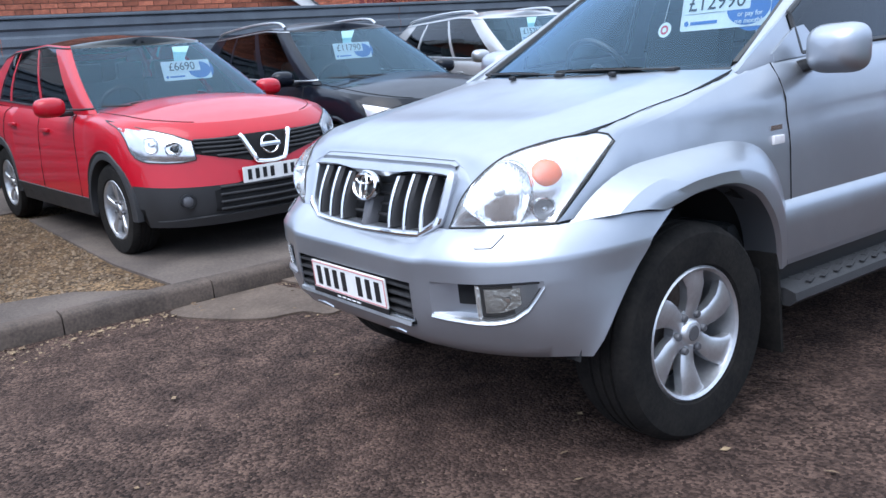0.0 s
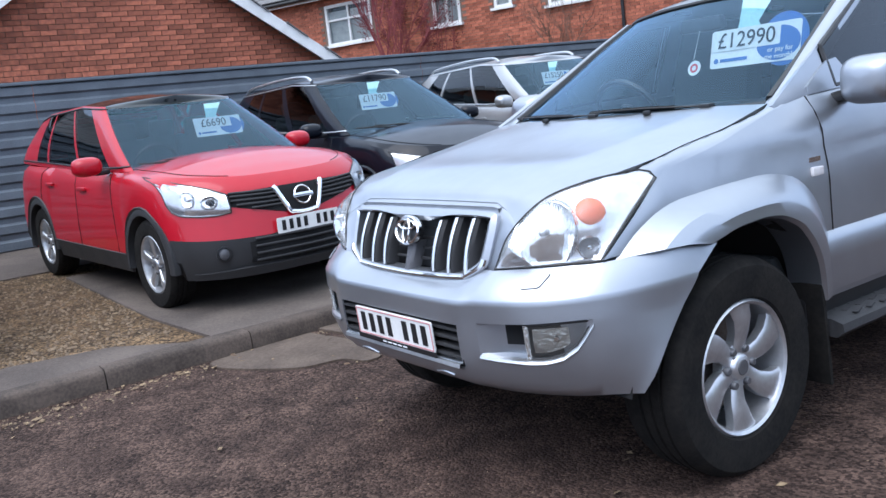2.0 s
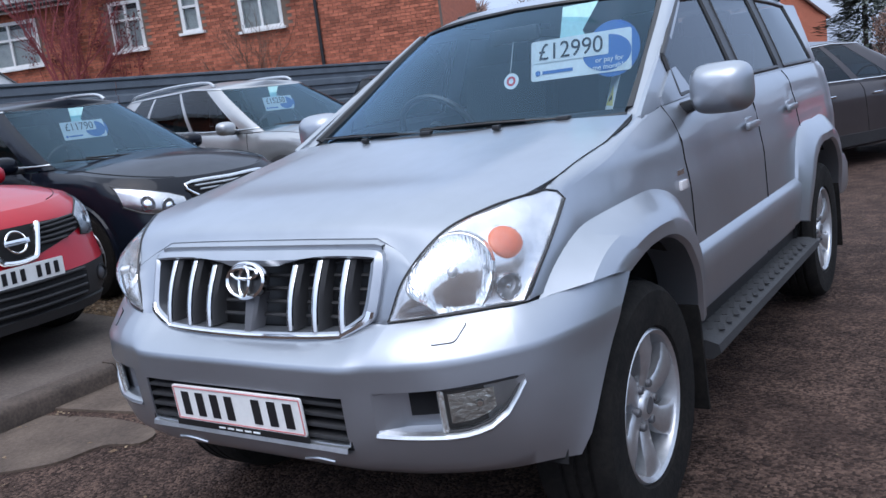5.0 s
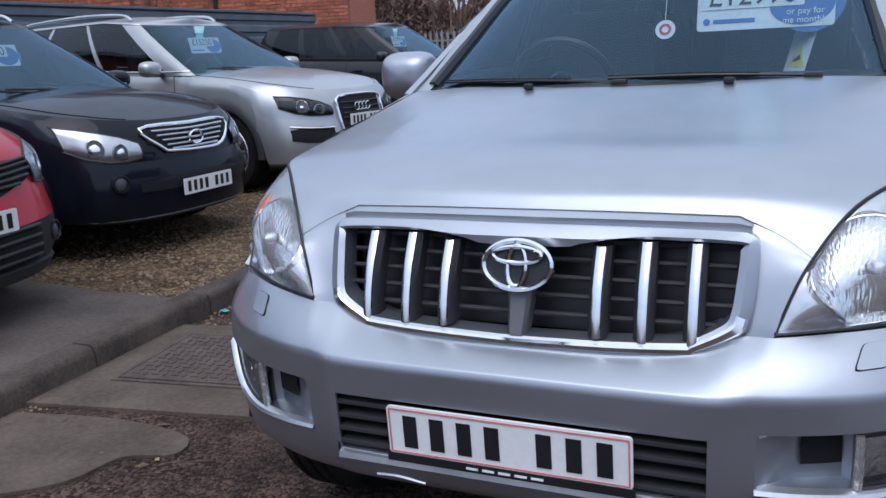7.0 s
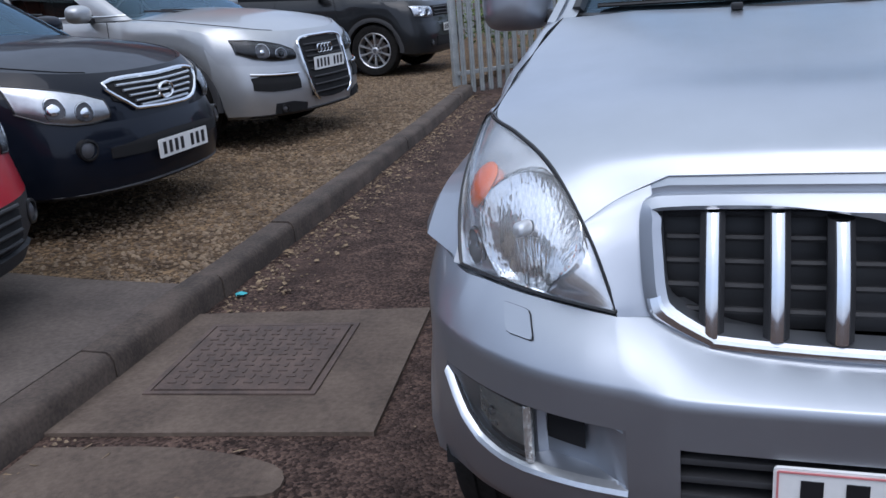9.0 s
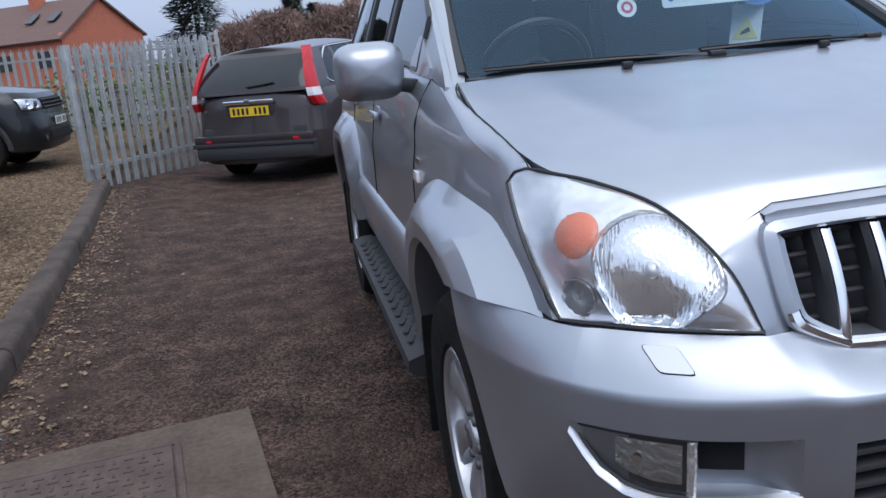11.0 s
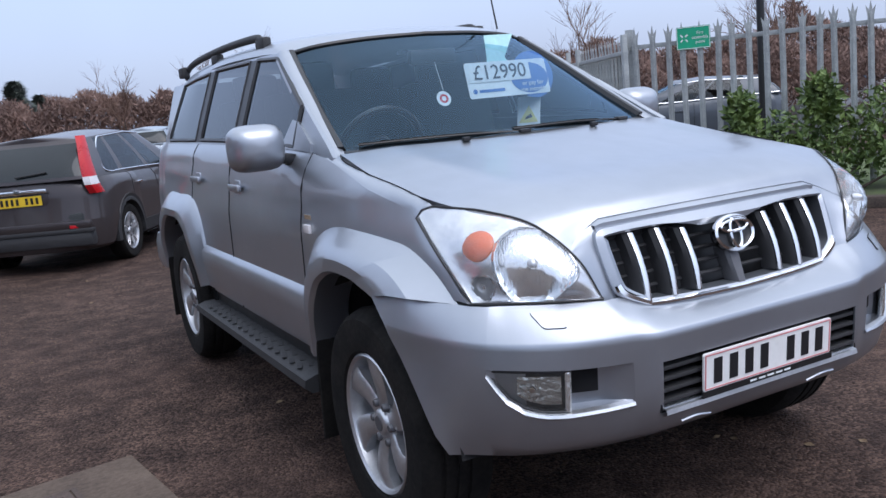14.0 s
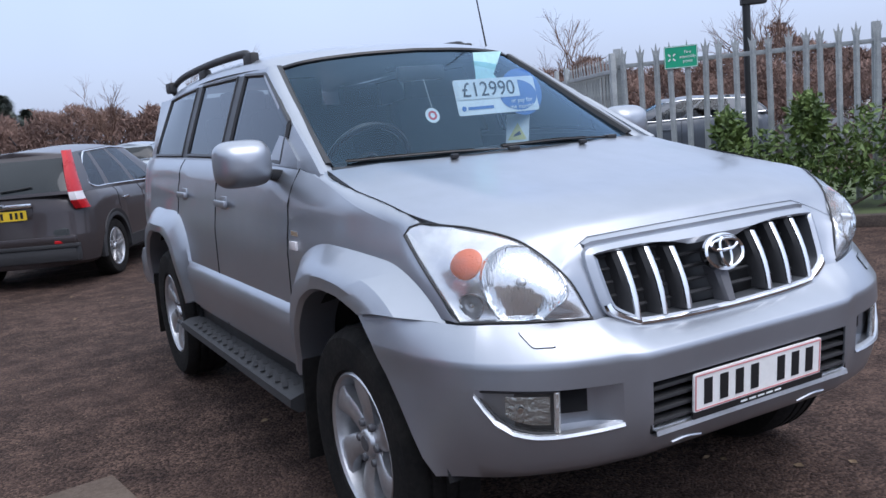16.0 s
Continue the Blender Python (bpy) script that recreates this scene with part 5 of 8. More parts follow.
part("dealer_strip", add_box(bmesh.new(), (0, -0.834, 0.543), (0.53, 0.006, 0.018)), TRIM, plate, "narrow black strip under the plate")
for k in range(5):
    part("bar", add_box(bmesh.new(), (-0.07 + 0.035 * k, -0.8378, 0.543), (0.026, 0.001, 0.005)), CARD_W, plate)
for sd in (1, -1):
    def face(u, z, into=0.0):
        p = bump_face(u, z) + in_way(u, z) * into
        return Vector((sd * p.x, p.y, p.z))
    # front corners: a recess that deepens from its inner tip, with the fog lamp and the brake duct in it
    us = [u for u in BUS if U_TIP - 1e-6 <= u <= U_END + 1e-6]
    xs_ = [along(LOWER[4], u).x for u in us]
    deep = [lin1([(0.474, 0.0), (0.55, 0.050), (0.64, 0.058), (0.66, 0.034), (0.78, 0.026), (0.826, 0.002)], x) for x in xs_]
    zl_, zh_ = [gap_low(x) for x in xs_], [gap_high(x) for x in xs_]
    wall = [[face(u, lerp(a, c2, f), d) for u, a, c2, d in zip(us, zl_, zh_, deep)] for f in (0.10, 0.35, 0.65, 0.93)]
    rec = part("fog_recess", add_grid(bmesh.new(), [[face(u, a, 0.001) for u, a in zip(us, zl_)]] + wall + [[face(u, c2, 0.001) for u, c2 in zip(us, zh_)]]), SILVER, bumper, "", 20)
    # brighter satin band: puts the sky's light on the up-facing ledge into the colour
    part("bright_strip", add_grid(bmesh.new(), [[face(u, a + dz, d) for u, a in zip(us, zl_)] for dz, d in ((-0.010, -0.0015), (-0.004, -0.006), (0.004, -0.001), (0.010, 0.014))]), SATIN, bumper, "satin strip added for the sky's glint on the ledge under the fog lamp")
    ul = [lerp(col_at(0.652), col_at(0.822), k / 12) for k in range(13)]
    xl = [along(LOWER[4], u).x for u in ul]

    def lamp_net(into, m_=0.0):
        return [[face(u, lerp(gap_low(x) + 0.010 + m_, max(gap_low(x) + 0.012 + m_, gap_high(x) - 0.006 - m_), f), into) for u, x in zip(ul, xl)] for f in (0, 0.25, 0.5, 0.75, 1)]
    fl = part("fog_lamp", add_grid(bmesh.new(), lamp_net(0.028)), TRIM, bumper, "smoked fog lamp with a rounded outer corner")
    part("reflector", add_grid(bmesh.new(), [r[1:9] for r in lamp_net(0.024, 0.017)]), FOGLENS, fl, "bright fluted reflector")
    part("lens", add_grid(bmesh.new(), lamp_net(0.010)), FOG_COVER, fl)
    nt = lamp_net(0.011)
    part("bezel", add_tube(bmesh.new(), nt[0] + [r[-1] for r in nt[1:]] + nt[-1][::-1] + [r[0] for r in nt[::-1]], 0.0045, 6), PLASTIC, fl)
    part("bezel", add_tube(bmesh.new(), [r[0] for r in lamp_net(0.013)], 0.009, 8), FOGLENS, fl, "grey inner edge of the fog lamp")
    uc = col_at(0.735)
    pc, wy_ = face(uc, 0.635, 0.020), in_way(uc, 0.635)
    fm = Matrix.Translation(pc) @ Vector((-sd * wy_.x, -wy_.y, 0)).to_track_quat("X", "Z").to_matrix().to_4x4()
    part("bulb", add_lathe(bmesh.new(), [(0.010, 0), (0.008, 0.003), (0, 0.004)], 12, fm), CHROME, fl)
    # no hole here: a near-black patch on the recess wall paints the duct's shade
    ud = [lerp(col_at(0.562), col_at(0.640), k / 4) for k in range(5)]
    dd = [lin1([(0.55, 0.048), (0.64, 0.056)], along(LOWER[4], u).x) for u in ud]
    part("duct", add_grid(bmesh.new(), [[face(u, z, d - 0.004) for u, d in zip(ud, dd)] for z in (0.606, 0.64, 0.676)]), SEAM, bumper, "brake duct opening, its shade a flat near-black patch")
    cap_ = []
    for x0, t in ((0.636, 0.40), (0.693, 0.40), (0.711, 0.80), (0.650, 0.80)):
        u = col_at(x0)
        q = upper_at(u, t)
        cap_.append(Vector((sd * q.x, q.y, q.z)))
    nn_ = (cap_[1] - cap_[0]).cross(cap_[3] - cap_[0]).normalized()
    nn_ = -nn_ if nn_.y > 0 else nn_
    mid_ = sum(cap_, Vector()) / 4

    def cap_plate(k_, off):
        rim_ = []
        for q in range(4):
            a_, b_, c_ = (mid_ + (cap_[(q + d) % 4] - mid_) * k_ for d in (-1, 0, 1))
            rim_ += [b_.lerp(a_, 0.16), b_.lerp(a_, 0.04).lerp(c_, 0.04), b_.lerp(c_, 0.16)]
        bb = bmesh.new()
        lo_, hi_ = [bb.verts.new(p - nn_ * 0.02) for p in rim_], [bb.verts.new(p + nn_ * off) for p in rim_]
        bb.faces.new(hi_)
        for q in range(len(hi_)):
            bb.faces.new((lo_[q], lo_[(q + 1) % 12], hi_[(q + 1) % 12], hi_[q]))
        return bb
    part("washer_cap_gap", cap_plate(1.04, 0.0028), SEAM, bumper)
    part("washer_cap", cap_plate(1.0, 0.0050), SILVER, bumper, "silver headlight washer cap")
    lip_ = [[Vector((sd * x, y, z)) for x in (0.0, 0.19, 0.34, 0.372, 0.392)] for y, z in ((-0.800, 0.540), (-0.829, 0.531), (-0.832, 0.518), (-0.815, 0.508))]
    part("lower_lip", add_grid(bmesh.new(), lip_), SATIN, bumper, "bright lower lip of the air inlet")
    part("tow_cover", add_tube(bmesh.new(), cr([(sd * 0.20, -0.794, 0.466), (sd * 0.26, -0.803, 0.478), (sd * 0.315, -0.800, 0.474)], 4), 0.004, 6), SATIN, bumper)

# grille
grille = part("grille_backing", add_plate(bmesh.new(), [(-0.40, 0.79), (0.40, 0.79), (0.43, 0.83), (0.43, 1.005), (-0.43, 1.005), (-0.43, 0.83)], 0.02, Matrix.Translation((0, -0.600, 0)) @ Matrix.Translation((0, 0, 0.92)) @ Matrix.Rotation(radians(-14), 4, "X") @ Matrix.Translation((0, 0, -0.92))), TRIM, offroad, "black grille with chrome uprights")


def grille_y(x, z):
    return -0.735 + (z - 0.80) * 0.36 + 0.04 * x * x


for k in range(5):
    z = 0.842 + 0.036 * k
    part("bar", add_tube(bmesh.new(), [(x, grille_y(x, z) + 0.035, z) for x in (-0.42, -0.21, 0, 0.21, 0.42)], 0.006, 6), PLASTIC, grille)
for x in (-0.35, -0.255, -0.165, 0.165, 0.255, 0.35):
    z0, z1 = 0.815, 1.000 - (0.012 if abs(x) < 0.2 else 0)
    path = [lerp(z0, z1, t / 6) for t in range(7)]
    b = add_sweep(bmesh.new(), path, lambda i, z: [Vector((x + dx + (0.0), grille_y(x, z) + dy - 0.012 * math.sin(math.pi * (z - z0) / (z1 - z0)), z)) for dx, dy in ((-0.017, 0.045), (-0.019, 0.004), (-0.011, -0.008), (0.011, -0.008), (0.019, 0.004), (0.017, 0.045))])
    sl = part("upright", b, PLASTIC, grille)
    b = add_sweep(bmesh.new(), path, lambda i, z: [Vector((x + dx, grille_y(x, z) + dy - 0.012 * math.sin(math.pi * (z - z0) / (z1 - z0)), z)) for dx, dy in ((-0.0105, -0.005), (-0.009, -0.014), (-0.003, -0.017), (0.003, -0.017), (0.009, -0.014), (0.0105, -0.005))])
    part("chrome_facing", b, CHROME, sl, "chrome facing of the grille bar")
# surround: a broad body-coloured frame, its lower corners cut off, with a chrome edge along the bottom
half_out = [(0.0, 1.026), (0.22, 1.026), (0.40, 1.023), (0.446, 1.018), (0.462, 0.996), (0.460, 0.93), (0.452, 0.868), (0.436, 0.838), (0.358, 0.802), (0.34, 0.797), (0.2, 0.790), (0.0, 0.786)]
half_in = [(0.0, 0.985), (0.10, 0.985), (0.165, 1.004), (0.415, 1.002), (0.428, 0.990), (0.424, 0.93), (0.418, 0.880), (0.404, 0.856), (0.345, 0.824), (0.33, 0.819), (0.2, 0.812), (0.0, 0.808)]
for sd in (1, -1):
    def rim_at(pts_, dy, k_=3):
        return [Vector((sd * p.x, grille_y(p.x, p.y) + dy, p.y)) for p in cr([(x, z, 0) for x, z in pts_], k_)]
    ro, rm1, rm2, ri = rim_at(half_out, 0.022), rim_at(half_out, -0.006), rim_at(half_in, -0.012), rim_at(half_in, 0.045)
    ro2 = [p + Vector((-sd * 0.004, -0.004, -0.003)) for p in rm1]
    fr_ = part("surround", add_grid(bmesh.new(), [ro, rm1, ro2, [a.lerp(c2, 0.55) + Vector((0, -0.008, 0)) for a, c2 in zip(ro2, rm2)], rm2, ri]), SILVER, grille, "silver grille surround", 25)
    low_ = [k for k, p in enumerate(rm1) if p.z < 0.868]
    part("bright_edge", add_grid(bmesh.new(), [[rm1[k].lerp(rm2[k], f) + Vector((0, dy, 0)) for k in low_] for f, dy in ((0.10, -0.004), (0.25, -0.010), (0.60, -0.011), (0.78, -0.004))]), CHROME, grille, "chrome lower edge of the grille")
# badge: an oval of plain rings on a short chrome stem
bm_ = Matrix.Translation((0, -0.716, 0.950)) @ Matrix.Rotation(radians(-16), 4, "X")
badge = part("badge", add_plate(bmesh.new(), ellipse(0.072, 0.050), 0.02, bm_), TRIM, grille, "oval chrome badge")
part("ring", add_ring(bmesh.new(), 0.078, 0.055, 0.011, 0.014, bm_ @ Matrix.Translation((0, -0.008, 0))), CHROME, badge)
part("ring", add_ring(bmesh.new(), 0.024, 0.046, 0.009, 0.010, bm_ @ Matrix.Translation((0, -0.012, -0.002))), CHROME, badge)
part("ring", add_ring(bmesh.new(), 0.056, 0.021, 0.009, 0.010, bm_ @ Matrix.Translation((0, -0.013, 0.020))), CHROME, badge)
part("stem", add_sweep(bmesh.new(), [0.808, 0.83, 0.875, 0.905], lambda i, z: [Vector((x * (0.62 + 3 * (z - 0.808)), grille_y(0, z) + dy, z)) for x, dy in ((-0.028, 0.04), (-0.030, -0.004), (-0.02, -0.014), (0.02, -0.014), (0.030, -0.004), (0.028, 0.04))]), ALLOY_DARK, grille)
# bonnet
HEDGE_LINE = [(0.497, -0.716, 0.850), (0.542, -0.678, 0.960), (0.614, -0.588, 1.056), (0.694, -0.480, 1.097), (0.747, -0.408, 1.110), (0.773, -0.341, 1.114)]
SHUT = [(-0.341, 0.773, 1.114), (-0.28, 0.773, 1.126), (-0.20, 0.773, 1.142), (-0.10, 0.776, 1.162), (0.0, 0.776, 1.177), (0.10, 0.775, 1.190), (0.20, 0.776, 1.207), (0.30, 0.776, 1.225), (0.38, 0.766, 1.241), (0.425, 0.751, 1.255)]
bon = [[(0, -0.632, 1.052), (0.22, -0.628, 1.050), (0.42, -0.618, 1.041), (0.50, -0.634, 1.014), (0.556, -0.662, 0.978)],
       [(0, -0.585, 1.094), (0.24, -0.582, 1.092), (0.44, -0.572, 1.082), (0.55, -0.574, 1.078), (0.622, -0.576, 1.062)],
       [(0, -0.42, 1.140), (0.26, -0.42, 1.138), (0.48, -0.415, 1.130), (0.63, -0.410, 1.123), (0.747, -0.408, 1.1105)],
       [(0, -0.20, 1.170), (0.28, -0.20, 1.168), (0.53, -0.20, 1.163), (0.67, -0.20, 1.157), (0.7725, -0.20, 1.1425)],
       [(0, 0.04, 1.210), (0.29, 0.05, 1.209), (0.55, 0.08, 1.208), (0.68, 0.10, 1.204), (0.7745, 0.10, 1.1905)],
       [(0, 0.288, 1.259), (0.29, 0.316, 1.259), (0.55, 0.380, 1.258), (0.68, 0.418, 1.259), (0.7505, 0.425, 1.2555)]]
bon = [[Vector(p) for p in r] for r in bon]
for k, r in enumerate(bon):
    # two soft ridges that run from the screen to the grille's corners
    r[2].z += 0.006
    r[1].z += 0.001
    r[3].z -= 0.002
bon_r = [cr(r[:3], 6) + cr(r[2:], 6)[1:] for r in bon]
bon_c = [cr([r[j] for r in bon_r], 6) for j in range(len(bon_r[0]))]
bon_g = [[c_[i] for c_ in bon_c] for i in range(len(bon_c[0]))]
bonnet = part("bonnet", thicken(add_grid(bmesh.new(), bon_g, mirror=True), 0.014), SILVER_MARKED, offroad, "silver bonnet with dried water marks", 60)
for sd in (1, -1):
    part("bonnet_gap", add_tube(bmesh.new(), cr([(sd * (p[0] + 0.004), p[1], p[2] - 0.001) for p in HEDGE_LINE[1:]] + [(sd * x, y, z) for y, x, z in SHUT[1:]], 6), 0.0017, 6), SEAM, offroad)
    cheek = [[Vector((sd * x, y, z)) for x, y, z in r] for r in (
        [(0.440, -0.708, 0.836), (0.470, -0.714, 0.836), (0.494, -0.723, 0.840)],
        [(0.448, -0.697, 0.870), (0.474, -0.704, 0.866), (0.502, -0.714, 0.866)],
        [(0.456, -0.672, 0.94), (0.495, -0.677, 0.94), (0.537, -0.682, 0.950)],
        [(0.458, -0.646, 0.995), (0.495, -0.654, 0.985), (0.551, -0.668, 0.968)],
        [(0.448, -0.636, 1.016), (0.495, -0.642, 1.003), (0.554, -0.665, 0.974)],
        [(0.424, -0.620, 1.041), (0.498, -0.632, 1.013), (0.558, -0.660, 0.978)])]
    part("bonnet_cheek", thicken(add_grid(bmesh.new(), refine(cheek, 4, 3)), 0.012), SILVER, bonnet)
    lipr = [Vector((sd * p.x, p.y, p.z)) for p in bon_g[0] if p.x < 0.452]
    part("bonnet_lip", add_grid(bmesh.new(), [[p + Vector((0, 0.002, -0.002)) for p in lipr], [Vector((p.x * 0.995, lerp(p.y, grille_y(p.x, 1.024) + 0.004, 0.6) - 0.003, lerp(p.z, 1.024, 0.55) + 0.001)) for p in lipr], [Vector((p.x * 0.99, grille_y(p.x, 1.024) + 0.010, 1.020 - 0.006 * (p.x / 0.44) ** 6)) for p in lipr]]), SILVER, bonnet)
    part("washer_jet", add_box(bmesh.new(), (sd * 0.300, 0.285, 1.264), (0.030, 0.022, 0.018), None, 0.006), TRIM, bonnet, "black washer jet")

# headlights
for sd in (1, -1):
    edge_ = cr([(0.815, -0.279, 1.081), (0.795, -0.294, 1.108)] + HEDGE_LINE[::-1], 8)
    topl = []
    for k in range(25):
        x_ = lin1([(0, 0.815), (0.25, 0.718), (0.5, 0.622), (0.75, 0.544), (1, 0.497)], k / 24)
        q = next((i for i in range(len(edge_) - 1) if edge_[i + 1].x <= x_), len(edge_) - 2)
        topl.append(edge_[q].lerp(edge_[q + 1], min(1, max(0, (edge_[q].x - x_) / max(1e-6, edge_[q].x - edge_[q + 1].x)))))
    m_ = len(topl) - 1
    botl = [Vector((0.804, -0.542, 0.862)).lerp(Vector((0.497, -0.722, 0.846)), k / m_) + Vector((0, -0.02 * math.sin(math.pi * k / m_), 0)) for k in range(m_ + 1)]
    net = []
    for i in range(9):
        t = i / 8
        net.append([p.lerp(q, t) + Vector((0.045, -0.045, 0.015)) * math.sin(math.pi * t) * math.sin(math.pi * (0.12 + 0.88 * k / m_)) for k, (p, q) in enumerate(zip(botl, topl))])
    net = [[Vector((sd * p.x, p.y, p.z)) for p in r] for r in net]
    lamp_unit(offroad, net, Vector((-sd * 0.45, 0.88, -0.05)), [
        ("main_bowl", 0.53, 0.44, 0.108, BOWL, FLUTES, "fluted round reflector"), ("bulb_shield", 0.52, 0.47, 0.014, SHIELD, ALLOY, ""),
        ("indicator", 0.232, 0.585, 0.041, DOME, AMBER, "round amber indicator"),
        ("side_lamp", 0.150, 0.155, 0.034, BOWL, ALLOY, ""), ("side_bulb", 0.150, 0.155, 0.010, SHIELD, CHROME, "")],
        HOUSING, "headlight", "large slightly hazed headlight with amber indicator", lens=HAZED)

# body side
BELT = [(-0.54, 0.868), (-0.25, 1.092), (0.10, 1.166), (0.38, 1.232), (0.62, 1.268), (1.0, 1.288), (2.4, 1.305), (3.9, 1.315)]


def side_x(y, z):
    """Half width of the body side; its shoulder rounds over towards the bonnet line."""
    x = curve1([(0.40, 0.845), (0.52, 0.868), (0.75, 0.882), (0.95, 0.878), (1.12, 0.858), (1.22, 0.837), (1.32, 0.810)], z)
    x -= 0.072 * curve1([(-0.56, 1.0), (-0.25, 0.62), (0.1, 0.20), (0.6, 0.0)], y) * curve1([(0.8, 0.75), (1.1, 1.0)], z)
    x -= 0.07 * curve1([(3.2, 0), (3.9, 1)], y)
    d = curve1([(-0.4, 0.05), (0.0, 0.12), (0.5, 0.13), (0.9, 0.06)], y)
    u = min(1.0, max(0.0, (z - lin1(BELT, y) + d) / d))
    return x - curve1([(-0.5, 0.006), (-0.1, 0.014), (0.2, 0.018), (0.5, 0.036), (0.9, 0.018)], y) * u * u


def side_low(y):
    z = 0.50
    for a in (0, WB):
        q = (y - a) / (AR + 0.04)
        if abs(q) < 1:
            z = max(z, AZ + (AR + 0.055) * math.sqrt(1 - q * q))
    return max(z, 0.868) if y < -0.1 else z


sy = [-0.545 + 0.03 * k for k in range(148)]
nz = 16
sgrid = [[Vector((side_x(y, z), y, z)) for z in [lerp(min(side_low(y), lin1(BELT, y) - 0.002), lin1(BELT, y), k / nz) for k in range(nz + 1)]] for y in sy]
SPL = [(-1, 0.60, "front_wing"), (0.60, 1.66, "front_door"), (1.66, 2.47, "rear_door"), (2.47, 9, "rear_wing")]
for sd in (1, -1):
    g = [[Vector((sd * p.x, p.y, p.z)) for p in r] for r in sgrid]
    panels = {}
    for a, c2, nm in SPL:
        panels[nm] = part(nm, thicken(add_grid(bmesh.new(), g, lambda i, j: a <= (sy[i] + sy[i + 1]) / 2 < c2), 0.015), SILVER, offroad)
    # shoulder of the wing, from the body side up to the bonnet's shut line
    wy = [-0.338, -0.326, -0.312, -0.298, -0.288, -0.279] + [-0.25 + 0.035 * k for k in range(21)]
    top_ = [Vector((sd * (curve1([(q[0], q[1]) for q in SHUT], y) - 0.0005), y, curve1([(q[0], q[2]) for q in SHUT], y) - 0.002)) for y in wy]
    low_r = [Vector((sd * lin1([(-0.341, 0.775), (-0.294, 0.796), (-0.279, 0.815)], y), y, lin1([(-0.341, 1.112), (-0.294, 1.106), (-0.279, 1.080)], y))) if y < -0.27 else Vector((sd * (side_x(y, lin1(BELT, y) - 0.002) + 0.0005), y, lin1(BELT, y) - 0.004)) for y in wy]
    mid_r = [[p_.lerp(c_, f) + Vector((sd * 0.0045, 0, 0.0055)) * math.sin(math.pi * f) * min(1, max(0.15, (p_ - c_).length / 0.03)) for p_, c_ in zip(low_r, top_)] for f in (0, 0.25, 0.5, 0.75, 1)]
    part("wing_shoulder", add_grid(bmesh.new(), mid_r), SILVER, panels["front_wing"], "", 60)
    for a in (0.60, 1.66, 2.47):
        zz = [lerp(side_low(a) if a < 2 else 0.86, lin1(BELT, a), k / 12) for k in range(13)]
        part("door_gap", add_tube(bmesh.new(), [(sd * (side_x(a, z) + 0.0005), a, z) for z in zz], 0.003, 6), SEAM, offroad)
    # wheel-arch flares, wide at the top and run into bumper and sills
    for a, t0, t1 in ((0, 16, 1), (WB, 16, 0)):
        rows_ = []
        for k in range(41):
            row = []
            for f, x in ((-0.02, 0.80), (0.0, 0.86), (0.0, 0.936), (0.07, 0.952), (0.36, 0.951), (0.43, 0.946), (0.66, 0.921), (0.92, 0.89), (1.0, 0.855)):
                end = lerp(110.5, 137.0, max(0, f)) if t1 else 164
                t = lerp(t0, end, k / 40)
                tt = t if t1 or t <= 90 else 180 - t
                rad = lerp(lip(tt), flare_out(tt), f)
                yy, zz = a + rad * math.cos(radians(t)), AZ + rad * math.sin(radians(t))
                low_ = curve1([(10, 0.025), (45, 0.0)], tt)
                if f > 0.8:
                    x = side_x(yy, zz) + (0.014 if f < 0.95 else -0.004)
                row.append(Vector((sd * (x - low_ * (f < 0.8)), yy, zz)))
            rows_.append(row)
        part("wheel_arch_flare", add_grid(bmesh.new(), rows_), SILVER, offroad, "silver wheel-arch flare", 24)
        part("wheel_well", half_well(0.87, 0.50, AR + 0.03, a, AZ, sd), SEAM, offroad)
        part("mud_flap", add_box(bmesh.new(), (sd * 0.795, a + 0.475, 0.385), (0.25, 0.018, 0.40), Matrix.Rotation(radians(5), 3, "X"), 0.006), RUBBER, offroad, "black rubber mud flap")
        w = wheel(offroad, (sd * 0.79, a, 0.385), sd, 0.385, 0.262, 0.236, 6, 0.114)
    # broad moulding along the doors
    path = [0.50 + 0.06 * k for k in range(31)]
    part("side_moulding", add_sweep(bmesh.new(), path, lambda i, y: [Vector((sd * (side_x(y, z) + dx), y, z)) for z, dx in ((0.52, -0.01), (0.53, 0.022), (0.66, 0.030), (0.725, 0.026), (0.758, 0.006), (0.763, -0.01))]), SILVER, offroad, "silver side moulding", 60)
    # running board
    rb_ = part("running_board", add_sweep(bmesh.new(), cr([(0, 0.50, 0), (0, 0.62, 0), (0, 1.4, 0), (0, 2.18, 0), (0, 2.30, 0)], 5), lambda i, p: [Vector((sd * x, p[1], z)) for x, z in ((0.74, 0.44), (0.92, 0.44), (0.965, 0.425), (0.970, 0.395), (0.94, 0.370), (0.74, 0.385))]), PLASTIC, offroad, "black plastic running board")
    for k in range(16):
        for x in (0.84, 0.885, 0.93):
            part("tread_pad", add_box(bmesh.new(), (sd * x, 0.66 + 0.097 * k, 0.4405), (0.020, 0.070, 0.003), Matrix.Rotation(radians(sd * 18), 3, "Z")), PLASTIC, rb_)
    part("sill", add_box(bmesh.new(), (sd * 0.80, 1.40, 0.46), (0.10, 1.9, 0.12), None, 0.02), TRIM, offroad)
    # handles, badge bar, side repeater
    for y in (1.50, 2.30):
        z = 1.105 if y < 2 else 1.120
        cup = part("handle_cup", add_box(bmesh.new(), (sd * (side_x(y, z) - 0.006), y + 0.01, z), (0.02, 0.10, 0.07), None, 0.01), SILVER, offroad)
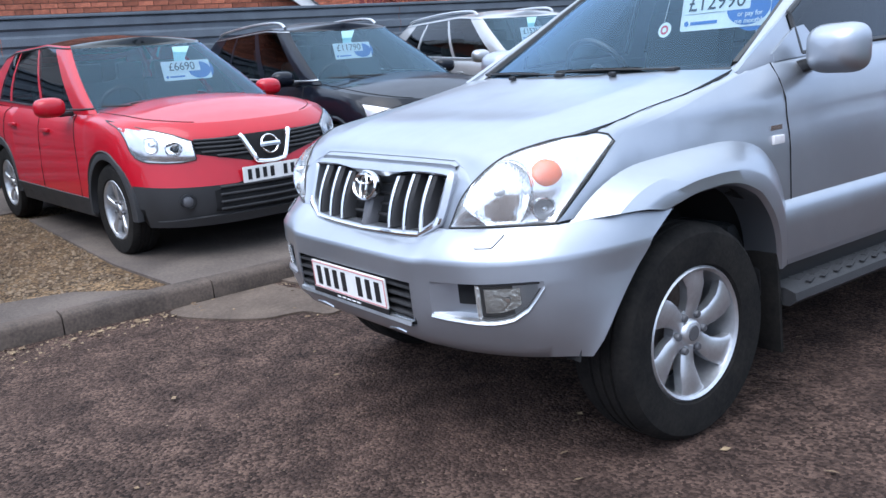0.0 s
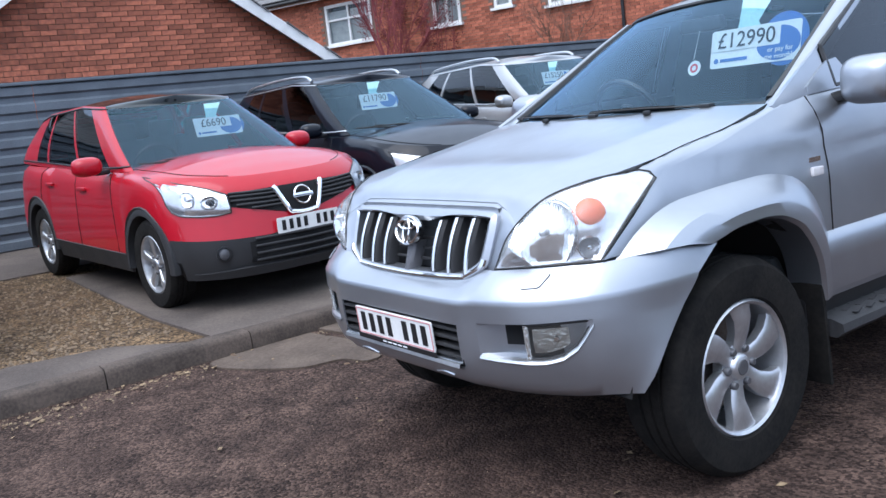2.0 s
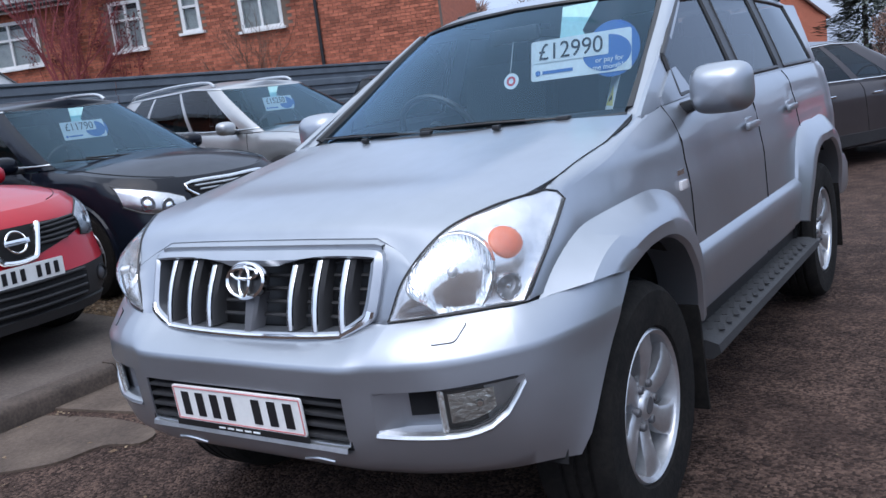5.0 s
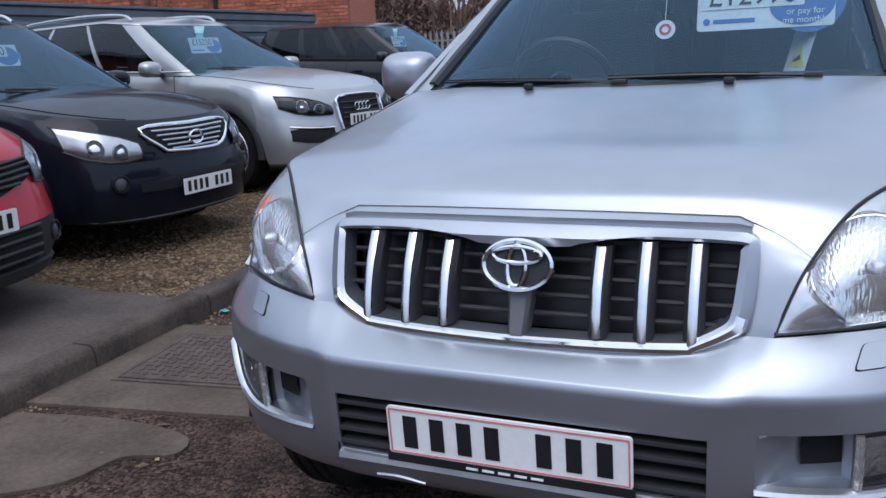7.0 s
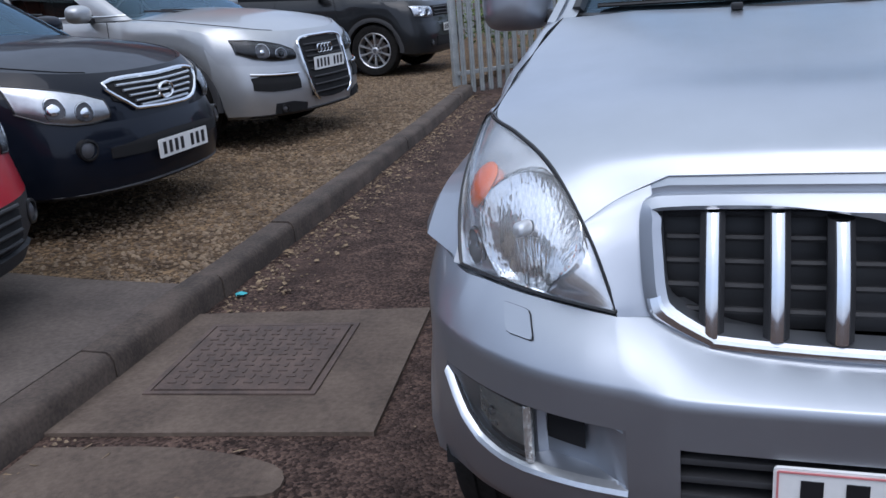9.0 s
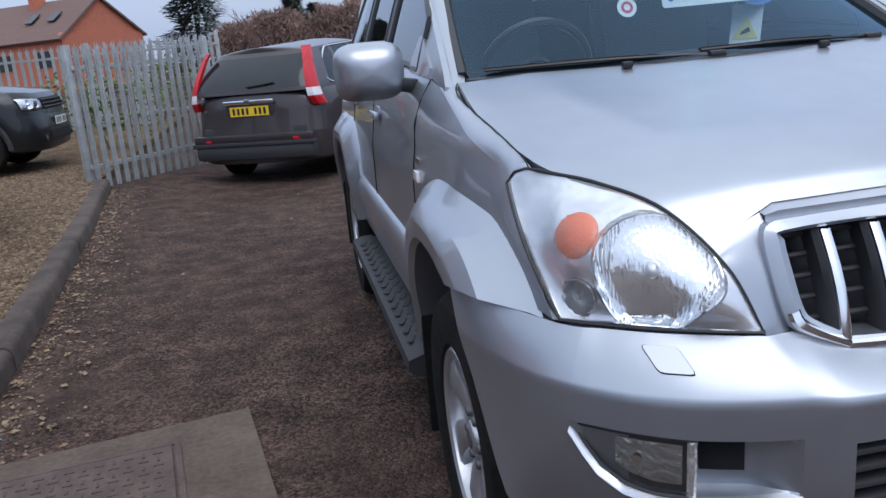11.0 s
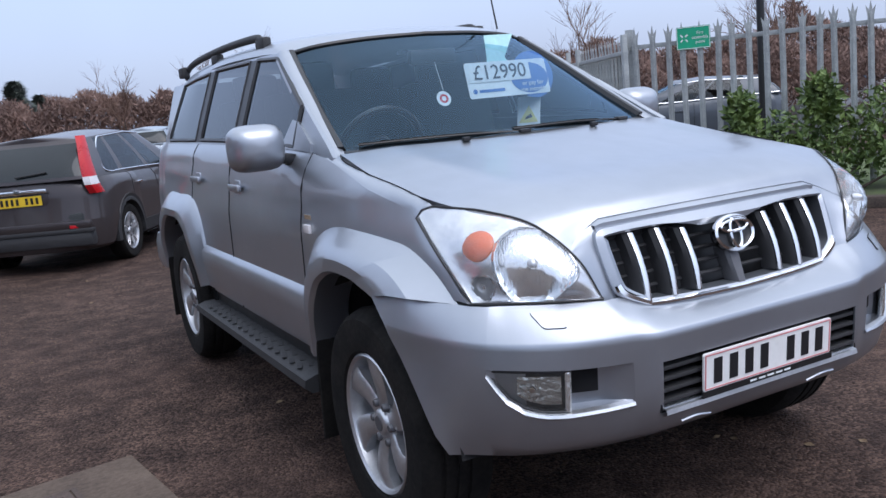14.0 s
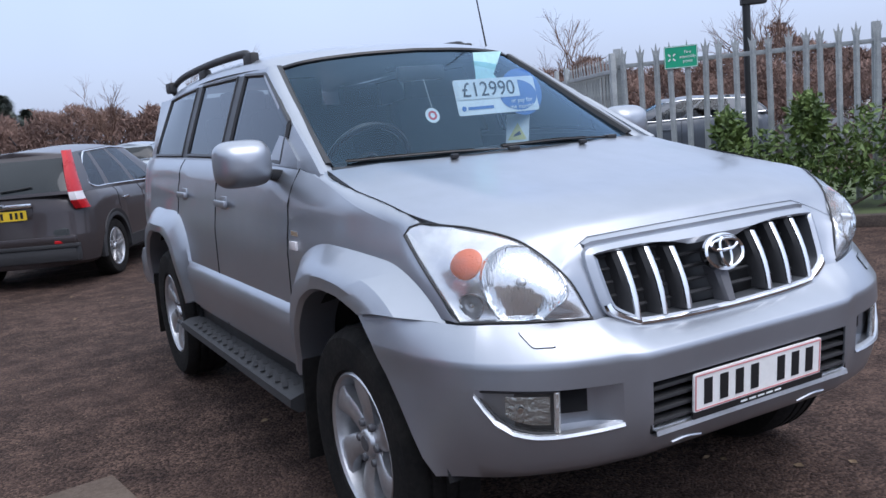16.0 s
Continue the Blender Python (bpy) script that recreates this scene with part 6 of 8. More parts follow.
        part("door_handle", add_box(bmesh.new(), (sd * (side_x(y, z) + 0.020), y, z), (0.022, 0.19, 0.032), None, 0.010), SILVER, offroad, "silver door handle")
    part("script_badge", add_box(bmesh.new(), (sd * (side_x(0.52, 1.03) + 0.002), 0.52, 1.036), (0.004, 0.075, 0.018)), CHROME, offroad)
    rep = part("side_repeater", add_box(bmesh.new(), (sd * (side_x(0.52, 0.99) + 0.004), 0.522, 0.992), (0.014, 0.070, 0.034), None, 0.006), WHITELENS, offroad, "clear side repeater")
    # cabin side: pillars, panes
    ZT = [(0.40, 1.25), (1.26, 1.690), (1.60, 1.712), (2.4, 1.725), (3.55, 1.690)]

    def cabin(y, t):
        z0 = lin1(BELT, y)
        z1 = max(z0 + 0.001, lin1(ZT, y))
        z = lerp(z0, z1, t)
        return Vector((sd * (lerp(side_x(y, z0) - 0.004, 0.645 - 0.04 * curve1([(2.8, 0), (3.6, 1)], y), ((z - z0) / max(0.2, 1.70 - z0)) ** 1.08)), y + (0.10 * t if y > 3.3 else 0) * 0, z))
    cy = [0.40 + 0.025 * k for k in range(137)]
    cg = [[cabin(y, t) for t in (0, 0.05, 0.12, 0.3, 0.5, 0.7, 0.86, 0.94, 1.0)] for y in cy]
    PANES = [(0.78, 1.60, "front_side_window"), (1.72, 2.42, "rear_side_window"), (2.55, 3.36, "quarter_window")]

    def pane_at(i, j):
        y = (cy[i] + cy[i + 1]) / 2
        for a, c2, nm in PANES:
            if a < y < c2 and 1 <= j <= 6 and not (nm == "front_side_window" and (lin1(ZT, y) - lin1(BELT, y)) < 0.16):
                return nm
        return ""
    part("cabin_frame", thicken(add_grid(bmesh.new(), cg, lambda i, j: not pane_at(i, j)), 0.02), SILVER, offroad)
    for a, c2, nm in PANES:
        part(nm, add_grid(bmesh.new(), cg, lambda i, j: pane_at(i, j) == nm), TINT, offroad, "side window")
        ii = [i for i in range(len(cy)) if a <= cy[i] <= c2 + 0.01]
        rim_ = [cg[i][1] for i in ii] + [cg[ii[-1]][k] for k in range(2, 8)] + [cg[i][7] for i in ii[::-1]] + [cg[ii[0]][k] for k in range(6, 0, -1)]
        part("window_seal", add_tube(bmesh.new(), rim_, 0.012, 6), TRIM, offroad)
    for y in (1.66, 2.485):
        part("black_pillar", add_grid(bmesh.new(), [[cabin(y + dy, t) + Vector((sd * 0.006, 0, 0)) for t in (0.03, 0.3, 0.6, 0.95)] for dy in (-0.055, 0.055)]), TRIM, offroad)
    # mirrors
    mp_ = part("door_mirror", add_pod(bmesh.new(), (sd * 0.956, 0.795, 1.300), (0.112, 0.105, 0.092), 0.55), SILVER, offroad, "silver door mirror", 60)
    part("mirror_arm", add_box(bmesh.new(), (sd * 0.855, 0.795, 1.250), (0.14, 0.10, 0.045), Matrix.Rotation(radians(-sd * 12), 3, "Y"), 0.016), TRIM, mp_)
    part("mirror_glass", add_plate(bmesh.new(), ellipse(0.090, 0.074, 24), 0.003, Matrix.Translation((sd * 0.956, 0.850, 1.300))), CHROME, mp_)
    foot = [[cabin(y, 0.0) + Vector((sd * 0.010, 0, 0.0)), cabin(y, 0.0).lerp(cabin(y, 1.0), min(0.95, h_ / max(0.05, lin1(ZT, y) - lin1(BELT, y)))) + Vector((sd * 0.012, 0, 0))] for y, h_ in ((0.62, 0.03), (0.71, 0.075), (0.79, 0.110), (0.86, 0.115), (0.93, 0.02))]
    part("mirror_foot", thicken(add_grid(bmesh.new(), foot), 0.012), SILVER, mp_)
    # roof rail
    rail = cr([(sd * 0.600, 1.60, 1.742), (sd * 0.605, 1.67, 1.788), (sd * 0.605, 1.80, 1.806), (sd * 0.605, 2.4, 1.815), (sd * 0.590, 3.1, 1.806), (sd * 0.575, 3.45, 1.776), (sd * 0.565, 3.55, 1.730)], 6)
    part("roof_rail", add_tube(bmesh.new(), rail, 0.017, 10, True, 1.2), PLASTIC, offroad, "dark roof rail")
    for y in (1.66, 3.48, 2.56):
        part("rail_foot", add_box(bmesh.new(), (sd * 0.60, y, 1.764), (0.045, 0.14, 0.070), None, 0.015), PLASTIC, offroad)

# windscreen, roof, rear
ws = [[Vector(p) for p in r] for r in (
    [(0, 0.300, 1.264), (0.30, 0.332, 1.263), (0.57, 0.410, 1.262), (0.720, 0.492, 1.264)],
    [(0, 0.575, 1.430), (0.29, 0.605, 1.427), (0.545, 0.675, 1.417), (0.686, 0.755, 1.408)],
    [(0, 0.850, 1.595), (0.28, 0.88, 1.590), (0.52, 0.94, 1.575), (0.646, 1.015, 1.558)],
    [(0, 1.105, 1.728), (0.27, 1.13, 1.722), (0.49, 1.18, 1.706), (0.605, 1.245, 1.684)])]
wsg = refine(ws, 6, 6)
screen = part("windscreen", add_grid(bmesh.new(), wsg, mirror=True), SCREEN, offroad, "clear windscreen")
screen.visible_shadow = False
for sd in (1, -1):
    ap = [Vector((sd * 0.785, 0.200, 1.140)), Vector((sd * 0.774, 0.40, 1.222)), Vector((sd * 0.748, 0.505, 1.272)), Vector((sd * 0.714, 0.745, 1.410)), Vector((sd * 0.672, 1.015, 1.564)), Vector((sd * 0.628, 1.255, 1.692))]
    part("windscreen_pillar", add_sweep(bmesh.new(), cr(ap, 5), lambda i, p: [p + Vector((sd * dx, dy, dz)) for dx, dy, dz in ((-0.034, -0.012, 0.002), (0.0, -0.016, 0.012), (0.024, 0.010, 0.010), (0.034, 0.060, -0.010), (0.024, 0.090, -0.03), (-0.02, 0.05, -0.03))]), SILVER, offroad, "silver windscreen pillar", 60)
    part("screen_seal", add_tube(bmesh.new(), [Vector((sd * (r[-1].x + 0.002), r[-1].y - 0.003, r[-1].z + 0.003)) for r in wsg], 0.019, 6), TRIM, offroad)
part("scuttle", add_grid(bmesh.new(), [[p + Vector((0, dy, dz)) for p in [Vector((-q.x, q.y, q.z)) for q in wsg[0][::-1]] + wsg[0][1:]] for dy, dz in ((-0.025, -0.006), (0.01, 0.002), (0.03, 0.012))]), TRIM, offroad, "black scuttle panel")
part("screen_top_seal", add_tube(bmesh.new(), [Vector((-q.x, q.y, q.z)) for q in wsg[-1][::-1]] + wsg[-1][1:], 0.012, 6), TRIM, offroad)
rf_ = [[Vector(p) for p in r] for r in (
    [(0, 1.110, 1.735), (0.27, 1.135, 1.729), (0.49, 1.185, 1.712), (0.61, 1.250, 1.690), (0.640, 1.27, 1.682)],
    [(0, 1.45, 1.795), (0.28, 1.46, 1.790), (0.50, 1.48, 1.773), (0.61, 1.50, 1.745), (0.648, 1.51, 1.705)],
    [(0, 2.3, 1.818), (0.28, 2.3, 1.813), (0.50, 2.3, 1.796), (0.61, 2.3, 1.765), (0.648, 2.3, 1.722)],
    [(0, 3.2, 1.800), (0.28, 3.2, 1.795), (0.48, 3.2, 1.778), (0.58, 3.2, 1.748), (0.615, 3.2, 1.704)],
    [(0, 3.78, 1.745), (0.27, 3.77, 1.740), (0.46, 3.75, 1.725), (0.56, 3.70, 1.700), (0.60, 3.62, 1.682)])]
part("roof", thicken(add_grid(bmesh.new(), refine(rf_, 6, 4), mirror=True), 0.015), SILVER, offroad, "silver roof", 60)
rear = [[Vector((x * w_, 3.86 - 0.16 * max(0, z - 1.3) - 0.10 * x ** 4, z)) for x in (0, 0.3, 0.6, 0.85, 1.0)] for z, w_ in ((0.5, 0.80), (0.9, 0.82), (1.3, 0.71), (1.55, 0.60), (1.70, 0.54))]
part("tailgate", thicken(add_grid(bmesh.new(), refine(rear, 4, 4), mirror=True), 0.02), SILVER, offroad)
part("rear_bumper", add_box(bmesh.new(), (0, 3.84, 0.56), (1.74, 0.30, 0.28), None, 0.08), SILVER, offroad)
part("underbody", add_box(bmesh.new(), (0, 1.5, 0.47), (1.02, 4.3, 0.16), None, 0.03), SEAM, offroad)
part("engine_bay", add_box(bmesh.new(), (0, -0.08, 0.78), (0.98, 0.86, 0.46), None, 0.03), SEAM, offroad)
part("aerial", add_tube(bmesh.new(), [(0.56, 1.36, 1.755), (0.556, 1.40, 1.95), (0.55, 1.45, 2.22)], [0.005, 0.004, 0.003], 6), TRIM, offroad, "thin black aerial")
# wipers (right-hand drive)
for px, tx in ((0.52, -0.06), (-0.02, -0.66)):
    arm = cr([(px, 0.316 + 0.24 * px * px, 1.268), ((px + tx) / 2, 0.320 + 0.28 * ((px + tx) / 2) ** 2, 1.280), (tx, 0.325 + 0.31 * tx * tx, 1.280)], 6)
    wpr = part("wiper_arm", add_tube(bmesh.new(), arm, 0.0048, 6), TRIM, offroad, "black wiper")
    part("blade", add_tube(bmesh.new(), [p + Vector((0, 0.008, 0.004)) for p in arm[3:]], 0.0038, 6), RUBBER, wpr)
    part("pivot", add_box(bmesh.new(), (px, 0.314 + 0.24 * px * px, 1.266), (0.05, 0.04, 0.022), None, 0.008), TRIM, wpr)
# inside
part("dashboard", add_box(bmesh.new(), (0, 0.74, 1.16), (1.36, 0.50, 0.20), None, 0.07), DASH, offroad)
part("cabin_floor", add_box(bmesh.new(), (0, 2.0, 0.62), (1.5, 3.2, 0.12), None, 0.03), DASH, offroad)
for x in (0.38, -0.38):
    for y in (1.50, 2.42):
        part("seat_base", add_box(bmesh.new(), (x, y - 0.20, 0.92), (0.52, 0.52, 0.18), None, 0.06), CLOTH, offroad)
        part("seat_back", add_box(bmesh.new(), (x, y + 0.12, 1.22), (0.50, 0.16, 0.62), Matrix.Rotation(radians(-12), 3, "X"), 0.06), CLOTH, offroad)
        part("headrest", add_box(bmesh.new(), (x, y + 0.20, 1.58), (0.27, 0.11, 0.18), None, 0.045), CLOTH, offroad)
stw = Matrix.Translation((-0.37, 0.92, 1.235)) @ Matrix.Rotation(radians(90), 4, "Z") @ Matrix.Rotation(radians(-28), 4, "Y")
st = part("steering_wheel", add_lathe(bmesh.new(), [(0.19 + 0.016 * math.cos(q * math.tau / 8), 0.016 * math.sin(q * math.tau / 8)) for q in range(9)], 36, stw), TRIM, offroad)
part("boss", add_lathe(bmesh.new(), [(0.06, -0.02), (0.06, 0.01), (0, 0.015)], 20, stw), TRIM, st)
part("rear_view_mirror", add_box(bmesh.new(), (0, 1.06, 1.62), (0.24, 0.05, 0.07), None, 0.02), TRIM, offroad)

# things on the windscreen
card = price_card("price_card", Matrix.Translation((0.362, 0.962, 1.505)) @ Matrix.Rotation(radians(-14), 4, "X"), "\u00a312990", 0.098, "price card of 12990 pounds inside the silver car's windscreen")
tag = thing("round_tag", Matrix.Translation((0.0, 0.977, 1.424)), "small round white tag with a red sign, hung on a thread", "tag")
part("disc", add_plate(bmesh.new(), ellipse(0.036, 0.036, 24), 0.002, Matrix.Rotation(radians(-20), 4, "X")), CARD_W, tag)
part("mark", add_ring(bmesh.new(), 0.022, 0.022, 0.010, 0.001, Matrix.Translation((0, -0.002, 0)) @ Matrix.Rotation(radians(-20), 4, "X")), STICKER_RED, tag)
part("thread", add_tube(bmesh.new(), [(0, 0, 0.036), (0, 0.06, 0.17)], 0.0012, 4), CARD_W, tag)
warn = thing("warning_sticker", Matrix.Translation((0.46, 0.98, 1.325)) @ Matrix.Rotation(radians(-52), 4, "Z") @ Matrix.Rotation(radians(-18), 4, "X"), "pale card with a yellow warning triangle behind the windscreen", "sticker")
part("sheet", add_plate(bmesh.new(), round_rect(0.115, 0.15, 0.006), 0.001), CARD_W, warn)
tri = part("triangle", add_plate(bmesh.new(), [(-0.048, -0.055), (0.048, -0.055), (0, 0.030)], -0.001, pose(0, -0.001, 0)), YELLOW, warn)
part("mark", add_plate(bmesh.new(), [(-0.018, -0.040), (0.020, -0.030), (0.012, -0.012), (-0.014, -0.028)], -0.001, pose(0, -0.0025, 0)), INK, tri)


# ---- the other cars ----
def screen_card(m, price, y0, y1, zb, zr, x=0.0):
    """A price card behind another car's windscreen, in that car's axes."""
    t = 0.60
    ang = math.degrees(math.atan2(y1 - y0, zr - zb))
    return price_card("price_card", m @ Matrix.Translation((x, lerp(y0, y1, t) + 0.16, lerp(zb, zr, t) - 0.01)) @ Matrix.Rotation(radians(-16), 4, "X"), price, 0.098, "price card inside a parked car's windscreen", False)


def pl_pose(rows, f, out=0.012, tilt=0):
    p = on_front(rows, 0, f, out)
    return pose(0, p.y, p.z, tilt, 0, 0)


# red crossover
RM = slope_pose(-3.96, 0.29, 95)
rc, rr_, rg = car("red_crossover", RM, "glossy red crossover with black bumper and dark glass roof", dict(
    F=-0.88, R=3.44, W=0.89, wb=2.63, r=0.345, sill=0.25, paint=RED, clad=PLASTIC, bumper_paint=PLASTIC, rear_paint=RED, clad_levels=1, bumper_levels=2, lip=0.055,
    levels=[(0.0, 0.05, 0.06), (0.20, 0.0, 0.0), (0.42, 0.0, 0.0), (0.60, 0.010, 0.035), (0.72, 0.016, 0.06), (0.86, 0.032, 0.09), (0.94, 0.055, 0.13), (1.0, 0.10, 0.20)],
    top=[(-0.88, 0.92), (-0.5, 0.98), (-0.1, 1.015), (0.3, 1.03), (1.0, 1.03), (2.3, 1.07), (3.4, 1.10)], glass=(0.22, 1.10, 3.05, 3.36),
    belt=[(0.2, 1.045), (0.6, 1.03), (1.2, 1.02), (2.3, 1.07), (3.4, 1.12)], roof=[(1.0, 1.55), (1.7, 1.60), (2.6, 1.57), (3.1, 1.50)], wroof=0.60, roof_paint=DARKGLASS, panes=[(0.70, 1.42), (1.52, 2.35), (2.45, 2.75)],
    doors=(0.60, 1.47, 2.42), handles=(1.28, 2.16), seat=1.15, crown=0.085, spokes=5, spoke_w=0.075, rimf=0.64, side_glass=TINT, nf=2.7))
nose_panel(rc, rr_, "lower_inlet", SEAM, [-0.46, -0.2, 0, 0.2, 0.46], [0.75, 0.6, 0.6, 0.6, 0.75], [1.75, 2.15, 2.2, 2.15, 1.75], 0.010, "black lower air inlet")
for z in (0.85, 1.2, 1.55, 1.9):
    nose_frame(rc, rr_, "inlet_bar", PLASTIC, [(x, z) for x in (-0.43, 0, 0.43)], 0.022, 0.010)
nose_panel(rc, rr_, "lower_lip", PLASTIC, [-0.78, -0.5, -0.25, 0, 0.25, 0.5, 0.78], 0.02, [0.35, 0.5, 0.5, 0.5, 0.5, 0.5, 0.35], 0.030, "black bumper lip")
nose_panel(rc, rr_, "grille", SEAM, [-0.56, -0.36, -0.15, 0, 0.15, 0.36, 0.56], [4.2, 3.75, 3.2, 3.0, 3.2, 3.75, 4.2], [5.0, 5.2, 5.3, 5.3, 5.3, 5.2, 5.0], 0.006, "black grille")
for f in (3.9, 4.2, 4.5, 4.8, 5.05):
    for sd in (1, -1):
        e_ = 0.36 + 0.16 * min(1, max(0, (f - 3.8) / 0.5))
        nose_frame(rc, rr_, "grille_bar", PLASTIC, [(sd * 0.16, f), (sd * 0.30, f), (sd * e_, f)], 0.016, 0.009)
nose_frame(rc, rr_, "chrome_wing", CHROME, [(0.20, 5.3), (0.185, 4.9), (0.12, 3.3), (0.09, 3.08), (0.0, 2.98), (-0.09, 3.08), (-0.12, 3.3), (-0.185, 4.9), (-0.20, 5.3)], 0.022, 0.019, "chrome V of the grille")
for sd in (1, -1):
    lamp_patch(rc, rr_, sd, [0.53, 0.62, 0.71, 0.79, 0.845], [3.70, 3.50, 3.45, 3.45, 3.65], [5.0, 5.65, 6.0, 6.25, 6.2], 0.006)
    fog(rc, rr_, sd * 0.63, 1.35, 0.042)
bp_ = on_front(rr_, 0, 4.35, 0.050)
bt_ = Matrix.Translation(bp_) @ Matrix.Rotation(radians(-14), 4, "X")
bg = part("badge", add_ring(bmesh.new(), 0.072, 0.072, 0.013, 0.012, bt_), CHROME, rc, "round chrome badge")
part("badge_bar", add_box(bmesh.new(), bp_ + Vector((0, -0.006, 0)), (0.165, 0.010, 0.032), Matrix.Rotation(radians(-14), 3, "X"), 0.003), CHROME, bg)
number_plate(rc, pl_pose(rr_, 2.4, 0.03), PLATE_W)
screen_card(RM, "\u00a36690", 0.22, 1.10, 1.045, 1.52, 0.30)

# charcoal estate
LM = slope_pose(-4.45, 2.57, 90)
lc, lr_, lg = car("charcoal_estate", LM, "dark charcoal off-road estate with satin grille", dict(
    F=-0.93, R=3.78, W=0.915, wb=2.715, r=0.36, sill=0.25, paint=NAVY, bumper_levels=4,
    top=[(-0.93, 0.88), (-0.5, 0.96), (0, 1.02), (0.4, 1.055), (1.0, 1.06), (2.4, 1.10), (3.7, 1.12)], glass=(0.25, 1.20, 3.30, 3.68),
    belt=[(0.2, 1.08), (0.6, 1.065), (1.4, 1.06), (2.4, 1.10), (3.7, 1.14)], roof=[(1.1, 1.60), (1.8, 1.645), (3.4, 1.58)], wroof=0.62, rails=SATIN, panes=[(0.72, 1.52), (1.62, 2.42), (2.52, 3.05)],
    doors=(0.55, 1.56, 2.46), handles=(1.36, 2.24), seat=1.2, crown=0.075, spokes=5, spoke_w=0.06, window_trim=SATIN, nf=2.6))
nose_panel(lc, lr_, "grille", SEAM, [-0.42, -0.2, 0, 0.2, 0.42], [5.3, 4.75, 4.65, 4.75, 5.3], [6.2, 6.4, 6.45, 6.4, 6.2], 0.010, "dark grille")
for f in (4.85, 5.15, 5.45, 5.75, 6.05):
    w_ = 0.24 + 0.11 * (f - 4.85)
    nose_frame(lc, lr_, "grille_bar", SATIN, [(-w_, f), (0, f), (w_, f)], 0.018, 0.008)
nose_frame(lc, lr_, "grille_frame", CHROME, [(-0.29, 4.72), (-0.44, 6.25), (0, 6.5), (0.44, 6.25), (0.29, 4.72), (0, 4.55), (-0.29, 4.72)], 0.020, 0.013, "chrome grille frame")
bp_ = on_front(lr_, 0, 5.45, 0.040)
bg = part("badge", add_ring(bmesh.new(), 0.075, 0.052, 0.012, 0.012, Matrix.Translation(bp_)), CHROME, lc, "oval chrome badge")
nose_panel(lc, lr_, "lower_inlet", SEAM, [-0.55, -0.3, 0, 0.3, 0.55], 2.5, [2.95, 3.2, 3.25, 3.2, 2.95], 0.008)
nose_panel(lc, lr_, "lower_lip", PLASTIC, [-0.8, -0.4, 0, 0.4, 0.8], 0.1, 0.95, 0.010, "dark lower bumper")
for sd in (1, -1):
    lamp_patch(lc, lr_, sd, [0.48, 0.58, 0.68, 0.77, 0.84], [4.3, 4.05, 4.0, 4.2, 4.7], [5.4, 5.75, 5.95, 6.05, 6.1], 0.010, housing=ALLOY, bowls=[("lamp_bowl", 0.64, 0.46, 0.062, BOWL, ALLOY_DARK, ""), ("lamp_shield", 0.64, 0.46, 0.034, SHIELD, CHROME, ""), ("lamp_bowl", 0.32, 0.44, 0.050, BOWL, ALLOY_DARK, ""), ("lamp_shield", 0.32, 0.44, 0.028, SHIELD, CHROME, "")])
    fog(lc, lr_, sd * 0.66, 3.0, 0.045)
number_plate(lc, pl_pose(lr_, 2.5, 0.03), PLATE_W)
screen_card(LM, "\u00a311790", 0.25, 1.20, 1.08, 1.60, -0.03)

# big light-silver estate
QM = slope_pose(-4.69, 5.40, 84)
qc, qr_, qg = car("large_silver_estate", QM, "large light-silver estate car with tall black grille", dict(
    F=-1.00, R=4.05, W=0.985, wb=3.0, r=0.385, sill=0.27, paint=SILVER_WARM, bumper_levels=4, clad=PLASTIC,
    top=[(-1.0, 0.93), (-0.55, 1.02), (0, 1.08), (0.45, 1.11), (1.2, 1.12), (2.6, 1.16), (4.0, 1.18)], glass=(0.30, 1.28, 3.45, 3.90),
    belt=[(0.3, 1.13), (0.7, 1.12), (1.5, 1.12), (2.6, 1.16), (4.0, 1.20)], roof=[(1.2, 1.65), (1.9, 1.695), (3.5, 1.63)], wroof=0.66, rails=SATIN, panes=[(0.78, 1.68), (1.78, 2.66), (2.78, 3.28)],
    doors=(0.58, 1.72, 2.70), handles=(1.50, 2.46), seat=1.3, crown=0.075, spokes=7, spoke_w=0.055, rimf=0.70, ww=0.26, window_trim=SATIN, nf=2.8, lip=0.05))
nose_panel(qc, qr_, "grille", SEAM, [-0.33, -0.15, 0, 0.15, 0.33], [1.9, 1.6, 1.55, 1.6, 1.9], [6.0, 6.2, 6.25, 6.2, 6.0], 0.014, "tall black grille")
for f in (2.1, 2.6, 3.1, 3.6, 4.1, 4.6, 5.1, 5.6):
    nose_frame(qc, qr_, "grille_bar", PLASTIC, [(-0.30, f), (0, f), (0.30, f)], 0.022, 0.008)
nose_frame(qc, qr_, "grille_frame", CHROME, [(-0.25, 1.6), (-0.34, 2.4), (-0.37, 5.0), (-0.33, 6.1), (0, 6.35), (0.33, 6.1), (0.37, 5.0), (0.34, 2.4), (0.25, 1.6)], 0.022, 0.013, "bright grille frame")
bp_ = on_front(qr_, 0, 5.2, 0.036)
for k in range(4):
    part("badge_ring", add_ring(bmesh.new(), 0.043, 0.043, 0.010, 0.010, Matrix.Translation(bp_ + Vector((-0.0915 + 0.061 * k, 0, 0)))), CHROME, qc)
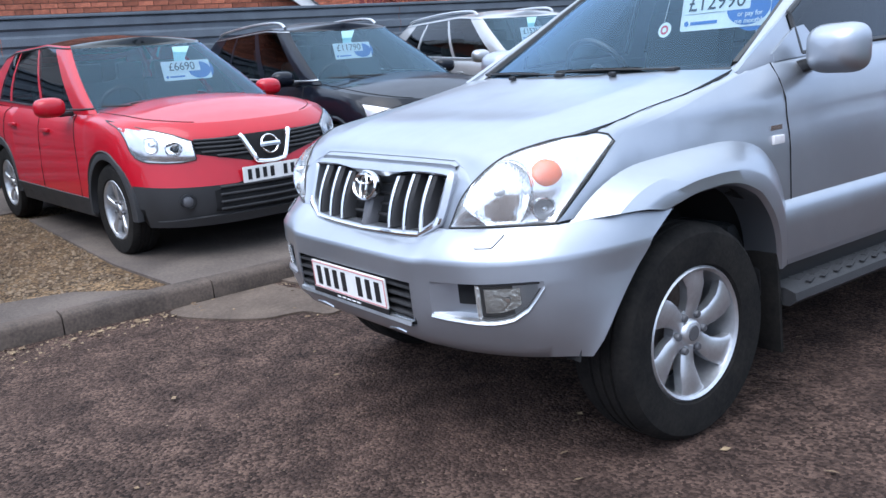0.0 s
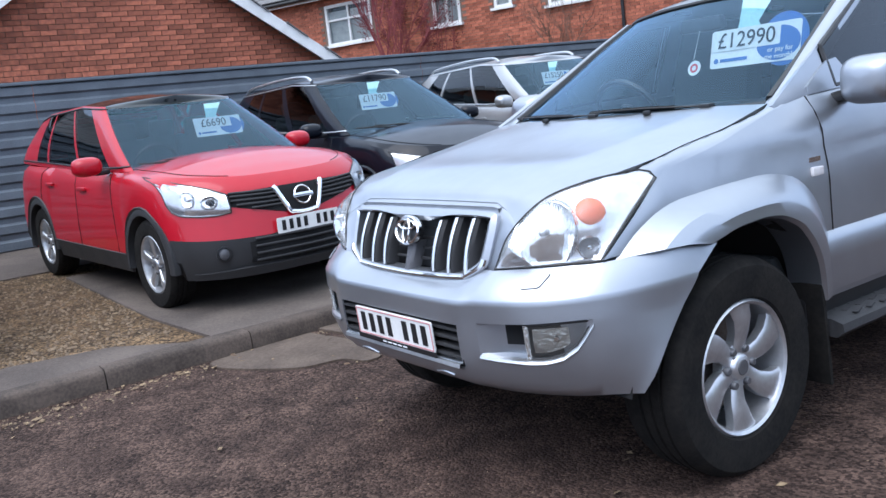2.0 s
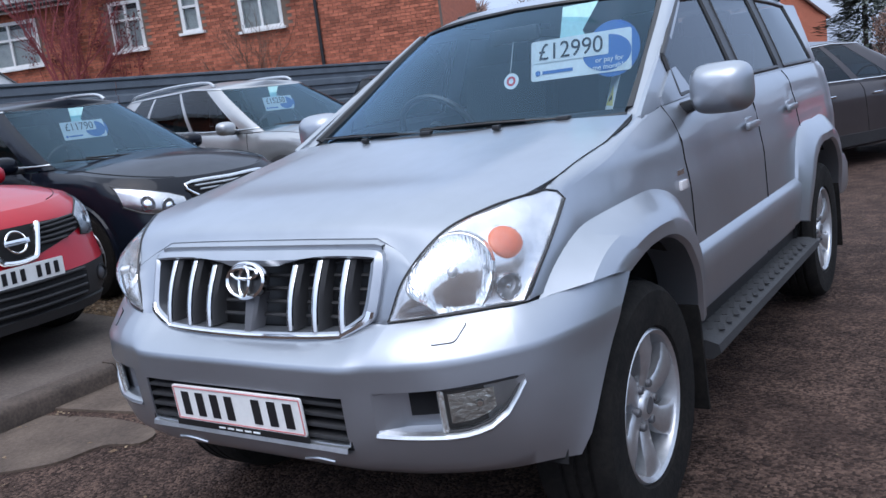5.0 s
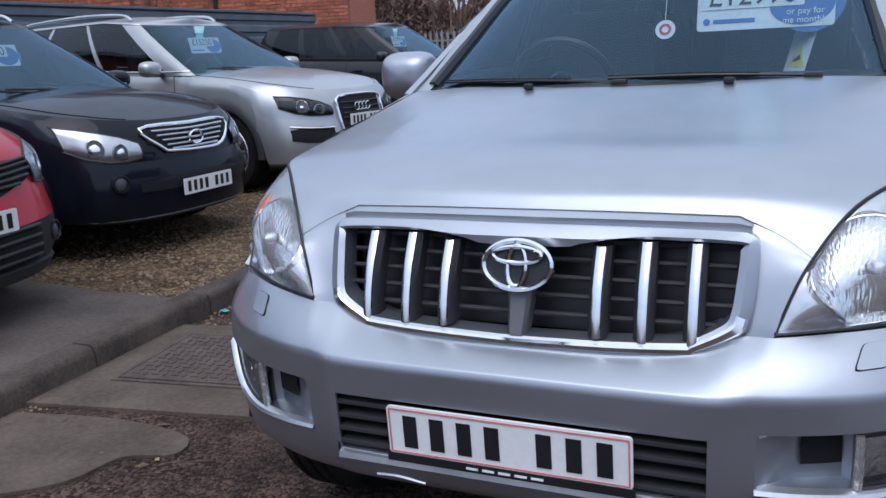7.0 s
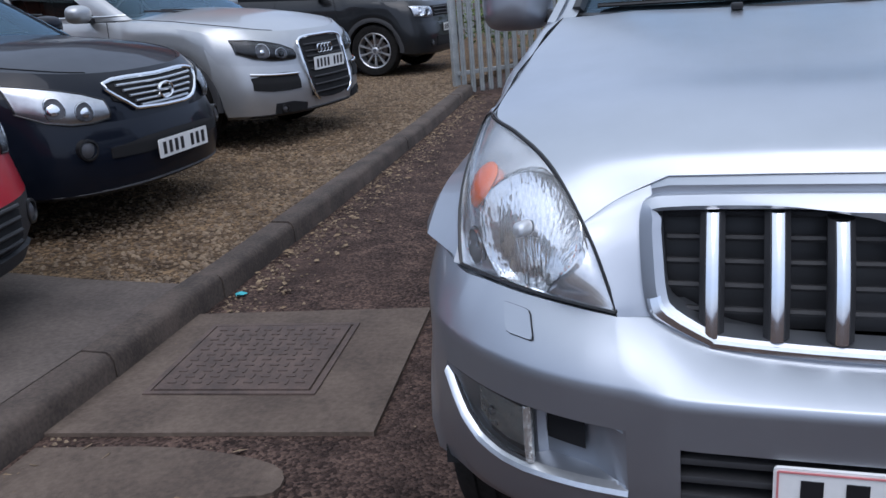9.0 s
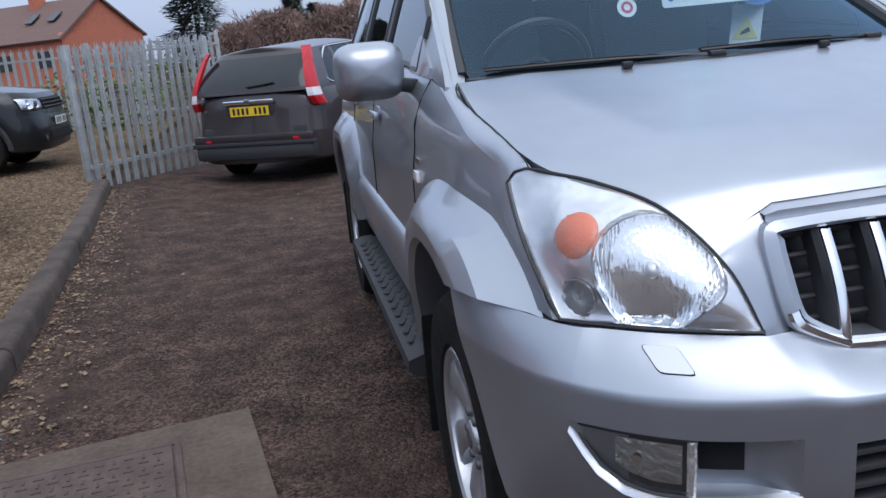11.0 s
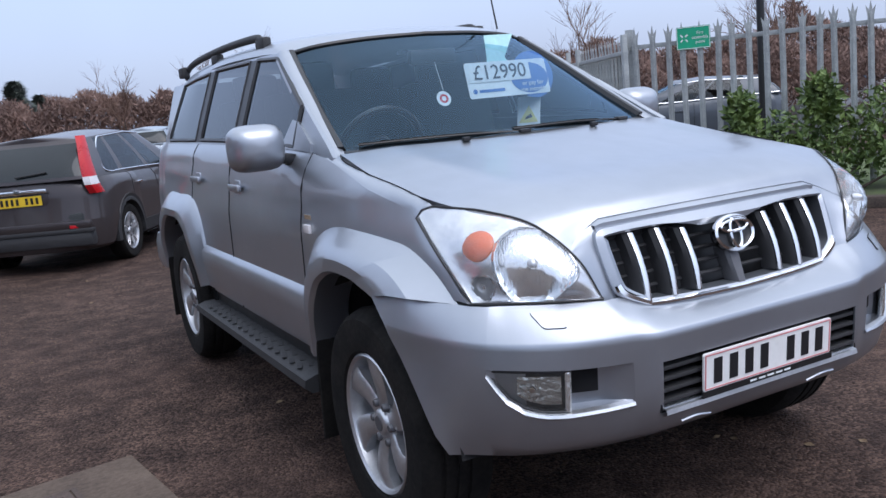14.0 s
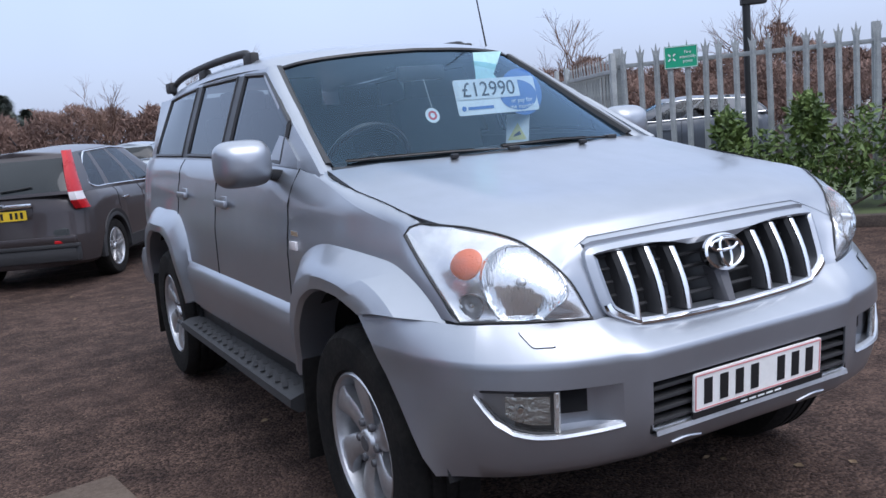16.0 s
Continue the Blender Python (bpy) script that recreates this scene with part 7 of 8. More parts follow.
for sd in (1, -1):
    lamp_patch(qc, qr_, sd, [0.44, 0.56, 0.68, 0.80, 0.885], [4.55, 4.5, 4.5, 4.65, 5.0], [5.35, 5.75, 5.95, 6.0, 5.9], 0.012, dark=True)
    nose_panel(qc, qr_, "side_inlet", SEAM, [sd * x for x in (0.47, 0.60, 0.74, 0.86)], [2.55, 2.5, 2.5, 2.6], [3.55, 3.6, 3.55, 3.3], 0.010, "black side air inlet")
    nose_frame(qc, qr_, "bright_strip", CHROME, [(sd * x, 3.5) for x in (0.47, 0.60, 0.74, 0.86)], 0.020, 0.011)
    nose_panel(qc, qr_, "lower_inlet", SEAM, [sd * x for x in (0.40, 0.56, 0.72)], 1.0, [1.5, 1.75, 1.7], 0.012)
    fog(qc, qr_, sd * 0.64, 1.35, 0.03)
nose_panel(qc, qr_, "lower_lip", PLASTIC, [-0.85, -0.4, 0, 0.4, 0.85], 0.0, 0.9, 0.012, "dark lower bumper")
number_plate(qc, pl_pose(qr_, 3.9, 0.045), PLATE_W)
screen_card(QM, "\u00a315250", 0.30, 1.28, 1.13, 1.65, -0.05)

# black off-roader by the gate
BM = slope_pose(-5.05, 10.85, 88)
bc, br_, bgl = car("black_off_roader", BM, "black boxy off-road car beside the steel gate", dict(
    F=-0.86, R=3.60, W=0.93, wb=2.66, r=0.37, sill=0.28, paint=BLACKP, bumper_levels=4, af=0.55, nf=3.4,
    top=[(-0.86, 1.00), (-0.5, 1.05), (0, 1.09), (0.4, 1.11), (1.2, 1.12), (3.5, 1.16)], glass=(0.30, 1.12, 3.30, 3.52),
    belt=[(0.3, 1.13), (1.2, 1.12), (3.5, 1.17)], roof=[(1.0, 1.66), (1.8, 1.70), (3.3, 1.68)], wroof=0.66, panes=[(0.9, 1.50), (1.60, 2.38), (2.48, 3.1)],
    doors=(0.52, 1.55, 2.42), handles=(1.34, 2.2), seat=1.15, crown=0.05, spokes=10, spoke_w=0.035, rimf=0.68, clad=PLASTIC, lip=0.05))
nose_panel(bc, br_, "grille", SEAM, [-0.46, -0.2, 0, 0.2, 0.46], 4.9, 6.2, 0.012, "black barred grille")
for f in (5.1, 5.5, 5.9):
    nose_frame(bc, br_, "grille_bar", PLASTIC, [(-0.44, f), (0, f), (0.44, f)], 0.024, 0.012)
for sd in (1, -1):
    lamp_patch(bc, br_, sd, [0.50, 0.60, 0.70, 0.78, 0.84], [4.85, 4.8, 4.8, 4.85, 4.9], [6.1, 6.2, 6.2, 6.2, 6.1], 0.012)
    fog(bc, br_, sd * 0.62, 2.0, 0.035)
nose_panel(bc, br_, "lower_inlet", SEAM, [-0.5, -0.2, 0, 0.2, 0.5], 1.6, 2.6, 0.010)
number_plate(bc, pl_pose(br_, 3.4, 0.03), PLATE_W)
screen_card(BM, "\u00a315990", 0.30, 1.12, 1.13, 1.66, -0.2)

# dark plum car in front of the red one: only its flank and a wheel show
MM = slope_pose(-4.10, -2.75, 90)
mc, mr_, mg = car("plum_hatchback", MM, "dark plum hatchback with black wheel arches", dict(
    F=-0.86, R=3.3, W=0.87, wb=2.55, r=0.33, sill=0.22, paint=MAROON, clad=PLASTIC, bumper_paint=BLACKP,
    top=[(-0.86, 0.80), (-0.4, 0.90), (0.2, 0.98), (1.2, 1.0), (3.3, 1.05)], glass=(0.2, 1.15, 2.9, 3.2),
    belt=[(0.2, 1.0), (1.2, 1.0), (3.3, 1.07)], roof=[(1.0, 1.45), (1.7, 1.49), (3.0, 1.42)], wroof=0.58, panes=[(0.8, 1.40), (1.5, 2.3)], doors=(0.5, 1.45, 2.3), seat=1.1, spokes=5))
for sd in (1, -1):
    lamp_patch(mc, mr_, sd, [0.50, 0.60, 0.70, 0.78, 0.82], [4.2, 4.0, 4.0, 4.2, 4.6], [5.2, 5.6, 5.8, 5.9, 5.9], 0.010)


# bronze estate, seen from behind
HY = -30.0
hd = Vector((0.5, 0.866, 0))
HRA = Vector((-1.10, 9.25, -0.14))
HM = Matrix.Translation(HRA + hd * 2.62) @ Matrix.Rotation(radians(180 + HY), 4, "Z")
hc, hr_, hg = car("bronze_estate", HM, "bronze-brown estate car parked with its back to the yard", dict(
    F=-0.93, R=3.56, W=0.905, wb=2.62, r=0.345, sill=0.26, paint=BROWN, clad=PLASTIC, rear_paint=BROWN, clad_levels=2, rear_in=0.5, ar=0.55, nr=3.2,
    top=[(-0.93, 0.86), (-0.4, 0.96), (0.3, 1.03), (1.2, 1.04), (2.6, 1.07), (3.5, 1.08)], glass=(0.22, 1.15, 3.16, 3.52),
    belt=[(0.2, 1.05), (1.2, 1.04), (2.6, 1.07), (3.6, 1.08)], roof=[(1.0, 1.54), (1.8, 1.59), (3.2, 1.53)], wroof=0.60, panes=[(0.85, 1.50), (1.60, 2.42), (2.52, 2.95)],
    doors=(0.52, 1.52, 2.42), handles=(1.32, 2.18), handle_mat=CHROME, seat=1.15, spokes=5, spoke_w=0.06, twin=True, window_trim=CHROME, rimf=0.66, lip=0.05, arc=3.05))
b = add_box(bmesh.new(), (0, 3.50, 0.40), (1.60, 0.16, 0.18), None, 0.06)
part("rear_skirt", b, PLASTIC, hc, "black rear skirt")
part("rear_step", add_box(bmesh.new(), (0, 3.545, 0.565), (1.60, 0.07, 0.10), None, 0.03), BROWN, hc)
part("step_trim", add_box(bmesh.new(), (0, 3.555, 0.50), (1.66, 0.06, 0.05), None, 0.015), PLASTIC, hc)
part("plate_recess", add_box(bmesh.new(), (0, 3.500, 0.86), (0.66, 0.05, 0.20), None, 0.03), BROWN, hc)
part("chrome_bar", add_box(bmesh.new(), (0, 3.535, 0.985), (0.68, 0.05, 0.055), None, 0.018), CHROME, hc, "chrome bar over the plate")
number_plate(hc, pose(0, 3.545, 0.88, 0, 0, 180), PLATE_Y)
part("badge", add_box(bmesh.new(), (0, 3.566, 0.99), (0.075, 0.01, 0.065), None, 0.004), CHROME, hc)
wp_ = part("rear_wiper", add_tube(bmesh.new(), [(0.02, 3.515, 1.16), (-0.2, 3.505, 1.175), (-0.34, 3.495, 1.19)], 0.011, 6), TRIM, hc, "black rear wiper")
for sd in (1, -1):
    tpath = cr([(sd * 0.825, 3.34, 0.90), (sd * 0.80, 3.395, 1.03), (sd * 0.755, 3.36, 1.25), (sd * 0.70, 3.26, 1.46), (sd * 0.66, 3.19, 1.57)], 6)

    def tail(a, c2):
        return add_sweep(bmesh.new(), tpath[a:c2], lambda i, p: [p + Vector(q) * lerp(1.02, 0.66, min(1, max(0, (p.z - 1.0) / 0.5))) for q in ((sd * 0.05, -0.10, 0), (sd * 0.055, 0.0, 0), (sd * 0.02, 0.065, 0), (-sd * 0.055, 0.075, 0), (-sd * 0.06, 0.0, 0))])
    t_ = part("tail_lamp", tail(8, 25), REDLENS, hc, "tall red tail lamp")
    part("reversing_lens", tail(5, 9), WHITELENS, t_, "clear reversing lens")
    part("lower_lens", tail(0, 6), REDLENS, t_)
    part("rear_reflector", add_box(bmesh.new(), (sd * 0.66, 3.560, 0.545), (0.22, 0.03, 0.035), Matrix.Rotation(radians(-sd * 8), 3, "Z"), 0.006), REDLENS, hc)
part("roof_aerial", add_tube(bmesh.new(), [(0.0, 3.0, 1.66), (0.0, 3.14, 1.78)], 0.006, 6), TRIM, hc)

# red hatchback and pale cars beyond
SMALL = dict(F=-0.82, R=3.1, W=0.84, wb=2.5, r=0.31, sill=0.22, top=[(-0.82, 0.80), (-0.4, 0.90), (0.2, 0.97), (1.2, 0.99), (3.1, 1.02)], glass=(0.2, 1.15, 2.75, 3.02),
             belt=[(0.2, 1.0), (1.2, 0.99), (3.1, 1.03)], roof=[(1.0, 1.43), (1.7, 1.47), (2.9, 1.41)], wroof=0.56, panes=[(0.8, 1.40), (1.5, 2.3)], doors=(0.5, 1.45, 2.3), seat=1.1, spokes=6)
m1 = Matrix.Translation((3.0, 18.0, 0)) @ Matrix.Rotation(radians(180), 4, "Z")
c1, r1_, g1_ = car("red_hatchback", m1, "red hatchback parked with its back to the yard", dict(SMALL, paint=RED))
number_plate(c1, pose(0, 3.12, 0.72, 0, 0, 180), PLATE_Y)
for sd in (1, -1):
    part("tail_lamp", add_box(bmesh.new(), (sd * 0.70, 3.03, 0.86), (0.20, 0.10, 0.22), Matrix.Rotation(radians(-sd * 25), 3, "Z"), 0.03), REDLENS, c1)
car("blue_grey_saloon", pose(3.05, 24.6, 0, 0, 0, 160), "pale blue-grey car beyond the bronze estate", dict(SMALL, paint=BLUEGREY))
car("slate_grey_saloon", pose(8.6, 10.4, 0.0, 0, 0, -128), "slate-grey saloon parked behind the palisade fence", dict(SMALL, paint=GREYP, window_trim=CHROME, roof=[(1.0, 1.33), (1.7, 1.37), (2.9, 1.30)]))
car("silver_hatchback", pose(13.6, 9.6, -0.15, 0, 0, -120), "silver hatchback behind the palisade fence and shrubs", dict(SMALL, paint=SILVER_WARM, roof=[(1.0, 1.33), (1.7, 1.37), (2.9, 1.30)]))


# ---- palisade fences ----
def palisade(name, p0, p1, h, label, pitch=0.155, base=0.0, rails=(0.35, 1.55), pale_w=0.066):
    d = Vector((p1[0] - p0[0], p1[1] - p0[1], 0))
    L = d.length
    f = thing(name, Matrix.Translation((p0[0], p0[1], base)) @ Matrix.Rotation(math.atan2(d.y, d.x), 4, "Z"), label, "fence")
    b = bmesh.new()
    w_ = pale_w / 2
    head = [(-w_, 0.02), (w_, 0.02), (w_, h - 0.17), (w_ * 1.6, h - 0.05), (w_ * 0.55, h - 0.10), (0, h), (-w_ * 0.55, h - 0.10), (-w_ * 1.6, h - 0.05), (-w_, h - 0.17)]
    add_plate(b, head, 0.004)
    for sx in (-1, 1):
        add_box(b, (sx * w_ * 0.9, 0.012, (h - 0.18) / 2), (0.004, 0.02, h - 0.2))
    add_box(b, (0, -0.006, (h - 0.12) / 2), (w_ * 0.7, 0.012, h - 0.14), None, 0.003)
    me = bpy.data.meshes.new("pale")
    b.to_mesh(me)
    b.free()
    me.materials.append(STEEL)
    rng = random.Random(name)
    for k in range(int(L / pitch)):
        o = new("pale", me)
        o.parent = f
        o.matrix_local = Matrix.Translation((pitch * (k + 0.5), -0.02, 0)) @ Matrix.Rotation(rng.uniform(-0.012, 0.012), 4, "Y")
    for z in rails:
        part("rail", add_box(bmesh.new(), (L / 2, 0.03, z * h / 1.8), (L, 0.04, 0.05), None, 0.004), STEEL, f)
    for x in [0.0] + [2.75 * k for k in range(1, int(L / 2.75) + 1)] + [L]:
        part("post", add_box(bmesh.new(), (x, 0.06, h * 0.5), (0.09, 0.06, h * 0.98), None, 0.004), STEEL, f)
    return f


palisade("palisade_gate", (-3.46, 8.70), (-2.05, 10.45), 1.70, "open galvanised palisade gate at the end of the kerb", 0.142, 0.0, (0.28, 1.5))
palisade("palisade_fence", (-16, 17.6), (-2.3, 17.9), 1.95, "grey palisade fence behind the black off-roader", 0.155, 0.0)
fence_r = palisade("palisade_fence", (4.95, 5.45), (9.4, 0.75), 2.05, "weathered galvanised palisade fence with three-pointed pales", 0.176, 0.0, (0.35, 1.60), 0.064)
palisade("palisade_fence", (4.95, 5.45), (6.5, 8.6), 2.0, "weathered galvanised palisade fence, its return beside the cars", 0.176, 0.0, (0.35, 1.6), 0.064)
FM = fence_r.matrix_world.copy()
sign = thing("assembly_sign", FM @ Matrix.Translation((0.72, -0.05, 1.86)), "green and white fire assembly point sign on the palisade fence", "sign")
part("panel", add_plate(bmesh.new(), round_rect(0.37, 0.25, 0.01), 0.004), GREENSIGN, sign)
for x, z, sx, sz in ((0, 0.117, 0.36, 0.006), (0, -0.117, 0.36, 0.006), (0.177, 0, 0.006, 0.234), (-0.177, 0, 0.006, 0.234)):
    part("border", add_box(bmesh.new(), (x, -0.002, z), (sx, 0.003, sz)), CARD_W, sign)
text_mesh("words", "Fire\nassembly\npoint", 0.050, pose(0.075, -0.002, 0.0), CARD_W, sign)
for k in range(4):
    a = math.pi / 4 + k * math.pi / 2
    part("arrow", add_plate(bmesh.new(), [(0.02, -0.008), (0.055, -0.008), (0.055, 0.008), (0.02, 0.008)], -0.001, Matrix.Translation((-0.10, -0.001, 0)) @ Matrix.Rotation(a, 4, "Y")), CARD_W, sign)
sp = thing("signal_post", pose(8.6, 6.75, 0), "dark post with a tall black signal box", "post")
part("pole", add_tube(bmesh.new(), [(0, 0, 0), (0, 0, 4.2)], 0.06, 10), TRIM, sp)
part("box", add_box(bmesh.new(), (0.10, -0.05, 3.25), (0.36, 0.22, 1.15), Matrix.Rotation(radians(-40), 3, "Z"), 0.02), PLASTIC, sp)


# ---- plants ----
def leaf_cloud(name, m, label, category, clumps, count, size, material, twig=None, seed=1, group=""):
    """A shrub: stems that fork into the clumps, each clump many single leaves."""
    t = thing(name, m, label, category, group)
    rng = random.Random(seed)
    V, Fc = [], []
    for cx, cy_, cz, rx, ry, rz in clumps:
        for _ in range(count):
            while True:
                p = Vector((rng.uniform(-1, 1), rng.uniform(-1, 1), rng.uniform(-1, 1)))
                if 0.25 < p.length < 1:
                    break
            p = Vector((cx + p.x * rx, cy_ + p.y * ry, max(0.02, cz + p.z * rz)))
            a = Vector((rng.gauss(0, 1), rng.gauss(0, 1), rng.gauss(0.3, 0.8))).normalized()
            s_ = a.cross(Vector((rng.gauss(0, 1), rng.gauss(0, 1), rng.gauss(0, 1)))).normalized()
            l = size * rng.uniform(0.6, 1.3)
            n = a.cross(s_) * l * 0.10
            o = len(V)
            V += [p, p + a * l * 0.5 + s_ * l * 0.24 + n, p + a * l, p + a * l * 0.5 - s_ * l * 0.24 + n]
            Fc += [(o, o + 1, o + 2), (o, o + 2, o + 3)]
    me = bpy.data.meshes.new("leaves")
    me.from_pydata([tuple(v) for v in V], [], Fc)
    me.materials.append(material)
    o = new("leaves", me)
    o.parent = t
    for cx, cy_, cz, rx, ry, rz in clumps:
        base = Vector((cx * 0.5, cy_ * 0.5, 0))
        b = add_tube(bmesh.new(), cr([base, base.lerp(Vector((cx, cy_, cz)), 0.5) + Vector((0.05, 0, 0)), (cx, cy_, cz + rz * 0.7)], 3), [0.018, 0.016, 0.015, 0.013, 0.010, 0.008, 0.005], 5)
        part("stem", b, twig or BARK, t)
    return t


def bare_tree(name, m, label, h, spread, levels, seed, material=TWIG, r0=0.09, category="tree", fan=4):
    """A leafless tree: trunk, limbs and twigs, each thinner than the last."""
    t = thing(name, m, label, category, "bare trees")
    rng = random.Random(seed)
    bt, bb = bmesh.new(), bmesh.new()

    def grow(p, d, l, r, lev):
        q = p + d * l * 0.5 + Vector((rng.gauss(0, 0.06), rng.gauss(0, 0.06), 0.02)) * l
        e = p + d * l
        add_tube(bt if lev == 0 else bb, [p, q, e], [r, r * 0.8, r * 0.55], 6 if lev < 2 else 3, cap=False)
        if lev < levels:
            for _ in range(fan):
                nd = (d + Vector((rng.gauss(0, spread), rng.gauss(0, spread), rng.gauss(0.15, spread * 0.6)))).normalized()
                grow(p.lerp(e, rng.uniform(0.45, 1.0)), nd, l * rng.uniform(0.5, 0.78), r * 0.5, lev + 1)
    grow(Vector((0, 0, 0)), Vector((0.03, 0.02, 1)).normalized(), h * 0.42, r0, 0)
    part("trunk", bt, BARK, t)
    part("crown", bb, material, t)
    return t


shrub = [(0.0, 0.0, 0.45, 0.45, 0.35, 0.40), (0.55, -0.05, 0.55, 0.45, 0.35, 0.45), (1.1, 0.0, 0.45, 0.45, 0.35, 0.40), (1.65, -0.05, 0.70, 0.5, 0.4, 0.5), (2.2, -0.1, 0.75, 0.55, 0.45, 0.55), (0.15, 0, 0.95, 0.16, 0.16, 0.28), (0.95, 0, 1.05, 0.18, 0.16, 0.30), (2.8, -0.1, 0.8, 0.6, 0.45, 0.55), (3.4, -0.1, 0.85, 0.6, 0.45, 0.55)]
leaf_cloud("laurel_shrub", FM @ Matrix.Translation((1.05, -0.50, 0.0)), "green leafy laurel shrub growing against the fence", "shrub", shrub, 760, 0.095, LEAF, seed=4)
leaf_cloud("yellow_green_shrub", pose(-3.6, 12.6, 0.1), "yellow-green shrub behind the steel gate", "shrub", [(0, 0, 0.7, 0.7, 0.5, 0.6), (0.7, 0.4, 0.9, 0.6, 0.5, 0.6), (-0.7, 0.3, 0.8, 0.6, 0.5, 0.6)], 420, 0.09, LEAF, seed=6)
b = bmesh.new()
vs = [b.verts.new(FM @ Vector(p)) for p in ((-0.3, -1.15, 0.10), (6.4, -1.15, 0.10), (6.4, 3.0, 0.12), (-0.3, 3.0, 0.12))]
f = b.faces.new(vs)
r = bmesh.ops.extrude_face_region(b, geom=[f])
bmesh.ops.translate(b, vec=(0, 0, -0.14), verts=[q for q in r["geom"] if isinstance(q, bmesh.types.BMVert)])
tagged(part("grass_verge", b, GRASS), "mossy grass verge under the fence", "grass", kind="structure")
tagged(part("kerb_verge", add_box(bmesh.new(), FM @ Vector((3.0, -1.22, 0.055)), (6.8, 0.13, 0.12), FM.to_3x3(), 0.012), KERB), "old concrete kerb along the grass verge", "kerb", kind="structure")

rng = random.Random(11)


def hedge_bank(name, p0, p1, h, depth, n, label, material, seed, size=0.32):
    """A far thicket: many small twig-like blades with an uneven top."""
    rg_ = random.Random(seed)
    V, Fc = [], []
    a, c2 = Vector((*p0, 0)), Vector((*p1, 0))
    side = (c2 - a).normalized().cross(Vector((0, 0, 1)))
    for _ in range(n):
        t = rg_.random()
        top_ = h * (0.72 + 0.30 * noise.noise((t * 9.0, seed, 0.3)) + 0.20 * noise.noise((t * 31, seed, 1.3)))
        z = top_ * math.sqrt(rg_.random())
        p = a.lerp(c2, t) + side * rg_.uniform(-depth, depth) * 0.5 + Vector((0, 0, z))
        d = Vector((rg_.gauss(0, 0.5), rg_.gauss(0, 0.5), rg_.uniform(0.2, 1.0))).normalized()
        w = d.cross(Vector((rg_.gauss(0, 1), rg_.gauss(0, 1), 0.2))).normalized() * size * rg_.uniform(0.10, 0.22)
        l = size * rg_.uniform(0.7, 1.8)
        o = len(V)
        V += [p - w, p + w, p + d * l]
        Fc.append((o, o + 1, o + 2))
    me = bpy.data.meshes.new(name)
    me.from_pydata([tuple(v) for v in V], [], Fc)
    me.materials.append(material)
    return tagged(new(name, me), label, "hedge", kind="stuff")


hedge_bank("winter_hedge", (-3.5, 45), (26, 34), 3.9, 3.0, 60000, "brown leafless winter thicket in the distance", HEDGE, 3, 0.22)
hedge_bank("winter_hedge", (-26, 27), (-11.8, 34.5), 5.4, 3.0, 26000, "grey-brown leafless thicket behind the brick house", HEDGE, 13)
hedge_bank("winter_hedge", (20, 33), (34, 10), 3.9, 3.0, 50000, "brown leafless winter thicket behind the fence", HEDGE, 5, 0.2)
hedge_bank("winter_hedge", (9.0, 16), (17, 5), 2.3, 2.0, 50000, "brown bramble thicket close behind the fence", HEDGE, 8, 0.11)
for k, (x, y, h, sp_) in enumerate(((4.0, 38, 5.0, 0.40), (7.5, 36, 5.6, 0.42), (10.0, 34, 5.2, 0.40), (-1.5, 41, 4.2, 0.4), (15.5, 20, 5.5, 0.42), (19, 15, 5.4, 0.42), (13.0, 22, 4.8, 0.4), (21, 10.5, 5.0, 0.4))):
    bare_tree("bare_tree", pose(x, y, 0, 0, 0, 40 * k), "bare winter tree in the far thicket", h * 0.95, sp_, 4, 20 + k, r0=0.07)
for k, (x, y, h) in enumerate(((-9.5, 22, 8.0), (-10.8, 25, 9.0), (-14, 30, 8.5), (-12, 27, 9.5))):
    bare_tree("bare_tree", pose(x, y, 0, 0, 0, 70 * k), "bare grey tree behind the brick house", h, 0.36, 4, 50 + k, TWIG, 0.07)
bare_tree("red_shrub_tree", Matrix.Translation(HA + HD * 3.0 + Vector((0.60, -1.4, 0))), "small bare tree with dark red twigs before the house", 6.6, 0.34, 4, 71, TWIG_RED, 0.07, fan=5)
rgc = random.Random(31)
cl = [(rgc.gauss(0.1, 0.75), -0.12, rgc.uniform(2.0, 5.0), rgc.uniform(0.15, 0.45), 0.10, rgc.uniform(0.15, 0.5)) for _ in range(26)]
leaf_cloud("red_creeper", Matrix.Translation(HA + HD * 3.2) @ Matrix.Rotation(math.atan2(HD.y, HD.x), 4, "Z"), "dark red creeper climbing the brick house wall", "creeper", cl, 70, 0.07, CREEPER, TWIG_RED, seed=9)
bare_tree("climber", Matrix.Translation(HA + HD * 7.4 + Vector((0.35, -0.9, 0))), "bare climbing shrub against the brick house", 5.0, 0.42, 4, 77, TWIG, 0.05)
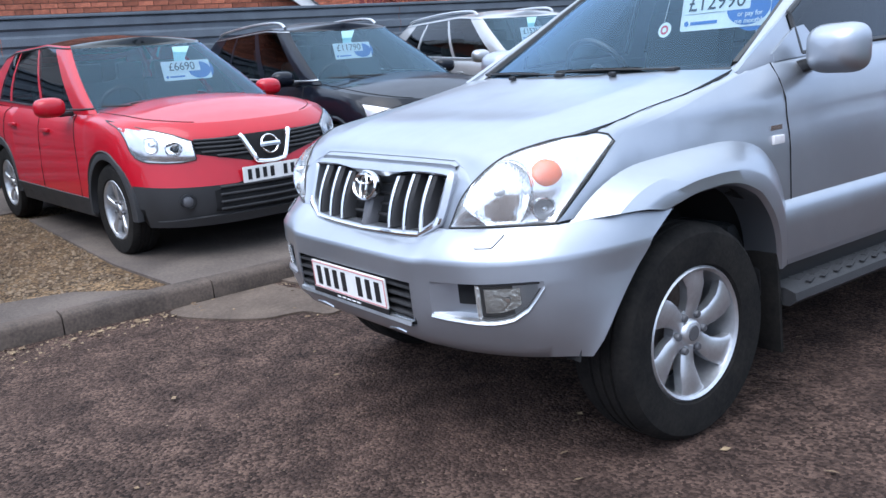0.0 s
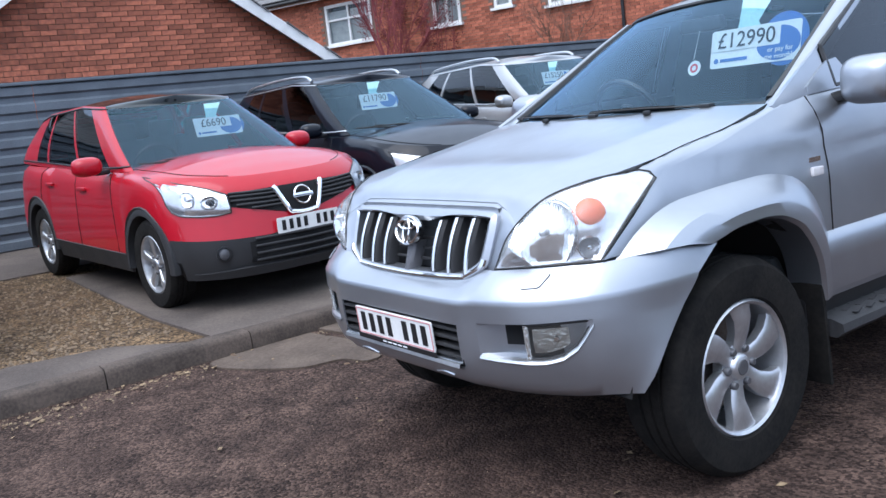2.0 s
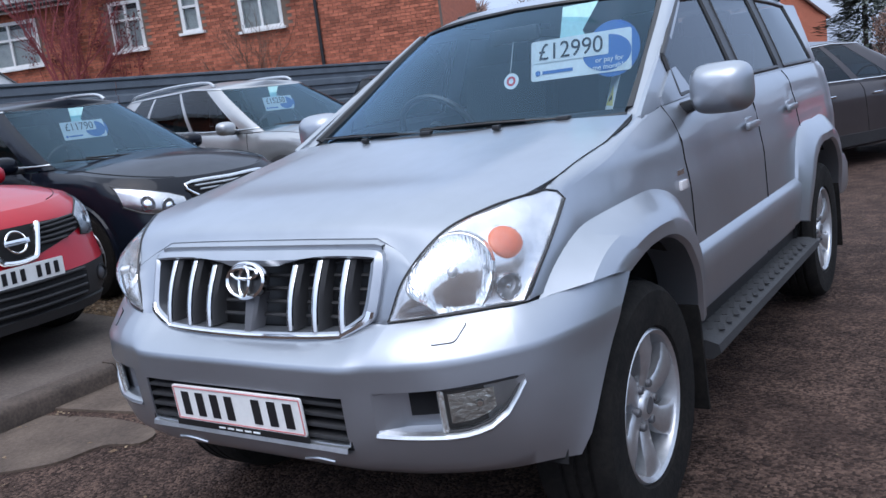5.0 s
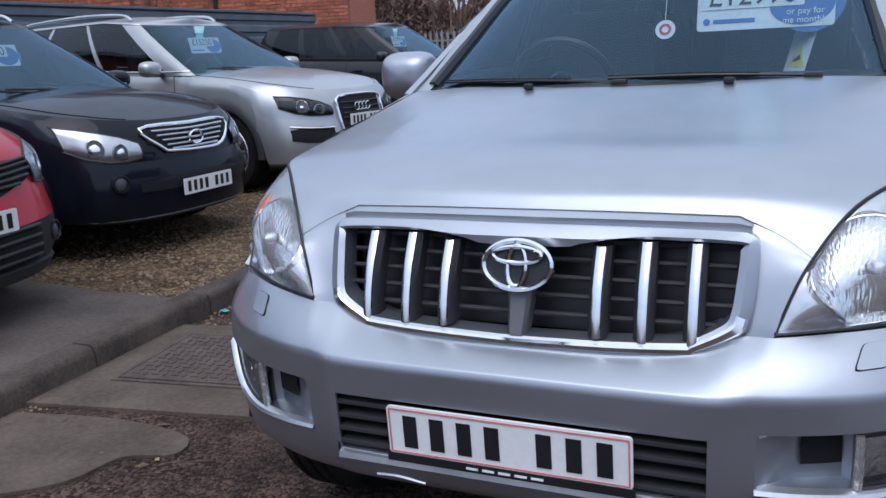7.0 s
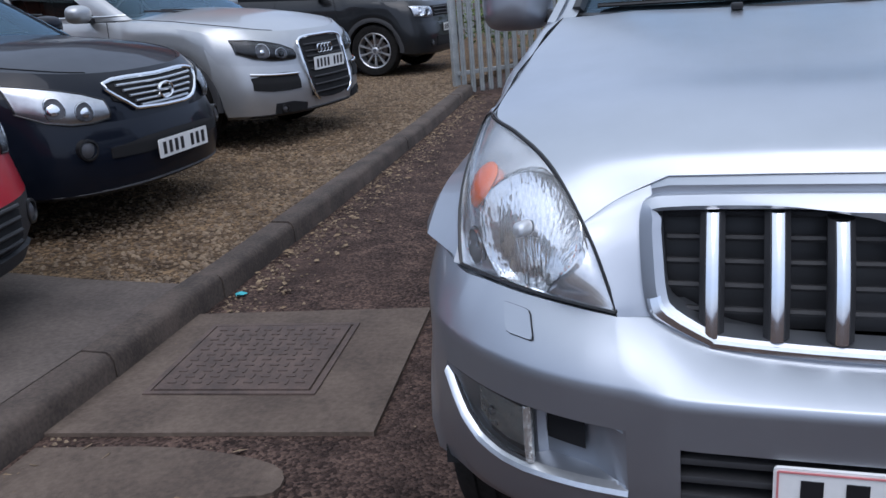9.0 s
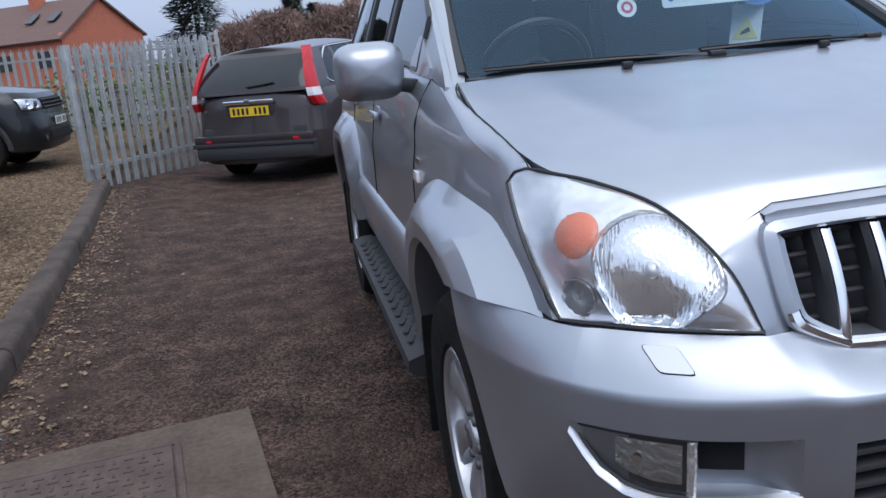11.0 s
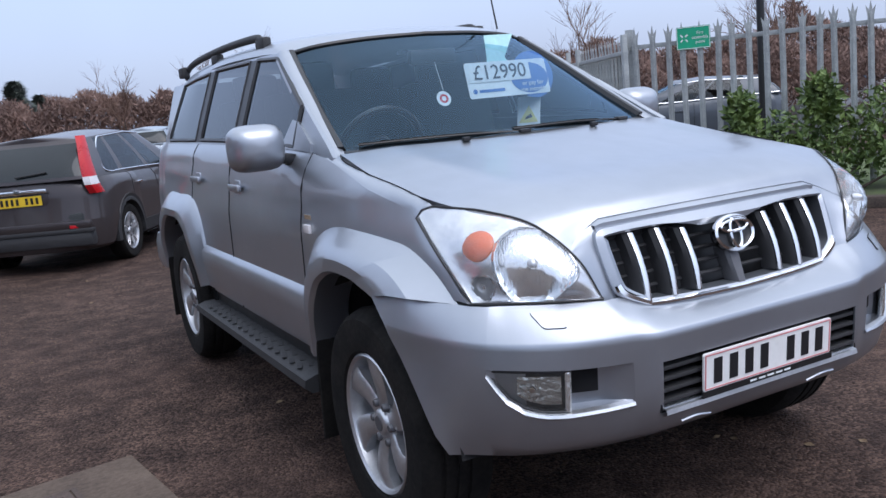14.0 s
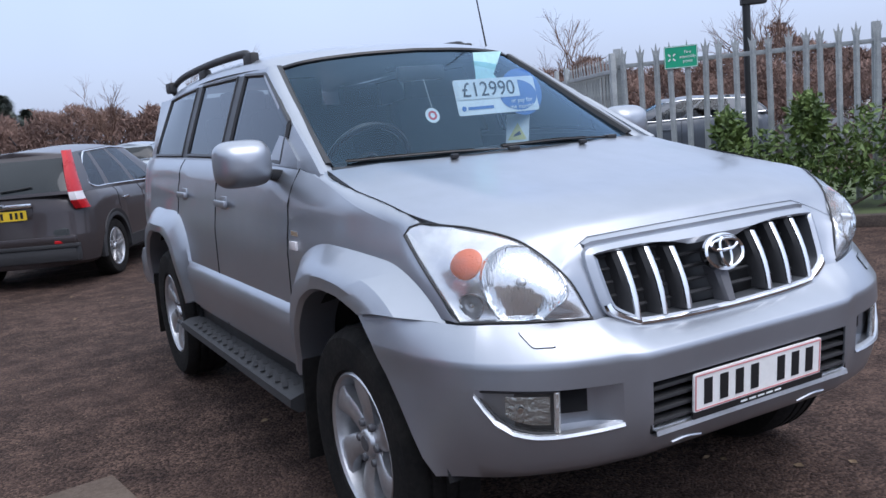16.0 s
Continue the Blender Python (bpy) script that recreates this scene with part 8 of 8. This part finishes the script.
for k, (x, y, h, w) in enumerate(((0.6, 52, 4.8, 1.7), (1.9, 53, 4.0, 1.2), (-4.6, 46, 6.0, 2.8))):
    t = thing("conifer", pose(x, y, 0), "dark green conifer on the skyline", "tree")
    part("trunk", add_tube(bmesh.new(), [(0, 0, 0), (0, 0, h * 0.7)], 0.12, 6), BARK, t)
    rg2 = random.Random(90 + k)
    V, Fc = [], []
    for _ in range(6000):
        u = rg2.random() ** 0.8
        a_ = rg2.uniform(0, math.tau)
        rad = w * (1 - u) ** 0.7 * rg2.uniform(0.4, 1.0) * (0.8 + 0.3 * math.sin(u * 22 + a_ * 2))
        p = Vector((rad * math.cos(a_), rad * math.sin(a_), 0.5 + u * (h - 0.5)))
        d = Vector((math.cos(a_), math.sin(a_), rg2.uniform(-0.4, 0.3))) * rg2.uniform(0.2, 0.5)
        s_ = Vector((-math.sin(a_), math.cos(a_), 0.2)) * 0.08
        o = len(V)
        V += [p - s_, p + s_, p + d]
        Fc.append((o, o + 1, o + 2))
    me = bpy.data.meshes.new("crown")
    me.from_pydata([tuple(v) for v in V], [], Fc)
    me.materials.append(CONIFER)
    o = new("crown", me)
    o.parent = t

# far house beyond the gate, its gable towards the yard
HW, HDP, HH, HRG = 12.0, 8.0, 3.9, 2.7
fh = thing("far_house", pose(-17.7, 70.4, 0, 0, 0, -35), "far brick house with a dark tiled roof and chimney", "house")
part("wall", add_box(bmesh.new(), (0, 0, HH / 2), (HW, HDP, HH)), BRICK, fh)
for ex in (-HW / 2 + 0.15, HW / 2 - 0.12):
    part("gable", add_plate(bmesh.new(), [(-HDP / 2, HH), (HDP / 2, HH), (0, HH + HRG - 0.15)], 0.25, pose(ex, 0, 0, 0, 0, 90)), BRICK, fh)
pr = [(-HDP / 2 - 0.35, HH - 0.25), (0, HH + HRG), (HDP / 2 + 0.35, HH - 0.25)]
part("roof", thicken(add_grid(bmesh.new(), [[Vector((xx, yy, zz)) for yy, zz in pr] for xx in (-HW / 2 - 0.15, HW / 2 + 0.15)]), 0.15), ROOFRED, fh)
stack = part("chimney", add_box(bmesh.new(), (0.4, -0.4, HH + HRG + 0.2), (0.8, 0.9, 1.9)), BRICK, fh)
part("pot", add_tube(bmesh.new(), [(0.4, -0.4, HH + HRG + 1.1), (0.4, -0.4, HH + HRG + 1.5)], 0.14, 8), ROOFRED, stack)
for k in range(2):
    part("roof_light", add_box(bmesh.new(), (1.6 + 2.2 * k, -HDP / 4 - 0.2, HH + HRG * 0.52), (0.7, 1.1, 0.08), Matrix.Rotation(math.atan2(HRG, HDP / 2), 3, "X")), DARKGLASS, fh)
for k in range(3):
    part("window", add_box(bmesh.new(), (-HW / 3 + k * HW / 3, -HDP / 2 - 0.02, HH * 0.6), (1.3, 0.08, 1.1)), DARKGLASS, fh)

# crumpled scrap lying in the gutter
scr = thing("plastic_scrap", pose(-2.53, 1.43, 0.004, 0, 0, 35), "crumpled turquoise plastic scrap beside the kerb", "litter")
rgs = random.Random(41)
part("sheet", thicken(add_grid(bmesh.new(), [[Vector((0.011 * i - 0.027 + rgs.uniform(-0.003, 0.003), 0.010 * j - 0.02, 0.003 + rgs.uniform(0, 0.014))) for i in range(6)] for j in range(5)]), 0.0012), SCRAP, scr)

# ---- loose stones, leaves, kerb ----
def scatter(name, n, place, size, material, label, seed, cat_="gravel", squash=0.55):
    """Loose pieces, each a small uneven lump."""
    rg_ = random.Random(seed)
    V, Fc = [], []
    for _ in range(n):
        q = place(rg_)
        if q is None:
            continue
        x, y, z = q
        s_ = size * rg_.uniform(0.5, 1.5)
        o = len(V)
        rot = rg_.uniform(0, math.tau)
        ring = [(math.cos(rot + k * math.tau / 5), math.sin(rot + k * math.tau / 5)) for k in range(5)]
        V += [(x + c_ * s_ * rg_.uniform(0.8, 1.2), y + d_ * s_ * rg_.uniform(0.6, 1.0), z) for c_, d_ in ring]
        V += [(x + c_ * s_ * 0.6, y + d_ * s_ * 0.55, z + s_ * squash * rg_.uniform(0.7, 1.3)) for c_, d_ in ring]
        for k in range(5):
            k2 = (k + 1) % 5
            Fc.append((o + k, o + k2, o + 5 + k2, o + 5 + k))
        Fc.append(tuple(o + 5 + k for k in range(5)))
    me = bpy.data.meshes.new(name)
    me.from_pydata(V, [], Fc)
    me.materials.append(material)
    return tagged(new(name, me), label, cat_, kind="stuff")


def on_pad(x, y):
    return (-6.2 < x < -2.6 and -0.72 < y < 1.30) or (-3.1 < x < -2.5 and -2.3 < y < -0.7)


def in_yard(rg_):
    y = rg_.uniform(-3.2, 10.5)
    x = kerb_x(y) - 0.15 - 4.2 * rg_.random() ** 1.4
    if on_pad(x, y) and rg_.random() > 0.05:
        return None
    return x, y, yard_z(x) - 0.004


scatter("yard_gravel", 26000, in_yard, 0.013, STONE, "loose golden-brown gravel on the yard", 1)


def by_kerb(rg_):
    y = rg_.uniform(-3.0, 8.6)
    return kerb_x(y) + 0.02 + abs(rg_.gauss(0, 0.16)), y, 0.0


def on_road(rg_):
    return rg_.uniform(-2.4, 4.5), rg_.uniform(-3.5, 7), 0.0


scatter("kerb_chippings", 1500, by_kerb, 0.008, STONE, "gravel spilt along the foot of the kerb", 2)
scatter("road_chippings", 2600, on_road, 0.0035, STONE, "small pale chippings on the asphalt", 3)


def leaf_scatter(name, n, place, size, label, seed):
    rg_ = random.Random(seed)
    V, Fc = [], []
    for _ in range(n):
        x, y, z = place(rg_)
        a = rg_.uniform(0, math.tau)
        s_ = size * rg_.uniform(0.6, 1.4)
        u, v = Vector((math.cos(a), math.sin(a), 0)) * s_, Vector((-math.sin(a), math.cos(a), 0)) * s_ * 0.5
        p = Vector((x, y, z + 0.008))
        o = len(V)
        V += [p - u, p + v + Vector((0, 0, s_ * 0.3)), p + u + Vector((0, 0, s_ * 0.15)), p - v]
        Fc += [(o, o + 1, o + 2), (o, o + 2, o + 3)]
    me = bpy.data.meshes.new(name)
    me.from_pydata([tuple(v) for v in V], [], Fc)
    me.materials.append(LITTER)
    return tagged(new(name, me), label, "leaves", kind="stuff")


leaf_scatter("fallen_leaves", 420, by_kerb, 0.022, "dry fallen leaves along the kerb", 4)
leaf_scatter("fallen_leaves", 160, on_road, 0.020, "a few dry leaves on the asphalt", 5)

kerb = thing("kerb", pose(0, 0, 0), "weathered concrete kerb stones along the raised yard", "kerb")
kerb["kind"] = "structure"
y = -5.0
while y < 8.7:
    y2 = min(y + 0.915, 8.74)
    p0, p1 = Vector((kerb_x(y), y + 0.004, 0)), Vector((kerb_x(y2), y2 - 0.004, 0))
    jx = rng.uniform(-0.004, 0.004)
    jz = rng.uniform(-0.004, 0.004)
    sect = [(0.004, -0.05), (0.0, 0.085), (-0.012, 0.108), (-0.030, 0.120), (-0.14, 0.122), (-0.145, -0.05)]
    part("kerb_stone", add_sweep(bmesh.new(), [p0, p0.lerp(p1, 0.5), p1], lambda i, p: [p + Vector((x + jx, 0, z + jz)) for x, z in sect]), KERB, kerb)
    y = y2

brick_wall(house, pose(H0, 0, 0), H1 - H0, lambda x: HZ2 if x is None or x + H0 > 2.8 else HZ1, [(p - 0.02 - H0, q + 0.02 - H0, s, t) for p, q, s, t in WIN], 120, 2.2, (5 - H0, 4))
brick_wall(gable, gm, gw, gable_top, [], 300, 1.9, (4.2, 2.9))
